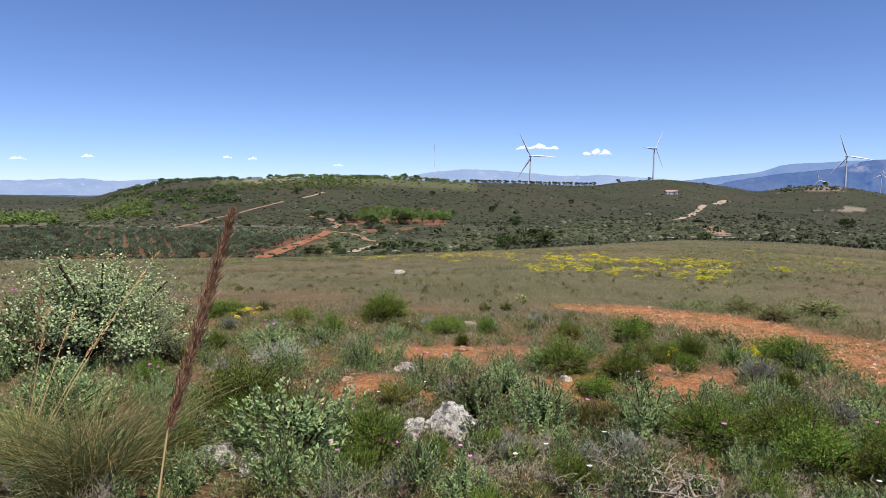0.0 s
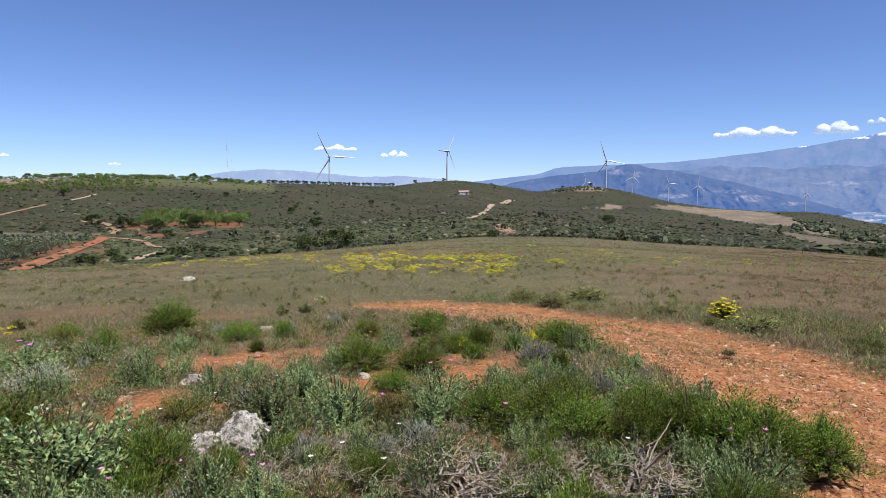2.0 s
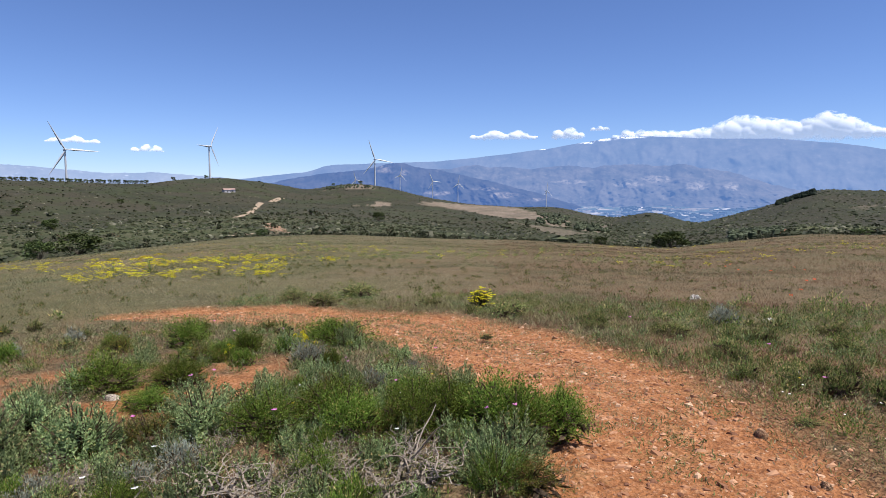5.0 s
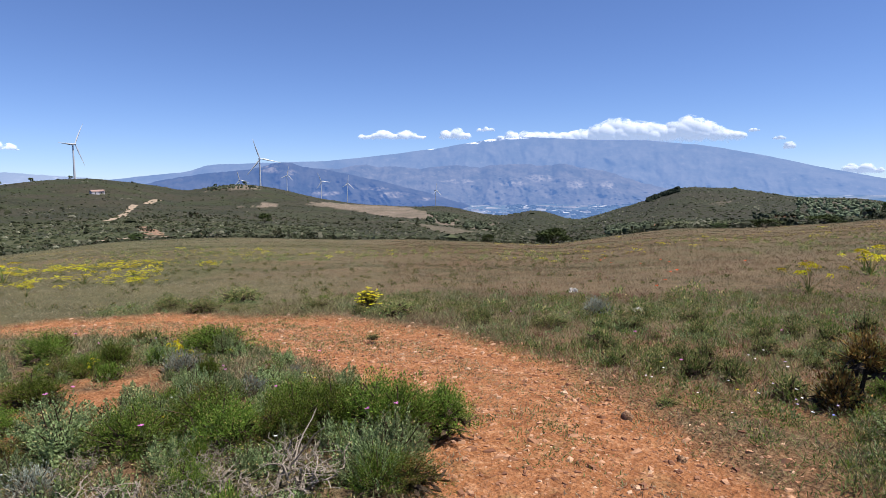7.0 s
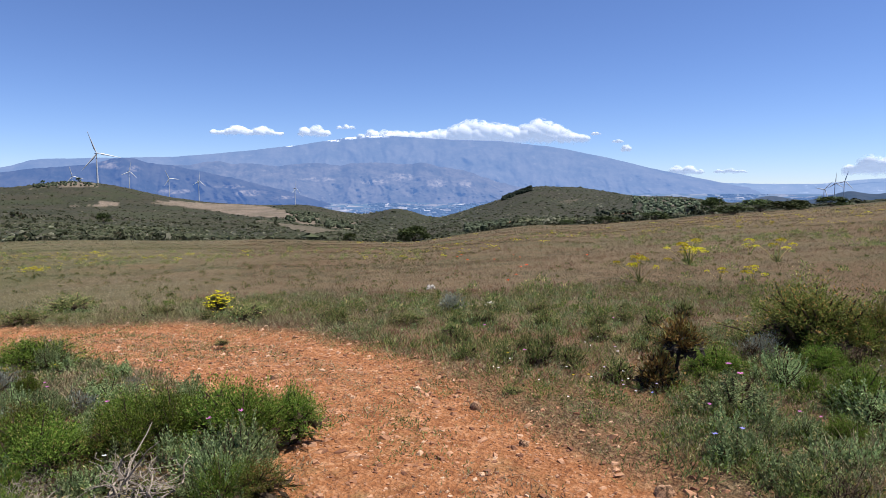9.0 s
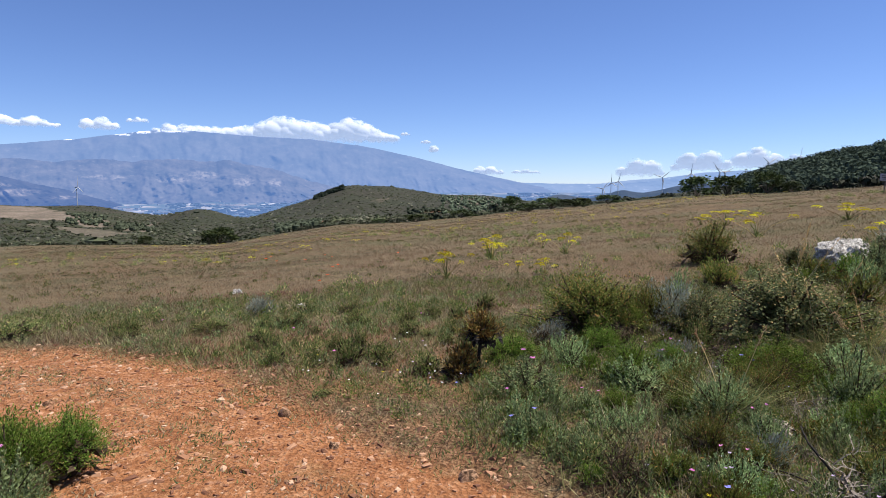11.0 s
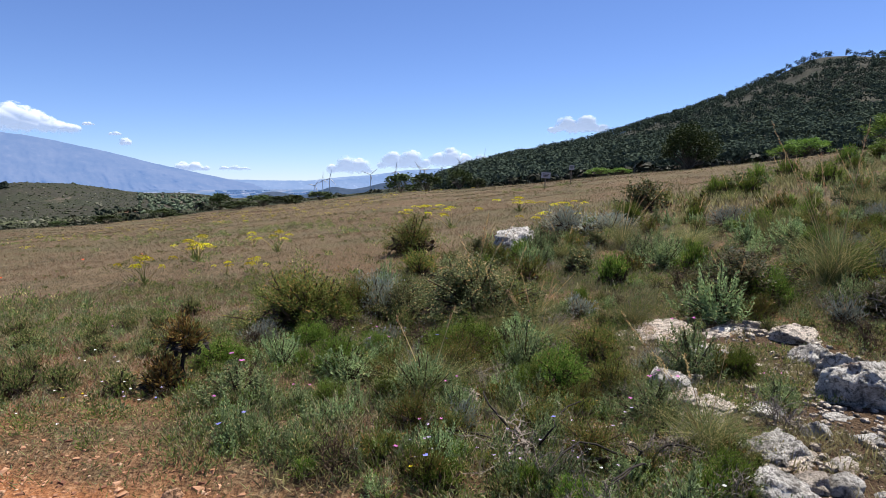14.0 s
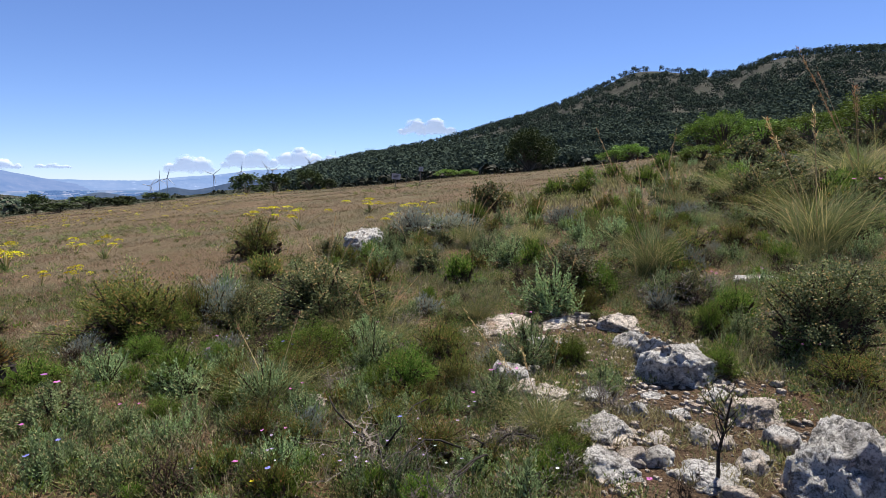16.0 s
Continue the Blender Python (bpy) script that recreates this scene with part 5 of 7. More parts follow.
greens_s = light_kind("green_shrub", "small bright green needle-leaved shrub on stony soil", LEAF_GREEN, 0.075, 0.014, 110, 30, spread=0.34, lift=1.1, stems=10, inner=0.55)
greys_s = [make_rockrose("rockrose_shrub", "small grey-green felted rockrose shrub", rng_of(1400 + i), 52, 9, 0.088, 0.032, 18)[0] for i in range(2)]
lavs_s = light_kind("silver_shrub", "small silvery grey aromatic shrub", LEAF_LAVENDER, 0.1, 0.022, 140, 10, spread=0.25, lift=1.0, stem_mat=TWIG_BROWN, inner=0.4, stems=6)
junipers_s = light_kind("juniper_bush", "small olive-green juniper with rusty twig ends", LEAF_JUNIPER, 0.085, 0.02, 70, 24, inner=0.65, spread=0.4, lift=0.8, stems=8, gap=0.45)
verges_s = light_kind("verge_herb", "small green herb clump at the track's edge", LEAF_VERGE, 0.075, 0.019, 140, 13, spread=0.35, lift=0.9, inner=0.2, stems=6, category="herb")
oaks_s = light_kind("kermes_oak_bush", "dark kermes oak bush with small leathery leaves", LEAF_OAK_DARK, 0.055, 0.036, 110, 30, inner=0.74, spread=0.6, lift=0.2, stems=12, gap=0.4)
scatter_table(greens, GREEN, 1.05, "green shrubs")
scatter_table(greys, CISTUS, 1.05, "rockrose shrubs")
scatter_table(lavs, LAVENDER, 1.0, "silver shrubs")
scatter_table(grey_oaks, OAK[:2], 1.0, "grey oak bushes")
scatter_table(oaks, OAK[2:], 1.0, "oak bushes")
scatter_table(junipers, JUNIPER, 1.0, "juniper bushes")
scatter_table(dries, DRY, 1.0, "dry shrubs")
scatter_table(brush, [(0.35, 3.05, 0.4, 0.26), (0.8, 2.98, 0.45, 0.26), (6.2, -1.6, 0.5, 0.45), (7.6, -2.9, 0.6, 0.5), (4.75, -2.45, 0.42, 0.4), (5.6, -2.2, 0.4, 0.42), (6.9, -0.75, 0.5, 0.4)], 1.0, "dark dry shrubs")
scatter_table(tussocks, ESPARTO, 1.0, "esparto tussocks")
scatter_table(verges, [(x, y, w * 0.72, h * 0.5) for x, y, w, h in VERGE], 1.0, "verge herbs")
scatter_table(umbels, [(x, y, w * 0.8, h * 0.95) for x, y, w, h in UMBEL], 1.0, "yellow flower plants")

# Smaller shrubs between the large ones.
fine_kind = {"rockrose shrubs": greys, "green shrubs": greens, "juniper bushes": junipers, "oak bushes": oaks}
for protos, count, az, rr, size, group in (
        (greys_s, 150, (-36, 52), (3.2, 7.2), (0.16, 0.42), "rockrose shrubs"), (greens_s, 36, (-36, 50), (3.4, 8), (0.18, 0.45), "green shrubs"), (dries, 26, (-36, 52), (3.1, 8), (0.2, 0.45), "dry shrubs"),
        (lavs_s, 30, (-36, 50), (3.3, 9), (0.16, 0.34), "silver shrubs"), (junipers_s, 30, (-36, 50), (3.3, 9), (0.2, 0.4), "juniper bushes"),
        (greys_s, 50, (-36, 46), (2.9, 4.4), (0.2, 0.36), "rockrose shrubs"), (greens_s, 14, (-36, 46), (2.9, 4.4), (0.2, 0.36), "green shrubs"), (dries, 30, (-36, 46), (2.9, 4.4), (0.25, 0.5), "dry shrubs"), (verges_s, 40, (-36, 46), (2.9, 4.6), (0.16, 0.3), "verge herbs"),
        (greys_s, 150, (90, 152), (4.3, 16), (0.2, 0.6), "rockrose shrubs"), (greens_s, 130, (90, 152), (4.0, 17), (0.2, 0.65), "green shrubs"), (dries, 70, (90, 150), (3.6, 14), (0.25, 0.6), "dry shrubs"),
        (lavs_s, 50, (90, 152), (3.8, 20), (0.2, 0.5), "silver shrubs"), (junipers_s, 100, (92, 152), (4.5, 20), (0.3, 0.85), "juniper bushes"), (oaks_s, 28, (98, 152), (6.5, 20), (0.5, 0.95), "oak bushes"), (tussocks, 26, (108, 152), (6, 18), (0.35, 0.7), "esparto tussocks"), (brush, 75, (88, 150), (3.6, 13), (0.25, 0.6), "dark dry shrubs"), (brush, 14, (-30, 46), (3.0, 6), (0.2, 0.4), "dark dry shrubs"),
        (verges_s, 120, (84, 152), (2.9, 9), (0.14, 0.34), "verge herbs"), (greys_s, 60, (88, 132), (2.9, 5.2), (0.2, 0.4), "rockrose shrubs"), (junipers_s, 34, (98, 132), (3.0, 6.0), (0.25, 0.45), "juniper bushes"), (greens_s, 30, (92, 132), (3.0, 6.0), (0.2, 0.4), "green shrubs"), (dries, 26, (98, 134), (3.0, 5.5), (0.3, 0.55), "dry shrubs"), (tussocks, 20, (104, 152), (5, 24), (0.4, 0.75), "esparto tussocks"), (verges_s, 90, (62, 104), (5.2, 10), (0.16, 0.4), "verge herbs"), (verges_s, 60, (-36, 60), (8, 12), (0.2, 0.4), "verge herbs"),
        (greens_s, 40, (116, 152), (15, 34), (0.6, 1.4), "green shrubs"), (greys_s, 40, (108, 152), (14, 34), (0.5, 1.1), "rockrose shrubs"), (oaks_s, 28, (118, 152), (16, 36), (0.9, 1.6), "oak bushes")):
    edge = lambda x, y: np.hypot(x, y) < np.interp(np.degrees(np.arctan2(x, y)), [-45, 0, 60, 86, 90, 97, 105, 115, 125, 150], [12, 11, 11, 9, 8, 9, 12, 14, 22, 40])
    x, y = free_places(count, az, rr, R, edge)
    for i in range(len(x)):
        if rocky(x[i], y[i]) < (0.95 if R.uniform() < 0.62 else 0.25):
            continue
        if zones(x[i:i + 1], y[i:i + 1])["bare"][0] > 0.35:
            continue
        s = R.uniform(*size)
        full = fine_kind.get(group)
        near = full if full and s > 0.36 and math.hypot(x[i], y[i]) < 9 else protos
        put(near[i % len(near)], stand(x[i], y[i], s, R.uniform(0, 6.28), 0.02, s * R.uniform(0.7, 1.15)))["group"] = group

# Yellow flower plants over the meadow, in drifts.
drift = lambda x, y: (fbm(x, y, 14, 3, 40) > 0.02)
x, y = free_places(300, (8, 25), (17, 29), R, lambda x, y: fbm(x, y, 4, 3, 41) > -0.15)
x0, y0 = free_places(160, (-8, 10), (26, 42), R, lambda x, y: fbm(x, y, 4, 3, 41) > -0.15)
x, y = np.concatenate([x[:130], x0[:70]]), np.concatenate([y[:130], y0[:70]])
x2, y2 = free_places(330, (26, 124), (20, 70), R, drift)
x, y = np.concatenate([x, x2[:105]]), np.concatenate([y, y2[:105]])
for i in range(len(x)):
    s = R.uniform(0.2, 0.36)
    put(umbels_far[i % 4], stand(x[i], y[i], s * 1.1, R.uniform(0, 6.28), 0.02, s * 0.62))["group"] = "yellow flower plants"

retire(brush + grey_oaks + oaks_s + greens_s + greys_s + lavs_s + junipers_s + verges_s + greens + greys + lavs + oaks + junipers + dries + tussocks + verges + umbels + umbels_far)

# The round yellow-flowered bush on the verge, and the half-dead bush by the track.
top, tips = make_bush("yellow_bush", "rounded low bush covered in small yellow flowers", LEAF_VERGE, rng_of(71), 200, 7, 0.09, 0.02, inner=0.4)
add_flowers(top, tips, rng_of(72), 66, 0.065, YELLOW, 7)
add_flowers(top, tips * 0.97, rng_of(75), 60, 0.065, YELLOW, 7)
top.matrix_basis = stand(7.0, 7.6, 0.48, 0.4, 0.02, 0.5)
top, tips = make_bush("dying_bush", "half-dead bush with rusty brown foliage on a bare dark stem", LEAF_RUST, rng_of(73), 90, 26, 0.09, 0.022, inner=0.5, stem_mat=TWIG_BURNT, stems=30, gap=0.5)
top.matrix_basis = Matrix.LocRotScale((5.72, 0.58, on_land(5.72, 0.58) + 0.3), Euler((0, 0, 1)), (0.46, 0.46, 0.4))
trunk = Pile()
trunk.tube([(0, 0, -0.9), (0.06, 0.04, -0.4), (0, 0, 0.2)], 0.045, 0.03, 6)
part("trunk", trunk, TWIG_BURNT, top)
low, _ = make_bush("dead_bush", "low dead bush with black-brown leaves", LEAF_RUST, rng_of(74), 110, 20, 0.08, 0.03, inner=0.3, stem_mat=TWIG_BURNT, stems=40)
low.matrix_basis = stand(5.6, 0.74, 0.48, 0, 0.02, 0.5)

# Bent bare branches beside the rocks.
for k, (x, y, s, seed) in enumerate([(3.75, -1.75, 0.5, 1), (3.3, -2.25, 0.55, 2), (4.6, -2.3, 0.45, 3), (2.05, 2.72, 0.4, 4)]):
    g = rng_of(800 + seed)
    top = thing("bare_branch", "bent leafless dark branch lying among low herbs", "branch", "bare branches")
    for j in range(7):
        a = g.uniform(0, 6.28)
        pile, p, d = Pile(), np.array([0, 0, 0.0]), np.array([math.cos(a) * 0.7, math.sin(a) * 0.7, 0.75])
        pts = [p]
        for i in range(7):
            d = d + g.normal(size=3) * 0.22 + [0, 0, -0.2]
            p = p + d * 0.13
            pts.append(p * [1, 1, 1] if p[2] > 0.02 else p * [1, 1, 0] + [0, 0, 0.02])
        pile.tube(pts, 0.016, 0.005, 5)
        part("twig", pile, TWIG_BURNT if k < 3 else TWIG_GREY, top, smooth_faces=True)
    top.matrix_basis = stand(x, y, s * 1.3, 0, 0.01, s * 1.2)

# The thin burnt sapling among the rocks.
sap = thing("burnt_sapling", "thin blackened sapling with wispy green tips among rocks", "sapling")
g, wood, wisp = rng_of(77), Pile(), Pile()
wood.tube([(0, 0, -0.05), (0.02, -0.01, 0.25), (-0.05, 0.02, 0.48), (-0.12, 0.06, 0.72)], 0.016, 0.006, 6)
for j in range(16):
    a, z = g.uniform(0, 6.28), g.uniform(0.3, 0.7)
    q = np.array([-0.06 * z, 0.02, z])
    e = q + [math.cos(a) * 0.14, math.sin(a) * 0.14, g.uniform(0.1, 0.24)]
    limb = Pile()
    limb.tube([q, (q + e) / 2 + [0, 0, -0.02], e], 0.006, 0.002, 4)
    part("branch", limb, TWIG_BURNT, sap)
    c = e + g.normal(size=(16, 3)) * 0.04
    wisp.leaves(c, g.normal(size=(16, 3)) * 0.6 + [0, 0, 1], 0.05, 0.007, g)
part("trunk", wood, TWIG_BURNT, sap)
part("foliage", wisp, LEAF_VERGE, sap)
sap.matrix_basis = stand(2.47, -3.22, 0.75, 0, 0.01, 0.75)

# The tall seeding grass stalk close to the lens, and others on the bank.
reed = thing("seed_stalk", "tall dry grass stalk with a reddish feathery seed head", "grass")
stem, head = Pile(), Pile()
rx, ry = polar(-18.6, 1.75)
top_p, mid_p, low_p = np.array([*polar(-18.6, 1.75), 1.58]), np.array([*polar(-24.3, 1.72), 1.02]), np.array([*polar(-26.5, 1.7), 0.62])
foot = np.array([*polar(-27.5, 1.7), -0.05])
stem.tube([foot, (foot + low_p) / 2, low_p, mid_p, (mid_p + top_p) / 2, top_p], 0.004, 0.002, 5)
u = R.uniform(0, 1, 1700)
c = mid_p + (top_p - mid_p) * u[:, None]
fat = np.interp(u, [0, 0.2, 0.75, 1], [0.004, 0.011, 0.011, 0.003])
off = R.normal(size=(1700, 3)) * fat[:, None] * 0.62
head.leaves(c + off, (top_p - mid_p) + R.normal(size=(1700, 3)) * 0.17, 0.03, 0.003, R)
part("stalk", stem, STRAW, reed)
part("seed_head", head, PLUME, reed, "reddish brown feathery seed head")

# ---- rocks and stones ----
for i, (x, y, w, h) in enumerate(ROCK):
    slab = i >= len(ROCK_A + ROCK_B)
    warm = slab or 100 < math.degrees(math.atan2(x, y)) and i % 3 == 0
    ob = make_rock((140 if y > 0 else 40) + i, w * (1.1 if slab else 1.1 if y > 0 else 1.0), h if y > 0 else max(0.45 * h, h - 0.22 * w), ROCK_WARM if warm else ROCK_MAT, "weathered pale grey limestone rock half sunk in soil" if w > 0.3 else "small rounded grey limestone stone", "rock" if w > 0.3 else "stone")
    ob.matrix_basis = pose(x, y, on_land(x, y, 0.02), 0, 0, -math.degrees(math.atan2(x, y)) + R.uniform(-25, 25))
    ob["group"] = "limestone rocks" if w > 0.3 else "loose stones"


def gravel():
    """Loose gravel over the track."""
    pile = Pile()
    g = rng_of(9)
    a, d = g.uniform(-20, 100, 80000), np.sqrt(g.uniform(2.6**2, 14**2, 80000))
    x, y = polar(a, d)
    ok = track_distance(x, y) + g.normal(size=80000) * 0.16 < 1.06
    x, y, d = x[ok], y[ok], d[ok]
    z = ground_z(x, y)
    s = np.clip(g.lognormal(-4.7, 0.68, len(x)), 0.003, 0.045)
    cube = np.array([(-1, -1, -0.5), (1, -1, -0.5), (1, 1, -0.5), (-1, 1, -0.5), (-0.5, -0.6, 0.35), (0.6, -0.45, 0.25), (0.45, 0.6, 0.4), (-0.65, 0.4, 0.2)], float)
    faces = np.array([(4, 5, 6, 7), (0, 1, 5, 4), (1, 2, 6, 5), (2, 3, 7, 6), (3, 0, 4, 7)])
    k = len(x)
    v = cube[None] * (1 + g.normal(size=(k, 8, 3)) * 0.34)
    t = g.uniform(0, 6.28, k)
    rx = v[..., 0] * np.cos(t)[:, None] - v[..., 1] * np.sin(t)[:, None] * 0.7
    ry = v[..., 0] * np.sin(t)[:, None] + v[..., 1] * np.cos(t)[:, None] * 0.7
    v = np.stack([rx, ry, v[..., 2]], -1) * s[:, None, None] + np.stack([x, y, z], -1)[:, None]
    pile.add(v, (faces[None] + 8 * np.arange(k)[:, None, None]))
    m, n, l, b = material("gravel_ochre")
    geo = n.new("ShaderNodeNewGeometry")
    l.new(ramp(n, l, geo.outputs["Random Per Island"], [(0.0, (0.13, 0.05, 0.024)), (0.4, (0.3, 0.14, 0.07)), (0.85, (0.42, 0.23, 0.13)), (1.0, (0.52, 0.36, 0.24))]), b.inputs["Base Color"])
    b.inputs["Roughness"].default_value = 0.9
    stuff("gravel", pile, m, "loose ochre gravel scattered over the dirt track")


gravel()
STONE_OCHRE = limestone("limestone_soil_stained", (0.8, 0.5, 0.32))
for i in range(34):
    a, d = R.uniform(20, 88), R.uniform(3.1, 9)
    x, y = (float(v) for v in polar(a, d))
    if track_distance(np.array([x]), np.array([y]))[0] > 0.95:
        continue
    w = R.uniform(0.05, 0.12)
    ob = make_rock(200 + i, w, w * 0.55, STONE_OCHRE, "ochre angular stone lying on the dirt track", "stone", 0.9)
    ob.matrix_basis = pose(x, y, on_land(x, y, 0.07), 0, 0, R.uniform(0, 360))
    ob["group"] = "stones on the track"


for i in range(30):
    a, d = R.uniform(-15, 13), R.uniform(5.0, 7.3)
    x, y = (float(v) for v in polar(a, d))
    if zones(np.array([x]), np.array([y]))["bare"][0] < 0.5:
        continue
    w = R.uniform(0.06, 0.2)
    ob = make_rock(300 + i, w, w * 0.4, STONE_OCHRE if i % 3 else ROCK_WARM, "flat pale stone lying on bare red soil", "stone", 0.9)
    ob.matrix_basis = pose(x, y, on_land(x, y, 0.01), 0, 0, R.uniform(0, 360))
    ob["group"] = "stones on bare soil"


# ---- grasses and small herbs ----
def cover_material(name, a, b_, c_, d_, glow=0.25):
    """Blades whose colour drifts over the ground in patches."""
    m, n, l, b = material(name)
    geo = n.new("ShaderNodeNewGeometry")
    t = tex(n, l, geo.outputs["Position"], 0.12, 6, 0.7)
    isl = geo.outputs["Random Per Island"]
    col = mix(n, l, ramp(n, l, t.outputs[0], [(0.45, (0, 0, 0)), (0.55, (1, 1, 1))]), mix(n, l, isl, a, b_), mix(n, l, isl, c_, d_))
    l.new(col, b.inputs["Base Color"])
    b.inputs["Roughness"].default_value = 0.7
    tr = n.new("ShaderNodeBsdfTranslucent")
    l.new(col, tr.inputs[0])
    mx = n.new("ShaderNodeMixShader")
    mx.inputs[0].default_value = glow
    l.new(b.outputs[0], mx.inputs[1])
    l.new(tr.outputs[0], mx.inputs[2])
    l.new(mx.outputs[0], n["Material Output"].inputs[0])
    return m


def tufts(x, y, blades, height, width, rng, lean=0.5, spread=0.06):
    """Straight blades round each plan place."""
    k = len(x)
    px = np.repeat(x, blades) + rng.normal(size=k * blades) * spread
    py = np.repeat(y, blades) + rng.normal(size=k * blades) * spread
    pz = ground_z(px, py) - 0.01
    way = np.stack([rng.normal(size=k * blades) * lean, rng.normal(size=k * blades) * lean, np.ones(k * blades)], -1)
    pile = Pile()
    hh = np.repeat(np.broadcast_to(height, k), blades)
    ww = np.repeat(np.broadcast_to(width, k), blades)
    pile.leaves(np.stack([px, py, pz], -1), way, hh, ww, rng)
    return pile


def in_scrub(x, y):
    z = zones(x, y)
    return (z["bare"] < 0.45) & (z["meadow"] < 0.5) & (z["scree"] < 0.55 + 0.35 * fbm(x, y, 0.6, 3, 46))


def in_meadow(x, y):
    return zones(x, y)["meadow"] > 0.3


G = rng_of(12)
HERB = cover_material("herb_cover", (0.045, 0.058, 0.018), (0.21, 0.22, 0.085), (0.1, 0.08, 0.042), (0.34, 0.28, 0.16), 0.15)
BANKHERB = cover_material("herb_cover_green", (0.06, 0.08, 0.024), (0.28, 0.315, 0.105), (0.13, 0.11, 0.05), (0.42, 0.36, 0.18), 0.42)
DRYGRASS = cover_material("meadow_grass_dry", (0.1, 0.062, 0.035), (0.27, 0.18, 0.105), (0.045, 0.048, 0.02), (0.14, 0.135, 0.06))
GREYGRASS = cover_material("meadow_grass_greyish", (0.15, 0.13, 0.075), (0.4, 0.35, 0.22), (0.055, 0.07, 0.028), (0.17, 0.19, 0.085))
REDGRASS = cover_material("meadow_grass_reddish", (0.14, 0.058, 0.034), (0.28, 0.15, 0.085), (0.13, 0.075, 0.043), (0.28, 0.185, 0.11))
STRAWGRASS = cover_material("meadow_grass_straw", (0.17, 0.13, 0.075), (0.39, 0.315, 0.19), (0.13, 0.135, 0.062), (0.32, 0.3, 0.15))
patchy = lambda x, y: in_scrub(x, y) & (fbm(x, y, 1.8, 3, 50) > -0.22)
x, y = free_places(5200, (-37, 60), (2.6, 12), G, patchy, 0.82)
stuff("ground_herbs", tufts(x, y, 16, G.uniform(0.04, 0.12, len(x)), 0.006, G, 0.8, 0.08), HERB, "low mixed green and straw-coloured herbs")
x, y = free_places(5000, (84, 154), (2.6, 15), G, lambda x, y: in_scrub(x, y) & (fbm(x, y, 0.9, 3, 44) > -0.1), 0.82)
stuff("ground_herbs", tufts(x, y, 14, G.uniform(0.04, 0.15, len(x)), 0.008, G, 0.75, 0.05), BANKHERB, "low mixed green herbs on the bank")
x, y = free_places(4200, (50, 90), (2.6, 11.5), G, lambda x, y: (zones(x, y)["meadow"] < 0.6) & (fbm(x, y, 1.0, 3, 48) > -0.3), 0.66)
stuff("ground_herbs", tufts(x, y, 13, G.uniform(0.02, 0.075, len(x)), 0.006, G, 1.0, 0.08), BANKHERB, "low straw-coloured herbs beside the track")
x, y = free_places(3600, (96, 152), (3.6, 15), G, lambda x, y: in_scrub(x, y) & (fbm(x, y, 1.3, 3, 55) > 0.0))
stuff("bank_straw", tufts(x, y, 12, G.uniform(0.08, 0.26, len(x)), 0.006, G, 0.5, 0.07), STRAWGRASS, "pale seeding grass between shrubs on the bank")
x, y = free_places(3400, (30, 92), (5.5, 13), G, lambda x, y: (track_distance(x, y) > 1.1) & (fbm(x, y, 1.6, 3, 53) > -0.2), 0.95)
stuff("verge_straw", tufts(x, y, 13, G.uniform(0.05, 0.15, len(x)), 0.005, G, 1.0, 0.1), STRAWGRASS, "pale seeding grass beyond the track's edge")
x, y = free_places(3600, (34, 92), (5.6, 13), G, lambda x, y: (track_distance(x, y) > 1.1) & (fbm(x, y, 1.8, 3, 56) > -0.05), 0.95)
stuff("verge_red_grass", tufts(x, y, 13, G.uniform(0.05, 0.14, len(x)), 0.006, G, 1.0, 0.1), REDGRASS, "reddish seeding grass beyond the track's edge")
x, y = free_places(1500, (34, 96), (5.0, 12), G, lambda x, y: (track_distance(x, y) > 1.05) & (fbm(x, y, 1.2, 3, 54) > -0.05), 0.95)
stuff("verge_green", tufts(x, y, 14, G.uniform(0.05, 0.16, len(x)), 0.009, G, 0.7, 0.08), BANKHERB, "low green herbs beyond the track's edge")
x, y = free_places(5000, (98, 154), (15, 42), G, in_scrub)
stuff("ground_herbs", tufts(x, y, 9, G.uniform(0.15, 0.4, len(x)), 0.03, G, 0.6, 0.2), BANKHERB, "rough green herbs on the slope")
for az, grass in (((-37, 44), GREYGRASS), ((44, 140), DRYGRASS)):
    x, y = free_places(int(60 * (az[1] - az[0])), az, (8.5, 22), G, in_meadow, 0.95)
    stuff("meadow_grass", tufts(x, y, 15, G.uniform(0.03, 0.11, len(x)), 0.005, G, 1.2, 0.14), grass, "thin dry brown meadow grass")
    x, y = free_places(int(80 * (az[1] - az[0])), az, (20, 50), G, in_meadow)
    stuff("meadow_grass", tufts(x, y, 8, G.uniform(0.05, 0.14, len(x)), 0.012, G, 0.9, 0.28), grass, "thin dry brown meadow grass")
    x, y = free_places(int(55 * (az[1] - az[0])), az, (48, 95), G, in_meadow)
    stuff("meadow_grass", tufts(x, y, 5, G.uniform(0.08, 0.2, len(x)), 0.04, G, 0.9, 0.5), grass, "thin dry brown meadow grass")
for low, seed, cover, label in ((0.17, 63, BANKHERB, "greener patches of meadow herbs"), (0.1, 64, STRAWGRASS, "bleached streaks of straw in the meadow")):
    x, y = free_places(9000, (-37, 128), (9, 75), G, lambda x, y: in_meadow(x, y) & (fbm(x, y * 1.6, 17, 4, seed) + G.normal(size=len(x)) * 0.06 > low))
    stuff("meadow_patch", tufts(x, y, 9, G.uniform(0.04, 0.13, len(x)), 0.011, G, 0.9, 0.25), cover, label)
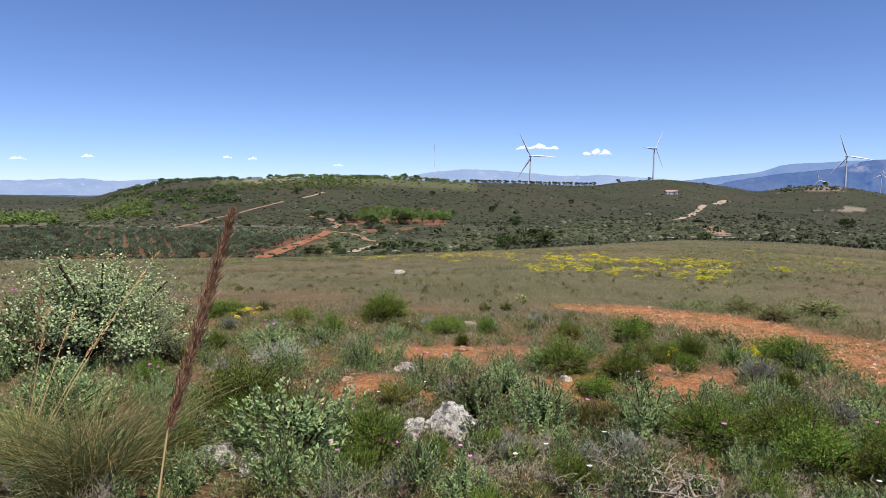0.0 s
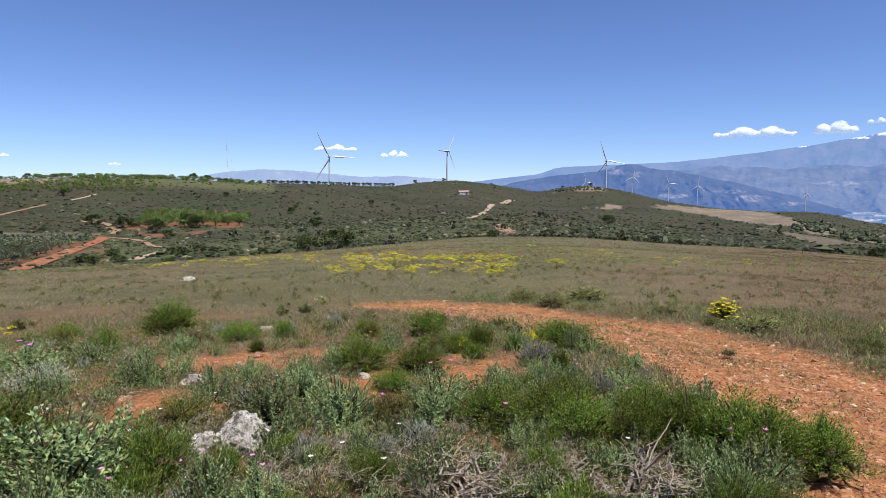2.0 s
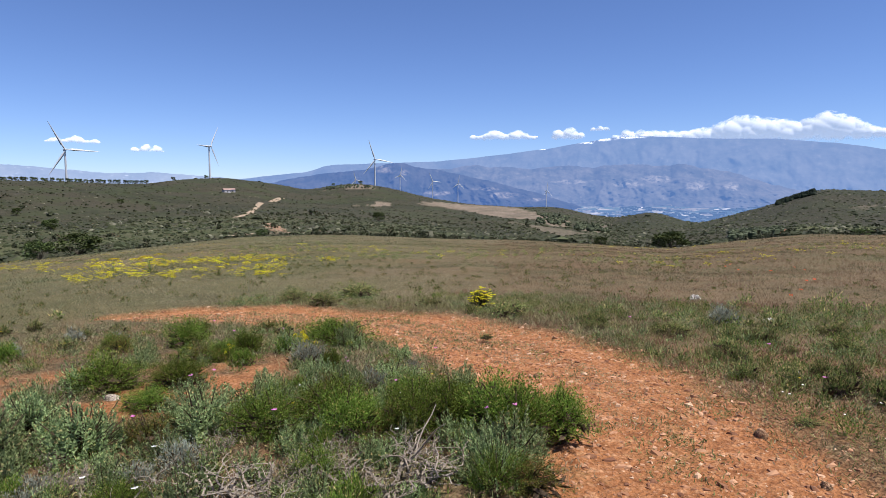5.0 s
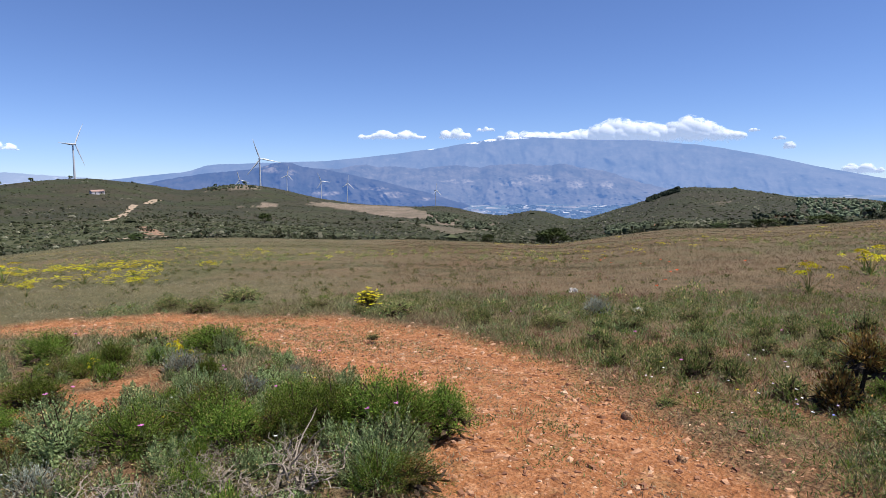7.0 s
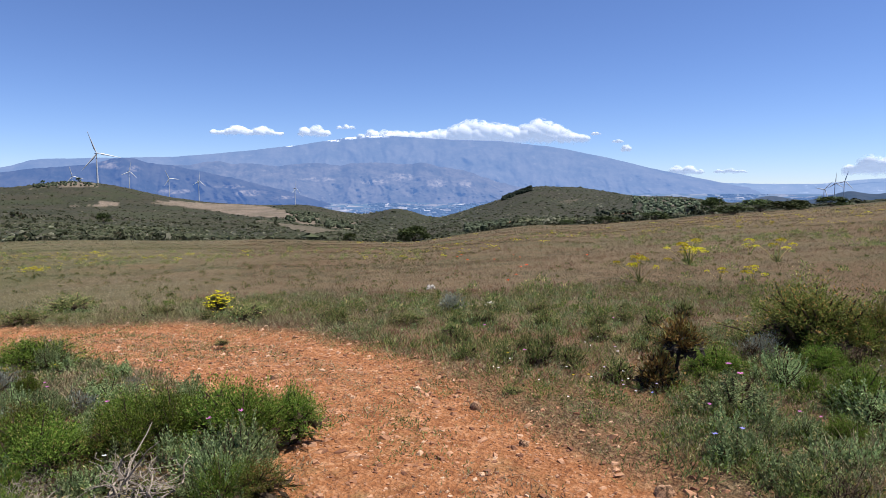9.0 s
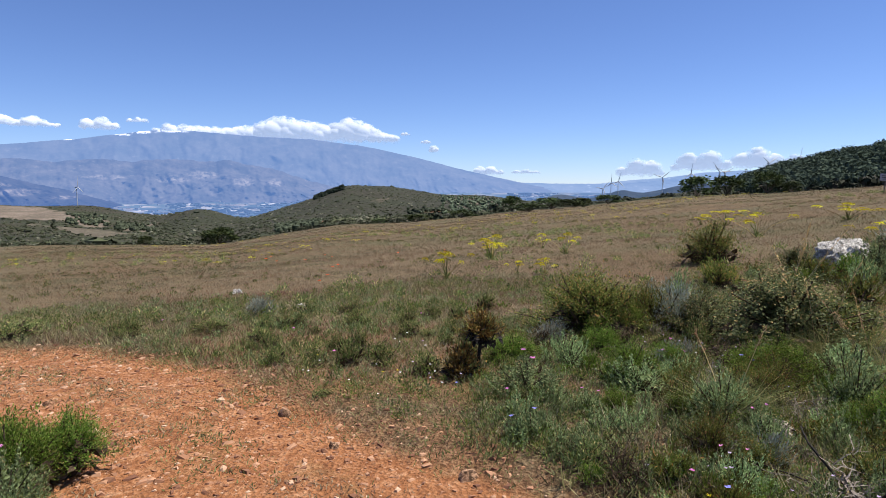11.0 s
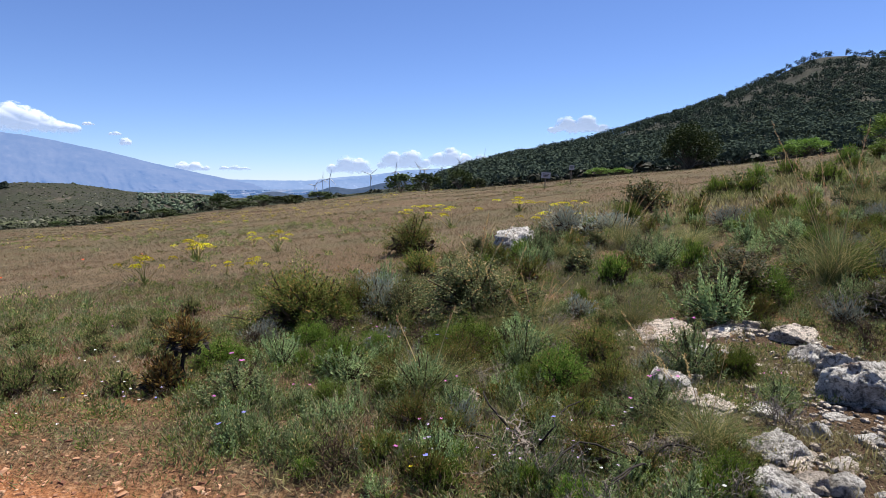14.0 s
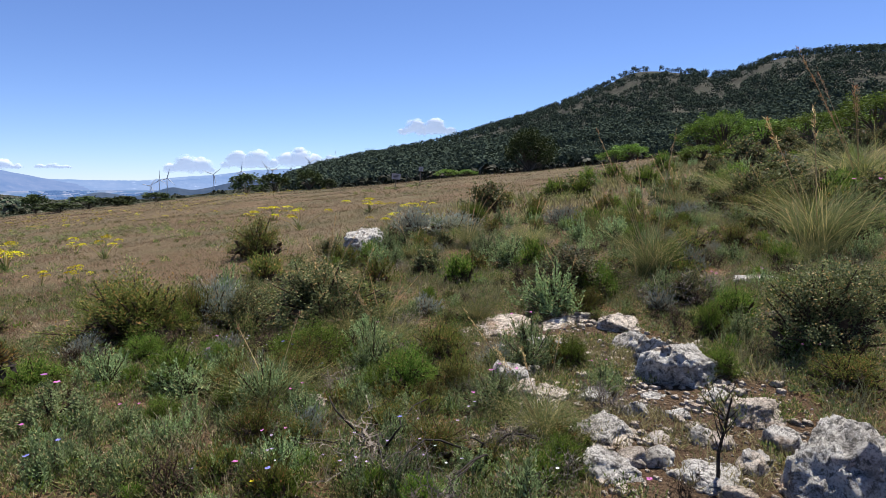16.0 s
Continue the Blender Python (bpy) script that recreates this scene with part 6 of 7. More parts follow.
x, y = free_places(12000, (-37, 140), (9, 60), G, lambda x, y: in_meadow(x, y) & (fbm(x, y, 8, 4, 62) + G.normal(size=len(x)) * 0.2 > 0.08))
stuff("straw_grass", tufts(x, y, 9, G.uniform(0.05, 0.16, len(x)), 0.009, G, 0.7, 0.22), STRAWGRASS, "pale straw-coloured patches of meadow grass")
x, y = free_places(9000, (42, 140), (10, 60), G, lambda x, y: in_meadow(x, y) & (fbm(x, y, 12, 3, 61) > 0))
stuff("red_grass", tufts(x, y, 9, G.uniform(0.06, 0.15, len(x)), 0.008, G, 0.6, 0.2), REDGRASS, "reddish brown seeding meadow grass")
x, y = free_places(4200, (15, 86), (6.6, 13), G, lambda x, y: (track_distance(x, y) < 2.1) & (np.hypot(x - 2.6, y - 4) > 2.9) & (fbm(x, y, 1.4, 3, 52) > -0.15), 0.95)
stuff("verge_grass", tufts(x, y, 12, G.uniform(0.04, 0.14, len(x)), 0.008, G, 0.7, 0.07), BANKHERB, "green and straw-coloured grass along the track's edge")
x, y = free_places(9000, (-30, 96), (2.6, 12), G, lambda x, y: (track_distance(x, y) < 1.15) & ((fbm(x, y, 1.2, 3, 66) > 0.2) | ((track_distance(x, y) < 0.3) & (fbm(x, y, 0.8, 3, 67) > -0.05))), -1)
stuff("track_weeds", tufts(x, y, 14, 0.045, 0.008, G, 1.0, 0.06), BANKHERB, "tiny weeds growing on the track")


x, y = free_places(9000, (-30, 96), (2.6, 12), G, lambda x, y: (np.abs(track_distance(x, y) - 0.22) < 0.24) & (fbm(x, y, 1.1, 3, 68) > -0.12) | (np.abs(track_distance(x, y) - 0.9) < 0.22) & (fbm(x, y, 0.9, 3, 69) > -0.05), -1)
stuff("track_straw", tufts(x, y, 12, 0.045, 0.007, G, 1.2, 0.07), STRAWGRASS, "thin straw-coloured grass on the crown of the track")


def clumps(x, y, leaves_each, size, leaf, width, rng):
    """Low leafy cushions, a dome of leaves each."""
    k = len(x)
    d = dome(k * leaves_each, rng, 0.1, 0.05)
    s = np.repeat(size, leaves_each)[:, None]
    base = np.stack([np.repeat(x, leaves_each), np.repeat(y, leaves_each), np.repeat(land(x, y), leaves_each)], -1)
    pile = Pile()
    pile.leaves(base + d * s * rng.uniform(0.35, 1.0, (k * leaves_each, 1)), d + rng.normal(size=d.shape) * 0.45 + [0, 0, 0.4], leaf, width, rng, face=unit(d + [0, 0, 0.5]))
    return pile


for name, mat, n_left, n_bank, leaf, width, label in (("grey_cushions", LEAF_GREY, 700, 1000, 0.026, 0.011, "low grey-green leafy cushions between shrubs"),
                                                      ("green_cushions", LEAF_VERGE, 700, 2000, 0.028, 0.008, "low green leafy cushions between shrubs"), ("needle_cushions", LEAF_GREEN, 420, 1000, 0.026, 0.006, "low bright green needle cushions between shrubs"),
                                                      ("dry_cushions", LEAF_BROWN, 900, 1500, 0.04, 0.004, "low dry brown twiggy cushions between shrubs")):
    x, y = free_places(n_left, (-37, 58), (2.8, 9.5), G, in_scrub, 0.85)
    a = np.where(G.uniform(size=n_bank) < 0.9, G.uniform(84, 154, n_bank), G.uniform(62, 86, n_bank))
    x2, y2 = polar(a, G.uniform(2.8, 15 if "green" in name else 11, n_bank))
    ok = in_scrub(x2, y2) & (track_distance(x2, y2) > 1.0)
    x2, y2 = x2[ok], y2[ok]
    x, y = np.concatenate([x, x2]), np.concatenate([y, y2])
    stuff(name, clumps(x, y, 52, G.uniform(0.04, 0.15, len(x)), leaf, width, G), mat, label)


for mat, count, low, seed, label in ((LEAF_VERGE, 1500, 0.02, 58, "low green leafy cushions beside the track"), (LEAF_GREY, 700, 0.0, 59, "low grey-green leafy cushions beside the track"), (LEAF_GREEN, 500, 0.1, 60, "low bright green cushions beside the track")):
    x, y = free_places(count, (20, 92), (5.0, 12.5), G, lambda x, y: (track_distance(x, y) > 1.1) & (np.hypot(x - 2.2, y - 4.5) > 3.2) & (fbm(x, y, 1.5, 3, seed) > low), 0.95)
    stuff("verge_cushions", clumps(x, y, 50, G.uniform(0.05, 0.17, len(x)), 0.034, 0.011, G), mat, label)
for mat, name, n_bank, size, label in ((LEAF_VERGE, "herb_mat", 9000, 0.028, "dense mat of small green herbs on the bank"), (LEAF_GREY, "herb_mat", 4000, 0.026, "small grey-green herbs on the bank"), (LEAF_BROWN, "litter_twigs", 4500, 0.045, "dry brown stalks and litter on the bank")):
    x, y = free_places(n_bank, (82, 154), (2.7, 10), G, lambda x, y: in_scrub(x, y) & (fbm(x, y, 0.7, 3, 49) > -0.25), 0.86)
    stuff(name, clumps(x, y, 13, G.uniform(0.02, 0.09, len(x)), size, 0.003 if mat is LEAF_BROWN else size * 0.32, G), mat, label)
x, y = free_places(3600, (-37, 140), (9, 45), G, lambda x, y: in_meadow(x, y) & (fbm(x, y, 5, 3, 45) > -0.1), 1.0)
stuff("meadow_herbs", clumps(x, y, 36, G.uniform(0.04, 0.15, len(x)), 0.04, 0.016, G), LEAF_VERGE, "dark green herb clumps scattered over the meadow")


x, y = free_places(1500, (-37, 128), (9, 42), G, lambda x, y: in_meadow(x, y) & (fbm(x, y * 1.5, 9, 3, 57) > 0.08), 1.0)
stuff("meadow_weeds", clumps(x, y, 60, G.uniform(0.1, 0.26, len(x)), 0.06, 0.018, G), LEAF_VERGE, "broad green weed clumps scattered over the meadow")


def pebbles():
    """Loose limestone pebbles between the rocks."""
    pile, g = Pile(), rng_of(19)
    a, d = g.uniform(0, 6.28, 2400), np.sqrt(g.uniform(0, 1, 2400))
    wide = np.where(np.arange(2400) % 3 == 0, 1.0, 0.0)
    for x, y, s in zip(3.2 + wide * 1.5 + 1.5 * d * np.cos(a), -3.65 - wide * 0.5 + (1.4 - 0.4 * wide) * d * np.sin(a), np.clip(g.lognormal(-4.3, 0.6, 2400), 0.006, 0.06)):
        pile.lump(np.array([x, y, on_land(x, y) + s * 0.2]), (s, s * g.uniform(0.6, 1), s * 0.6), g, 3, 0.2)
    stuff("pebbles", pile, ROCK_WARM, "pale limestone pebbles on bare earth", True)


pebbles()
x, y = free_places(3600, (112, 152), (3.0, 7), G, lambda x, y: (zones(x, y)["scree"] > 0.4) & (fbm(x, y, 0.6, 3, 47) > 0.0))
stuff("rock_herbs", clumps(x, y, 22, G.uniform(0.03, 0.09, len(x)), 0.028, 0.009, G), LEAF_VERGE, "low green herbs growing between rocks")
x, y = free_places(2200, (108, 152), (3.2, 7), G, lambda x, y: (zones(x, y)["scree"] > 0.4) & (fbm(x, y, 0.5, 3, 43) > 0.05))
stuff("thin_herbs", tufts(x, y, 14, G.uniform(0.04, 0.13, len(x)), 0.006, G, 0.7, 0.05), BANKHERB, "thin green herbs between rocks")


def little_flowers(name, mat, count, az, rr, size, height, seed, label, keep=in_scrub):
    g = rng_of(seed)
    x, y = free_places(count, az, rr, g, keep)
    k = len(x)
    z = land(x, y) + g.uniform(0.6, 1.1, k) * height
    pile = Pile()
    for j in range(5):
        a = j * 1.2566 + g.uniform(0, 0.4, k)
        pile.leaves(np.stack([x, y, z], -1), np.stack([np.cos(a), np.sin(a), np.full(k, 0.25)], -1), size, size * 0.9, g, 3)
    stuff(name, pile, mat, label)


bank = lambda x, y: in_scrub(x, y) & (fbm(x, y, 1.5, 3, 70) > 0.05)
little_flowers("white_flowers", WHITE, 260, (68, 150), (3.6, 8), 0.013, 0.16, 81, "tiny white daisies among the herbs", bank)
little_flowers("lilac_flowers", LILAC, 320, (78, 125), (3.6, 7), 0.012, 0.18, 82, "tiny pale lilac flowers among the herbs", bank)
little_flowers("white_flowers", WHITE, 22, (-36, 45), (3.2, 5.5), 0.016, 0.2, 83, "small white flowers among the herbs")
little_flowers("yellow_flowers", YELLOW, 240, (-36, 150), (3.3, 11), 0.014, 0.16, 84, "tiny yellow flowers among the herbs", bank)
little_flowers("blue_flowers", BLUE, 11, (80, 135), (3.2, 6), 0.018, 0.24, 85, "single pale blue flax flowers")
little_flowers("red_poppies", RED, 14, (60, 84), (11, 20), 0.045, 0.3, 86, "scattered red poppies in the meadow", in_meadow)
little_flowers("yellow_flowers", YELLOW, 3600, (-20, 34), (22, 66), 0.04, 0.16, 87, "drifts of yellow flowers over the meadow", lambda x, y: in_meadow(x, y) & (fbm(x, y, 14, 3, 40) > 0.12))
little_flowers("yellow_flowers", YELLOW, 4200, (24, 128), (18, 80), 0.05, 0.16, 88, "drifts of yellow flowers over the meadow", lambda x, y: in_meadow(x, y) & (fbm(x, y, 14, 3, 40) > 0.16))
little_flowers("pink_flowers", PINK, 40, (-36, 150), (3.5, 8), 0.02, 0.3, 89, "single pink rockrose flowers")


# ---- trees near and far ----
F = rng_of(21)


def at_bearing(az, r):
    x, y = polar(az, r)
    return float(x), float(y)


oak_tree = [make_tree("oak_tree", "dark dense evergreen oak standing alone in the meadow", LEAF_TREE, rng_of(900 + i), 70, 150, 0.042, 0.028, 0.07, 0.52, squash=0.6, clump=0.15) for i in range(3)]
almond = [make_tree("almond_tree", "bright green almond tree with open spreading crown", LEAF_ALMOND, rng_of(920 + i), 46, 70, 0.05, 0.022, 0.2, 0.6, squash=0.66, clump=0.13, limbs=12) for i in range(3)]
almond_far = [make_tree("almond_tree", "small green almond tree in an orchard row", LEAF_ORCHARD, rng_of(930 + i), 16, 44, 0.11, 0.075, 0.2, 0.55, limbs=4, clump=0.2) for i in range(2)]
olive = [make_tree("olive_tree", "round grey-green olive tree in a planted row", LEAF_OLIVE, rng_of(940 + i), 14, 40, 0.13, 0.09, 0.16, 0.5, limbs=3, clump=0.22, squash=0.6) for i in range(3)]
bush_far = [make_tree("evergreen_bush", "dark rounded evergreen bush on the hillside", LEAF_TREE, rng_of(950 + i), 24, 60, 0.1, 0.07, 0.08, 0.6, limbs=3, clump=0.2, squash=0.75, category="bush") for i in range(3)]


def plant(protos, az, r, height, width=None, group="", i=0):
    x, y = at_bearing(az, r)
    ob = put(protos[i % len(protos)], stand(x, y, width or height, F.uniform(0, 6.28), 0.03 * height, height))
    if group:
        ob["group"] = group
    return ob


plant(oak_tree, 125.0, 58, 3.7, 4.4, i=0)
for i, (az, r, h, w) in enumerate([(100.3, 70, 1.9, 3.0), (102.4, 71, 1.8, 2.8), (105.4, 66, 1.9, 2.3), (107.2, 64, 0.9, 1.4), (91, 82, 0.9, 1.3)]):
    plant(bush_far, az, r, h, w, "meadow bushes", i)
for i, (az, r, h, w) in enumerate([(8.4, 71, 2.0, 3.2), (5.9, 71, 1.5, 2.4), (58.8, 86, 2.0, 3.6), (57.9, 86, 1.5, 2.0), (58.6, 150, 3.6, 4.2), (52.9, 84, 1.0, 1.5), (22.6, 90, 0.8, 1.5),
                                   (84.5, 88, 2.0, 2.4), (80, 84, 1.0, 3.2), (76, 82, 0.9, 2.8), (72.5, 84, 0.6, 1.6), (88, 84, 1.3, 4.2), (90, 80, 1.1, 3.8), (93, 82, 1.0, 3.0), (86, 78, 0.9, 3.4)]):
    plant(bush_far, az, r, h, w, "evergreen bushes", i)
for i, (az, r, h, w) in enumerate([(139.3, 47, 2.0, 3.2), (141.0, 46, 2.7, 3.4), (144.0, 46, 2.0, 3.6), (147.2, 45, 2.1, 3.8), (151.4, 40, 2.4, 3.6), (142.4, 54, 2.3, 3.8), (149.5, 50, 2.2, 4.0), (145.8, 54, 2.3, 4.2)]):
    plant(almond, az, r, h, w, "almond trees on the bank", i)
for i, (az, r, h, w) in enumerate([(132.3, 44, 0.95, 2.0), (133.6, 44, 1.2, 2.4), (117.8, 57, 0.8, 2.2), (119.6, 57, 0.6, 1.8), (139.5, 31, 0.8, 1.8), (143.0, 28, 0.8, 2.0)]):
    plant(almond, az, r, h, w, "bright green bushes", i)

# Olive grove in rows over the valley floor.
count = 0
grove = []
for row in range(32):
    for col in range(54):
        x, y = -235 + col * 5.6 + F.normal() * 0.4 + row * 1.7, 150 + row * 7.6 + F.normal() * 0.5
        az, r = math.degrees(math.atan2(x, y)), math.hypot(x, y)
        edge = np.interp(r, [235, 280, 345, 380], [-18, -14.6, -11.4, -10.6])
        if 236 < r < 366 and -37 < az < edge:
            if count < 290:
                ob = put(olive[count % 3], stand(x, y, F.uniform(3.2, 4.3), F.uniform(0, 6.28), 0.25, F.uniform(2.4, 3.1)))
                ob["group"] = "olive grove"
            else:
                grove.append((x, y))
            count += 1
# Almond orchard by the red field, rows along the skyline, and the orchard on the hilltop.
count = 0
for row in range(6):
    for col in range(9):
        az, r = -7.6 + col * 0.95 + F.normal() * 0.12 + row * 0.15, 415 + row * 15 + F.normal() * 2
        plant(almond_far, az, r, F.uniform(4.4, 6.2), F.uniform(5.4, 7.2), "almond orchard", row)
for i in range(34):
    plant(bush_far, 2.6 + i * 0.33 + F.normal() * 0.05, 885 + i * 2, F.uniform(4.0, 5.0), F.uniform(4.4, 5.4), "skyline tree row", i)
for i in range(120):
    plant(almond_far, F.uniform(-15, 2), F.uniform(770, 850), F.uniform(3.4, 4.6), F.uniform(4.5, 6.5), "hilltop orchard", i)
for i in range(14):
    plant(almond_far, F.uniform(-26, -21), F.uniform(420, 600), F.uniform(3.2, 4.4), F.uniform(4.5, 6.5), "valley orchard", i)
for i, (az, r, h) in enumerate([(-4.0, 405, 7.5), (-3.4, 400, 6.0), (-9.0, 415, 6.0), (-8.2, 418, 4.5), (4.5, 520, 4.5), (-13, 620, 5), (-20, 560, 4.5), (6.6, 380, 3.4), (11.5, 620, 4), (-1, 640, 4), (-24, 820, 6), (-22.8, 840, 5.5), (-19.5, 845, 5), (-15.3, 848, 5),
                                (-3.5, 835, 7), (-2.4, 838, 6), (31.2, 1290, 6), (28.8, 1295, 5), (18.1, 1140, 5), (15.5, 1080, 5), (2.0, 210, 2.2), (1.2, 208, 1.8), (-0.5, 215, 2.0), (-4, 220, 1.8), (-5.5, 222, 2.6)]):
    plant(bush_far, az, r, h, h * 1.25, "hillside oaks", i)
for i, (az, r, h, w) in enumerate([(-11, 435, 6, 7), (-6.6, 372, 7, 8), (-5.7, 340, 4, 5.5), (6.6, 398, 5, 7), (5.5, 240, 3.4, 4.4), (-4.4, 246, 2.4, 4.6), (-3.2, 250, 2.8, 4), (-9.4, 246, 2, 5), (-12, 250, 2, 6), (-11, 246, 2.4, 5), (-9.7, 268, 2.6, 3.6), (-5.4, 262, 2.2, 4), (-2, 248, 1.8, 4), (32.8, 501, 6.5, 9)]):
    plant(bush_far, az, r, h, w, "hillside oaks", i)
retire(oak_tree + almond + almond_far + olive + bush_far)


# ---- far woods and scrub ----
def blobs(x, y, size, height, rng, sides=6, rings=((0.6, 0.0), (1.0, 0.38), (0.82, 0.78), (0.03, 1.0))):
    """Ragged crowns: each a few rings of a shaken dome."""
    k = len(x)
    z = land(x, y)
    ang = np.arange(sides) * 2 * np.pi / sides
    pts = []
    for rad, hh in rings:
        rr = size[:, None] * rad * rng.uniform(0.65, 1.3, (k, sides)) * 0.5
        a = ang[None] + rng.uniform(0, 0.5, (k, sides))
        pts.append(np.stack([x[:, None] + rr * np.cos(a), y[:, None] + rr * np.sin(a), z[:, None] + height[:, None] * (hh * rng.uniform(0.8, 1.15, (k, sides)) + 0.04)], -1))
    v = np.stack(pts, 1)
    m = len(rings)
    idx = np.arange(m * sides).reshape(m, sides)
    nxt = np.roll(idx, -1, 1)
    f = np.stack([idx[:-1], nxt[:-1], nxt[1:], idx[1:]], -1).reshape(-1, 4)
    pile = Pile()
    pile.add(v, f[None] + (np.arange(k) * m * sides)[:, None, None])
    return pile


def crowns(x, y, size, height, rng, per, leaf):
    """Far trees and bushes: each a rounded heap of leafy clusters that face outward."""
    k = len(x)
    d = dome(k * per, rng, 0.0, -0.25)
    many = lambda v: np.repeat(v, per)[:, None]
    half = np.concatenate([many(size * 0.5), many(size * 0.5), many(height * 0.55)], 1)
    heart = np.stack([np.repeat(x, per), np.repeat(y, per), np.repeat(land(x, y) + height * 0.45, per)], -1)
    lump = 1 + 0.25 * np.sin(d[:, :1] * 5 + many(x)) * np.sin(d[:, 1:2] * 5 + many(y))
    at = heart + d * half * rng.uniform(0.62, 1.0, (k * per, 1)) * lump
    side = unit(np.cross(d, rng.normal(size=d.shape)))
    long = np.repeat(leaf * size, per)
    pile = Pile()
    pile.leaves(at - side * long[:, None] * 0.5, side + d * 0.15, long, long * 0.8, rng, face=d)
    return pile


def scatter_far(count, az, r, rng, keep=None):
    a, d = rng.uniform(*az, count), rng.uniform(r[0] ** 0.5, r[1] ** 0.5, count) ** 2
    x, y = polar(a, d)
    if keep is not None:
        ok = keep(x, y)
        x, y = x[ok], y[ok]
    return x, y


W = rng_of(33)
bald = lambda x, y: (fbm(x, y, 45, 4, 90) > -0.2) & ~((np.abs(np.degrees(np.arctan2(x, y)) - 134.6) < 3.4) & (np.hypot(x, y) > 790) & (fbm(x, y, 12, 2, 91) > -0.75))
x, y = scatter_far(8200, (103.5, 156), (150, 960), W, bald)
h = W.uniform(4.6, 8.4, len(x)) * np.interp(np.hypot(x, y), [150, 300], [0.6, 1])
stuff("pine_wood", crowns(x, y, h * W.uniform(0.8, 1.15, len(x)), h, W, 70, 0.18), LEAF_PINE, "dark pine wood covering the mountainside")
x, y = scatter_far(900, (66.5, 69.2), (880, 1000), W)
stuff("pine_wood", blobs(x[:160], y[:160], W.uniform(3, 5, len(x[:160])), W.uniform(2.5, 5, len(x[:160])), W), LEAF_PINE, "dark pines along the hill's shoulder")
open_hill = lambda x, y: (zones(x, y)["field"] < 0.3) & (zones(x, y)["red"] < 0.3) & (fbm(x, y, 40, 4, 95) > -0.15)
x, y = scatter_far(5000, (-38, 104), (95, 700), W, open_hill)
s = W.lognormal(-0.1, 0.5, len(x)) * np.interp(np.hypot(x, y), [90, 500], [0.6, 1.2])
stuff("hillside_scrub", crowns(x, y, s * 1.3, s * 0.8, W, 26, 0.34), LEAF_SCRUB, "dark green bushes dotted over the hills")
x, y = scatter_far(1300, (-38, 104), (95, 190), W, lambda x, y: np.hypot(x, y) > 1.15 * line_at(CREST, np.degrees(np.arctan2(x, y)), 1))
s = W.lognormal(-0.5, 0.4, len(x))
stuff("valley_scrub", crowns(x, y, s * 1.4, s * 0.6, W, 24, 0.32), LEAF_SCRUB_PALE, "green scrub at the foot of the meadow")
low_rings = ((0.95, 0.0), (0.8, 0.65), (0.2, 1.0))
for count, az, rr, size in ((9000, (-38, 56), (130, 480), -0.7), (6000, (-38, 56), (130, 480), 0.02), (12000, (-38, 56), (400, 1500), 0.2), (5000, (54, 104), (130, 520), -0.7), (3500, (54, 104), (130, 520), 0.02), (11000, (52, 104), (480, 1500), 0.15)):
    x, y = scatter_far(count, az, rr, W, lambda x, y: (zones(x, y)["field"] < 0.3) & (zones(x, y)["red"] < 0.3))
    s = W.lognormal(size, 0.4, len(x))
    stuff("hillside_scrub", blobs(x, y, s * 1.5, s * 0.5, W, sides=4, rings=low_rings), LEAF_SCRUB if size < 0 else LEAF_SCRUB_PALE, "low olive-green scrub covering the hills")
x, y = scatter_far(420, (-30, -18), (560, 840), W, lambda x, y: fbm(x, y, 60, 3, 97) > -0.05)
s = W.uniform(3, 6, len(x))
stuff("hillside_wood", crowns(x, y, s * 1.3, s * 0.8, W, 60, 0.22), LEAF_TREE, "dark oak thicket on the hillside")
x, y = scatter_far(700, (-20, -4.8), (650, 838), W, lambda x, y: fbm(x, y, 60, 3, 93) > -0.1)
s = W.uniform(2.2, 4.0, len(x))
stuff("hilltop_orchard", crowns(x, y, s * 1.2, s * 0.9, W, 50, 0.24), LEAF_ORCHARD, "dense green orchard over the hilltop")
for az0, az1, r0, r1, n in ((-29.5, -25, 470, 620, 110), (-35.5, -31.5, 420, 560, 90)):
    x, y = scatter_far(n, (az0, az1), (r0, r1), W)
    s = W.uniform(3.5, 5.5, len(x))
    stuff("valley_orchard", crowns(x, y, s * 1.2, s * 0.85, W, 50, 0.24), LEAF_ORCHARD, "green orchard in the side valley")
x, y = scatter_far(900, (103, 156), (75, 190), W, lambda x, y: fbm(x, y, 20, 3, 99) > -0.1)
s = W.uniform(0.8, 2.0, len(x))
stuff("slope_scrub", crowns(x, y, s * 1.3, s * 0.7, W, 36, 0.28), LEAF_SCRUB, "green scrub below the pine wood")


gx, gy = (np.array([p[k] for p in grove]) for k in (0, 1))
stuff("olive_plot", crowns(gx, gy, W.uniform(3.2, 4.2, len(gx)), W.uniform(2.2, 2.9, len(gx)), W, 36, 0.3), LEAF_OLIVE, "planted rows of grey-green olive trees")
for az0, az1, r0, r1, n in ((28.2, 32.4, 1100, 1215, 90), (47.2, 50, 620, 900, 90), (50.6, 53.4, 520, 720, 90), (63.3, 67.1, 345, 500, 110), (78, 83.5, 500, 1000, 260), (74.9, 78.2, 540, 620, 50)):
    x, y = scatter_far(n, (az0, az1), (r0, r1), W)
    stuff("olive_plot", blobs(x, y, W.uniform(3.4, 4.4, len(x)), W.uniform(2.6, 3.4, len(x)), W), LEAF_OLIVE, "far plot of small grey-green olive trees")


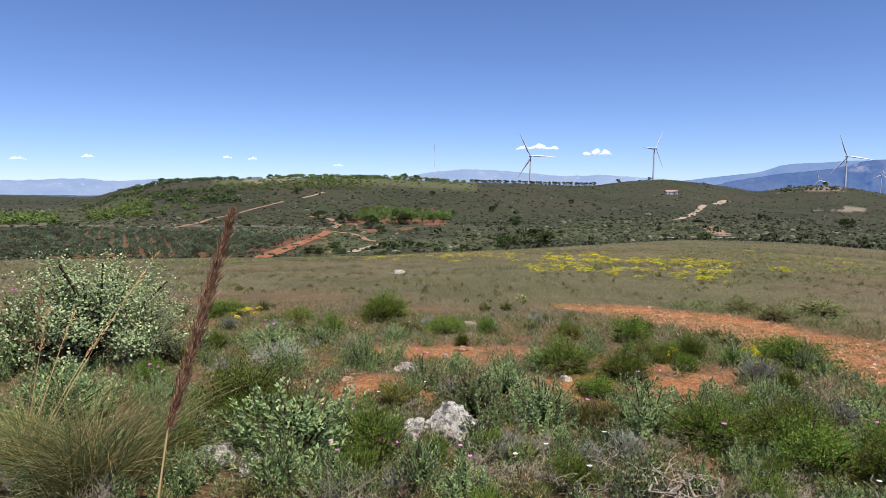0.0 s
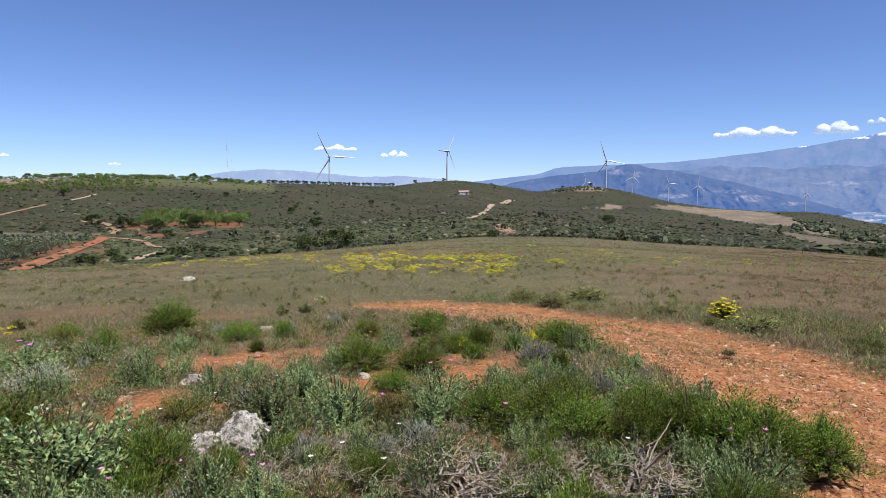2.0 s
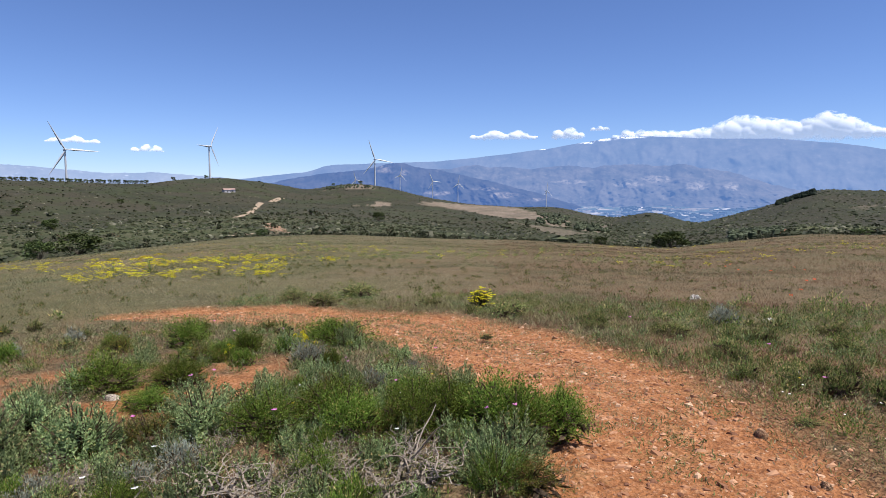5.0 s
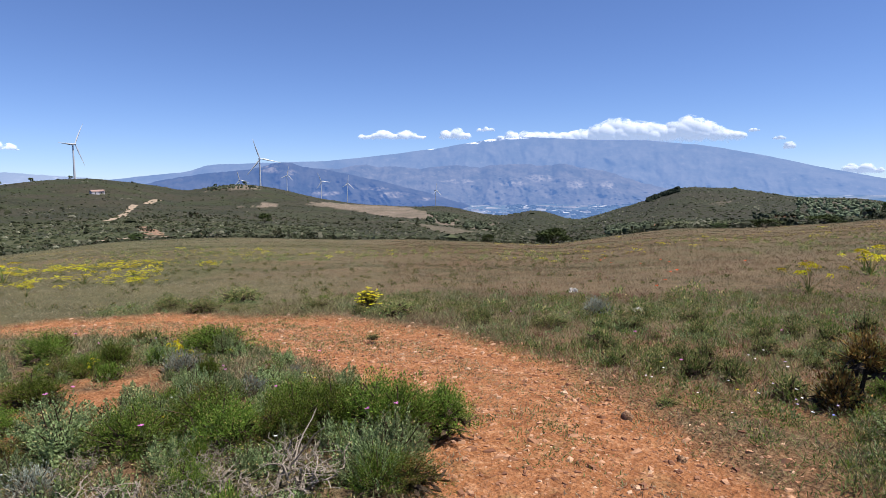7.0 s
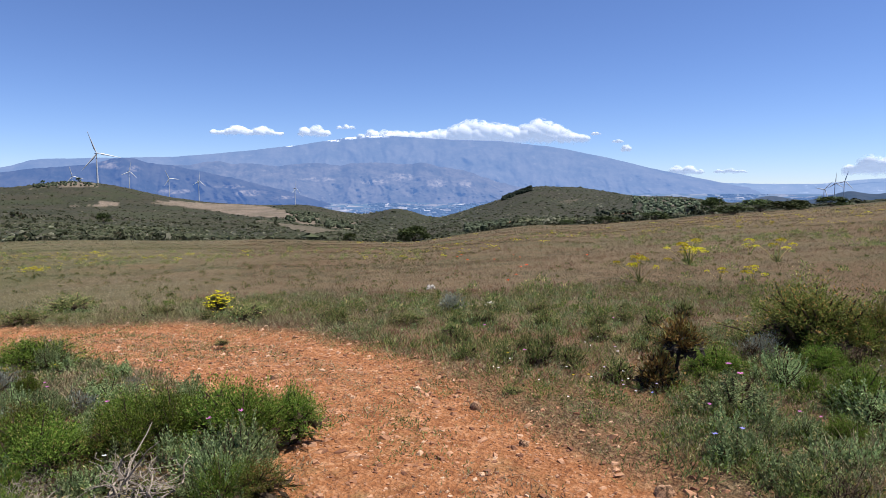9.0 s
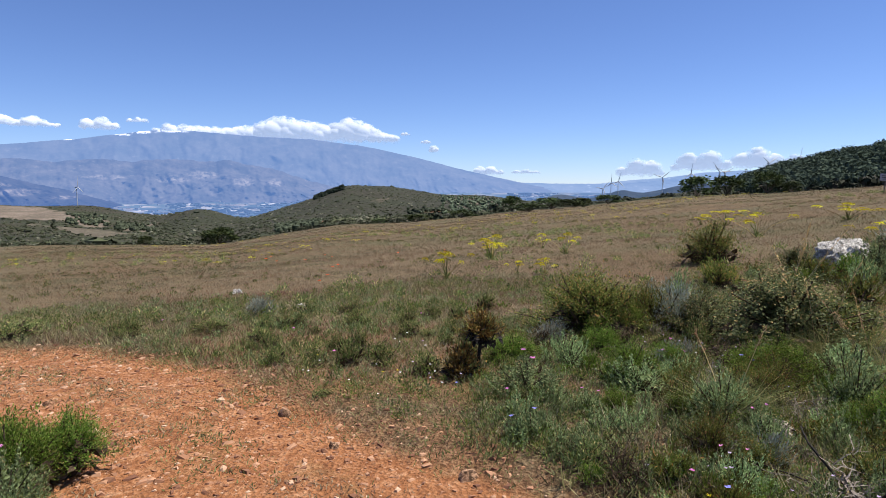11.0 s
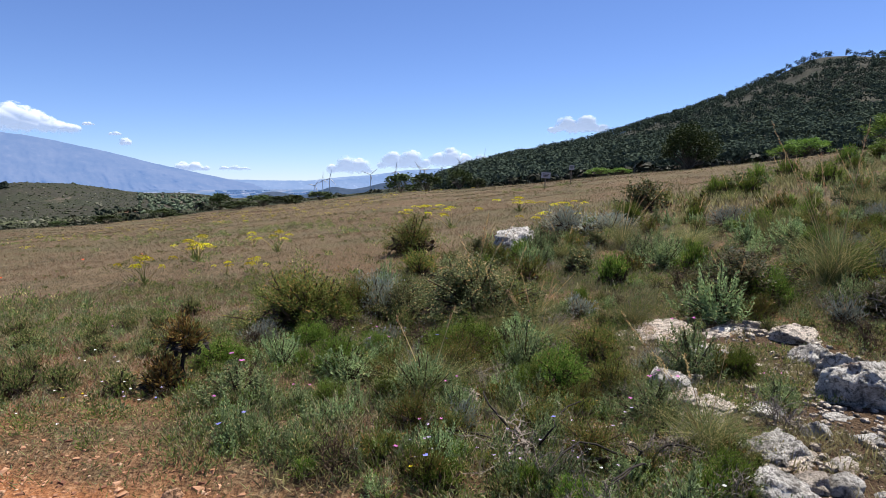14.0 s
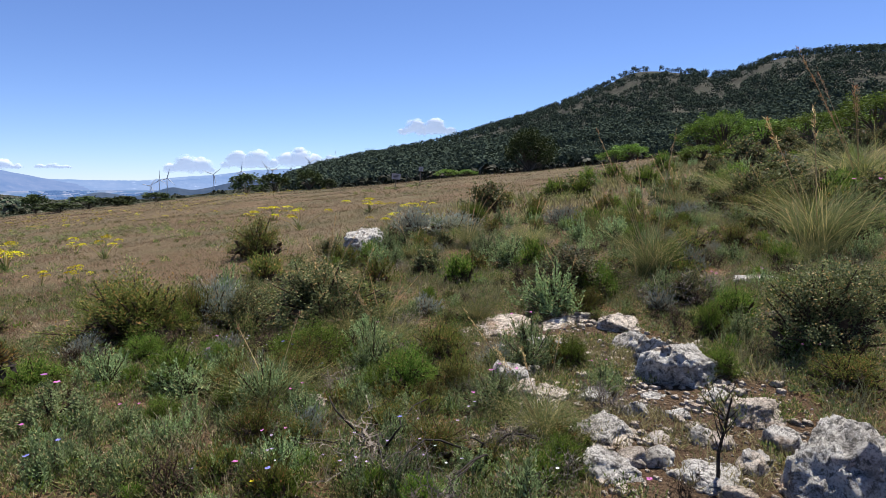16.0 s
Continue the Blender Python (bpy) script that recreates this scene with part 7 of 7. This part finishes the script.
# ---- wind turbines ----
# White paint greyed in the base colour so that the turbines look backlit.
TURBINE_BACKLIT = plain("turbine_paint_backlit", (0.46, 0.47, 0.5), 0.5, 0, 0.04, 0.2)


def wind_turbine(az, r, hub_el, yaw, spin, blade=40.0, label="tall white three-bladed wind turbine on a hill"):
    x, y = at_bearing(az, r)
    z0 = on_land(x, y, 0.5)
    hub = EYE + r * math.tan(radians(hub_el)) - z0
    top = thing("wind_turbine", label, "wind turbine", "wind turbines")
    tower = Pile()
    tower.tube([(0, 0, 0), (0, 0, hub * 0.5), (0, 0, hub - 1.2)], 1.75, 1.0, 16)
    part("tower", tower, TURBINE_BACKLIT, top, smooth_faces=True)
    nac = Pile()
    nac.tube([(0, 4.6, hub), (0, 4.4, hub), (0, -1.5, hub), (0, -3.2, hub), (0, -3.3, hub)], 1.7, 1.5, 8)
    part("nacelle", nac, TURBINE_BACKLIT, top, smooth_faces=True)
    nose = Pile()
    nose.lump(np.array([0, -3.8, hub]), (1.5, 1.9, 1.5), rng_of(1), 5, 0.0)
    rotor = part("hub", nose, TURBINE_BACKLIT, top, smooth_faces=True)
    for k in range(3):
        a = radians(spin + 120 * k)
        d, s = np.array([math.sin(a), 0, math.cos(a)]), np.array([math.cos(a), 0, -math.sin(a)])
        pile, rows = Pile(), []
        for u in np.linspace(0, 1, 12):
            chord = np.interp(u, [0, 0.06, 0.2, 1], [1.4, 1.6, 3.2, 0.5])
            thick = np.interp(u, [0, 0.1, 1], [1.3, 0.8, 0.1])
            c = np.array([0, -3.9 - 1.2 * u * u, hub]) + d * (1.0 + u * blade)
            lead, tail = c + s * chord * 0.3, c - s * chord * 0.7
            rows.append([lead, c + np.array([0, -thick / 2, 0]), tail, c + np.array([0, thick / 2, 0])])
        v = np.array(rows).reshape(-1, 3)
        idx = np.arange(48).reshape(12, 4)
        nxt = np.roll(idx, -1, 1)
        pile.add(v, np.stack([idx[:-1], nxt[:-1], nxt[1:], idx[1:]], -1))
        part("blade", pile, TURBINE_BACKLIT, rotor, smooth_faces=True)
    top.matrix_basis = pose(x, y, z0, 0, 0, -az + yaw)
    return top


wind_turbine(7.85, 1000, 3.02, 12, -28)
wind_turbine(18.4, 1165, 3.6, 54, 30, 38)
wind_turbine(32.5, 1310, 2.68, 15, -20)
SMALL = "white wind turbine far off on a ridge"
for az, r, el, yaw, spin in ((30.75, 2250, 0.85, 20, -15), (34.75, 2300, 1.27, 35, 10), (37.7, 2320, 0.72, 20, -25), (40.0, 2330, 0.52, 40, 5), (47.95, 2200, -0.12, 60, 0), (92.3, 2320, -0.22, 30, 40),
                             (93.0, 2350, 0.26, 30, 0), (93.6, 2300, 0.4, 20, 15), (97.25, 2250, 0.75, 10, 50), (99.5, 2100, 1.04, 25, 5), (101.75, 1900, 1.15, 10, -35), (102.1, 2100, 1.1, 30, 60), (105.3, 1900, 1.85, 50, 60), (107.4, 1900, 2.25, 70, 20)):
    wind_turbine(az, r, el, yaw, spin, 32, SMALL)

# ---- lattice mast ----
mast = thing("radio_mast", "thin guyed red and white lattice radio mast on the skyline", "mast")
mx, my = at_bearing(-0.8, 900)
mz = on_land(mx, my, 0.3)
tall = EYE + 900 * math.tan(radians(4.05)) - mz
MAST_RED, MAST_WHITE, WIRE = plain("mast_red", (0.4, 0.12, 0.1), 0.5), plain("mast_white", (0.6, 0.6, 0.6), 0.5), plain("wire_steel", (0.3, 0.3, 0.3), 0.4, 1)
for k in range(5):
    sec = Pile()
    z0, z1 = tall * k / 5, tall * (k + 1) / 5
    for j in range(3):
        a0 = j * 2.094
        c, d = np.array([0.42 * math.cos(a0), 0.42 * math.sin(a0), 0]), np.array([0.42 * math.cos(a0 + 2.094), 0.42 * math.sin(a0 + 2.094), 0])
        sec.tube([c + [0, 0, z0], c + [0, 0, z1]], 0.07, 0.07, 4)
        n = 10
        for i in range(n):
            sec.tube([c + [0, 0, z0 + (z1 - z0) * i / n], d + [0, 0, z0 + (z1 - z0) * (i + 1) / n]], 0.035, 0.035, 3)
    part("mast_section", sec, (MAST_RED, MAST_WHITE)[k % 2], mast)
for j in range(3):
    for u in (0.55, 0.95):
        wire = Pile()
        a0 = j * 2.094 + 0.5
        wire.tube([(0, 0, tall * u), (16 * math.cos(a0), 16 * math.sin(a0), 0.4)], 0.02, 0.02, 3)
        part("guy_wire", wire, WIRE, mast)
mast.matrix_basis = pose(mx, my, mz)


# ---- small house on the hill ----
def box(pile, x0, x1, y0, y1, z0, z1):
    v = [(x0, y0, z0), (x1, y0, z0), (x1, y1, z0), (x0, y1, z0), (x0, y0, z1), (x1, y0, z1), (x1, y1, z1), (x0, y1, z1)]
    pile.add(v, [(0, 3, 2, 1), (4, 5, 6, 7), (0, 1, 5, 4), (1, 2, 6, 5), (2, 3, 7, 6), (3, 0, 4, 7)])


WALL_WHITE, ROOF_TILE, DARK = plain("wall_whitewash", (0.42, 0.4, 0.42), 0.9, 0, 0.1, 1.5), plain("roof_tile", (0.3, 0.2, 0.17), 0.9, 0, 0.25, 3), plain("dark_opening", (0.05, 0.045, 0.04), 0.6)


def small_house(az, r, turn, w=14, d=7, label="small whitewashed farmhouse with low pitched tiled roof"):
    hx, hy = at_bearing(az, r)
    house = thing("house", label, "house", "farmhouses")
    wall = Pile()
    box(wall, -w / 2, w / 2, -d / 2, d / 2, -1, 3.2)
    part("wall", wall, WALL_WHITE, house)
    roof = Pile()
    o = 0.4
    v = [(-w / 2 - o, -d / 2 - o, 3.15), (w / 2 + o, -d / 2 - o, 3.15), (w / 2 + o, 0, 5.0), (-w / 2 - o, 0, 5.0), (-w / 2 - o, d / 2 + o, 3.15), (w / 2 + o, d / 2 + o, 3.15)]
    low = [(a, b, c - 0.25) for a, b, c in v]
    roof.add(v + low, [(0, 1, 2, 3), (3, 2, 5, 4), (7, 6, 9, 8), (8, 9, 10, 11), (0, 6, 7, 1), (4, 5, 11, 10), (0, 3, 9, 6), (3, 4, 10, 9), (1, 7, 8, 2), (2, 8, 11, 5)])
    part("roof", roof, ROOF_TILE, house)
    for name, cx, cw, z0, z1 in (("door", 0, 1.1, 0, 2.1), ("window", -4, 1.0, 1.0, 2.1), ("window", 4, 1.0, 1.0, 2.1)):
        p = Pile()
        box(p, cx - cw / 2, cx + cw / 2, -d / 2 - 0.05, -d / 2 + 0.1, z0, z1)
        part(name, p, DARK, house)
    house.matrix_basis = pose(hx, hy, on_land(hx, hy, 0.1), 0, 0, -az + turn)


small_house(19.7, 838, 25, 9, 5)
small_house(20.2, 850, -10, 6, 4, "low whitewashed outbuilding with tiled roof")

# ---- sign boards in the meadow ----
SIGN_GREY, POST_STEEL = plain("sign_back_grey", (0.42, 0.41, 0.42), 0.6, 0, 0.15), plain("post_weathered", (0.16, 0.13, 0.1), 0.8)
for az, r, w, h, tall_, label in ((113.2, 38, 0.55, 0.32, 0.95, "faded grey rectangular notice board on a short post"), (115.4, 40, 0.3, 0.26, 1.2, "small weathered sign on a dark wooden post")):
    sx, sy = at_bearing(az, r)
    sign = thing("sign", label, "sign", "meadow signs")
    post, board = Pile(), Pile()
    post.tube([(0, 0, -0.1), (0, 0, tall_)], 0.03, 0.03, 8)
    box(board, -w / 2, w / 2, -0.05, -0.033, tall_ - h, tall_ + 0.02)
    part("post", post, POST_STEEL, sign)
    part("board", board, SIGN_GREY, sign)
    for k in range(3):
        bar = Pile()
        box(bar, -w * (0.38 - 0.05 * k), w * (0.36 - 0.09 * k), -0.054, -0.05, tall_ - h * (0.32 + 0.24 * k), tall_ - h * (0.2 + 0.24 * k))
        part("text_bar", bar, DARK, sign)
    sign.matrix_basis = pose(sx, sy, on_land(sx, sy, 0.02), 0, 4, -az + 20)


# ---- clouds ----
def cloud_material():
    m, n, l, b = material("cloud_white")
    co = n.new("ShaderNodeNewGeometry").outputs["Position"]
    b.inputs["Base Color"].default_value = (0.62, 0.62, 0.63, 1)
    b.inputs["Roughness"].default_value = 1.0
    b.inputs["Specular IOR Level"].default_value = 0.0
    # Bluish emission added: the cloud glows in place of light scattered within it.
    b.inputs["Emission Color"].default_value = (0.68, 0.8, 1.0, 1)
    b.inputs["Emission Strength"].default_value = 0.3
    wisp = arith(n, l, "MULTIPLY", arith(n, l, "SUBTRACT", tex(n, l, co, 0.022, 8, 0.62).outputs[0], 0.5), 1.5)
    thick = arith(n, l, "ADD", attr(n, "cover"), wisp)
    veil = ramp(n, l, thick, [(0.12, (0, 0, 0)), (0.3, (0.35, 0.35, 0.35)), (0.62, (0.95, 0.95, 0.95))])
    clear, mx = n.new("ShaderNodeBsdfTransparent"), n.new("ShaderNodeMixShader")
    l.new(veil, mx.inputs[0])
    l.new(clear.outputs[0], mx.inputs[1])
    l.new(b.outputs[0], mx.inputs[2])
    l.new(mx.outputs[0], n["Material Output"].inputs[0])
    return m


CLOUD = cloud_material()


def cloud(az0, az1, el, height, seed, heaps=None, thin=1.0, r=4800, label="small white fair-weather cloud"):
    """A sheet facing the camera, bulged into billows over a level base between two bearings, thinning out towards the
    rim. heaps: bearing and top of each tower.
    """
    g = rng_of(seed)
    pad = 0.25 * height
    A, E = np.meshgrid(np.linspace(az0 - pad, az1 + pad, int(np.clip((az1 - az0) * 14, 24, 230))), np.linspace(el - pad, el + height * 1.25, 44))
    cover, swell = np.zeros_like(A), np.zeros_like(A)
    tops = np.interp(np.linspace(az0, az1, 60), *zip(*heaps)) if heaps else el + height * (0.55 + 0.45 * np.sin(np.linspace(0.5, 9, 60) + seed) ** 2) * np.sin(np.linspace(0.25, 2.9, 60)) ** 0.6
    many = int(30 + (az1 - az0) * 22)
    for _ in range(many):
        u = g.uniform(0.02, 0.98)
        top = np.interp(u, np.linspace(0, 1, 60), tops)
        rad = (top - el) * g.uniform(0.2, 0.5) + 0.03
        ce, ca = max(top - rad * g.uniform(1.0, 1.5), el + rad * 0.55) if g.uniform() < 0.5 else g.uniform(el + rad * 0.5, max(top - rad, el + rad * 0.55)), az0 + (az1 - az0) * u
        d2 = ((A - ca) / (rad * 1.3)) ** 2 + ((E - ce) / rad) ** 2
        swell = np.maximum(swell, np.sqrt(np.clip(1 - d2, 0, 1)) * rad)
        cover = np.maximum(cover, np.clip(1.15 - np.sqrt(d2), 0, 1))
    cover *= smooth(el - pad * 0.7, el + height * 0.22, E + 0.08 * height * fbm(A * 10, E * 10, 4, 3, seed)) * thin
    rim = np.minimum(np.minimum(A - A.min(), A.max() - A), np.minimum(E - E.min(), E.max() - E))
    cover *= smooth(0, pad * 0.5, rim)
    cover[cover < 0.02] = -0.8
    R_ = r - r * np.radians(1) * swell * 0.8
    X, Y = polar(A, R_)
    ob = grid_object("cloud", X, Y, EYE + R_ * np.tan(np.radians(E)), CLOUD, label=label)
    at = ob.data.attributes.new("cover", "FLOAT", "POINT")
    at.data.foreach_set("value", np.ascontiguousarray(cover, dtype=np.float32).ravel())
    tagged(ob, label, "cloud", "clouds", "structure")


MAIN_HEAPS = ((55.5, 4.75), (56.5, 5.1), (59.5, 4.95), (61.9, 5.35), (63.6, 6.2), (65.2, 5.75), (66.6, 5.75), (68, 5.3), (69.5, 6.15), (71.1, 5.65), (72.4, 4.9), (73.7, 4.6), (74.2, 4.3))
cloud(55.5, 74.2, 3.85, 2.3, 60, MAIN_HEAPS, label="long bank of white cloud resting on the mountain crest")
for i, (a0, a1, el, h, thin) in enumerate([(41.1, 47.2, 4.45, 0.95, 1), (48.3, 51.1, 4.45, 1.05, 1), (51.7, 53.3, 5.1, 0.5, 0.7), (53.6, 57, 4.35, 0.9, 0.9), (74.3, 75.1, 4.5, 0.35, 0.8), (76.1, 77, 3.8, 0.35, 0.6), (76.9, 77.6, 3.0, 0.75, 0.75), (80.6, 83.5, 1.0, 0.95, 0.85),
                                           (84.3, 86.8, 1.1, 0.5, 0.6), (93.6, 97.3, 0.9, 1.6, 0.95), (98, 102.5, 1.3, 1.8, 1), (102.7, 106.2, 1.45, 1.8, 1), (106.5, 107.9, 1.9, 0.7, 0.8), (113.3, 118.2, 4.35, 1.7, 1), (6.5, 10.3, 3.55, 0.6, 0.7), (12.5, 14.9, 3.0, 0.7, 0.75),
                                           (-29.7, -28.8, 2.35, 0.35, 0.5), (-19.2, -18.4, 2.55, 0.3, 0.55), (-17.1, -16.3, 2.45, 0.35, 0.55), (-34.5, -33.3, 2.05, 0.35, 0.45), (-9.9, -9, 2, 0.3, 0.45)]):
    cloud(a0, a1, el, h, 61 + i, thin=thin)

# These specks glow blue too: their haze is emission in the material.
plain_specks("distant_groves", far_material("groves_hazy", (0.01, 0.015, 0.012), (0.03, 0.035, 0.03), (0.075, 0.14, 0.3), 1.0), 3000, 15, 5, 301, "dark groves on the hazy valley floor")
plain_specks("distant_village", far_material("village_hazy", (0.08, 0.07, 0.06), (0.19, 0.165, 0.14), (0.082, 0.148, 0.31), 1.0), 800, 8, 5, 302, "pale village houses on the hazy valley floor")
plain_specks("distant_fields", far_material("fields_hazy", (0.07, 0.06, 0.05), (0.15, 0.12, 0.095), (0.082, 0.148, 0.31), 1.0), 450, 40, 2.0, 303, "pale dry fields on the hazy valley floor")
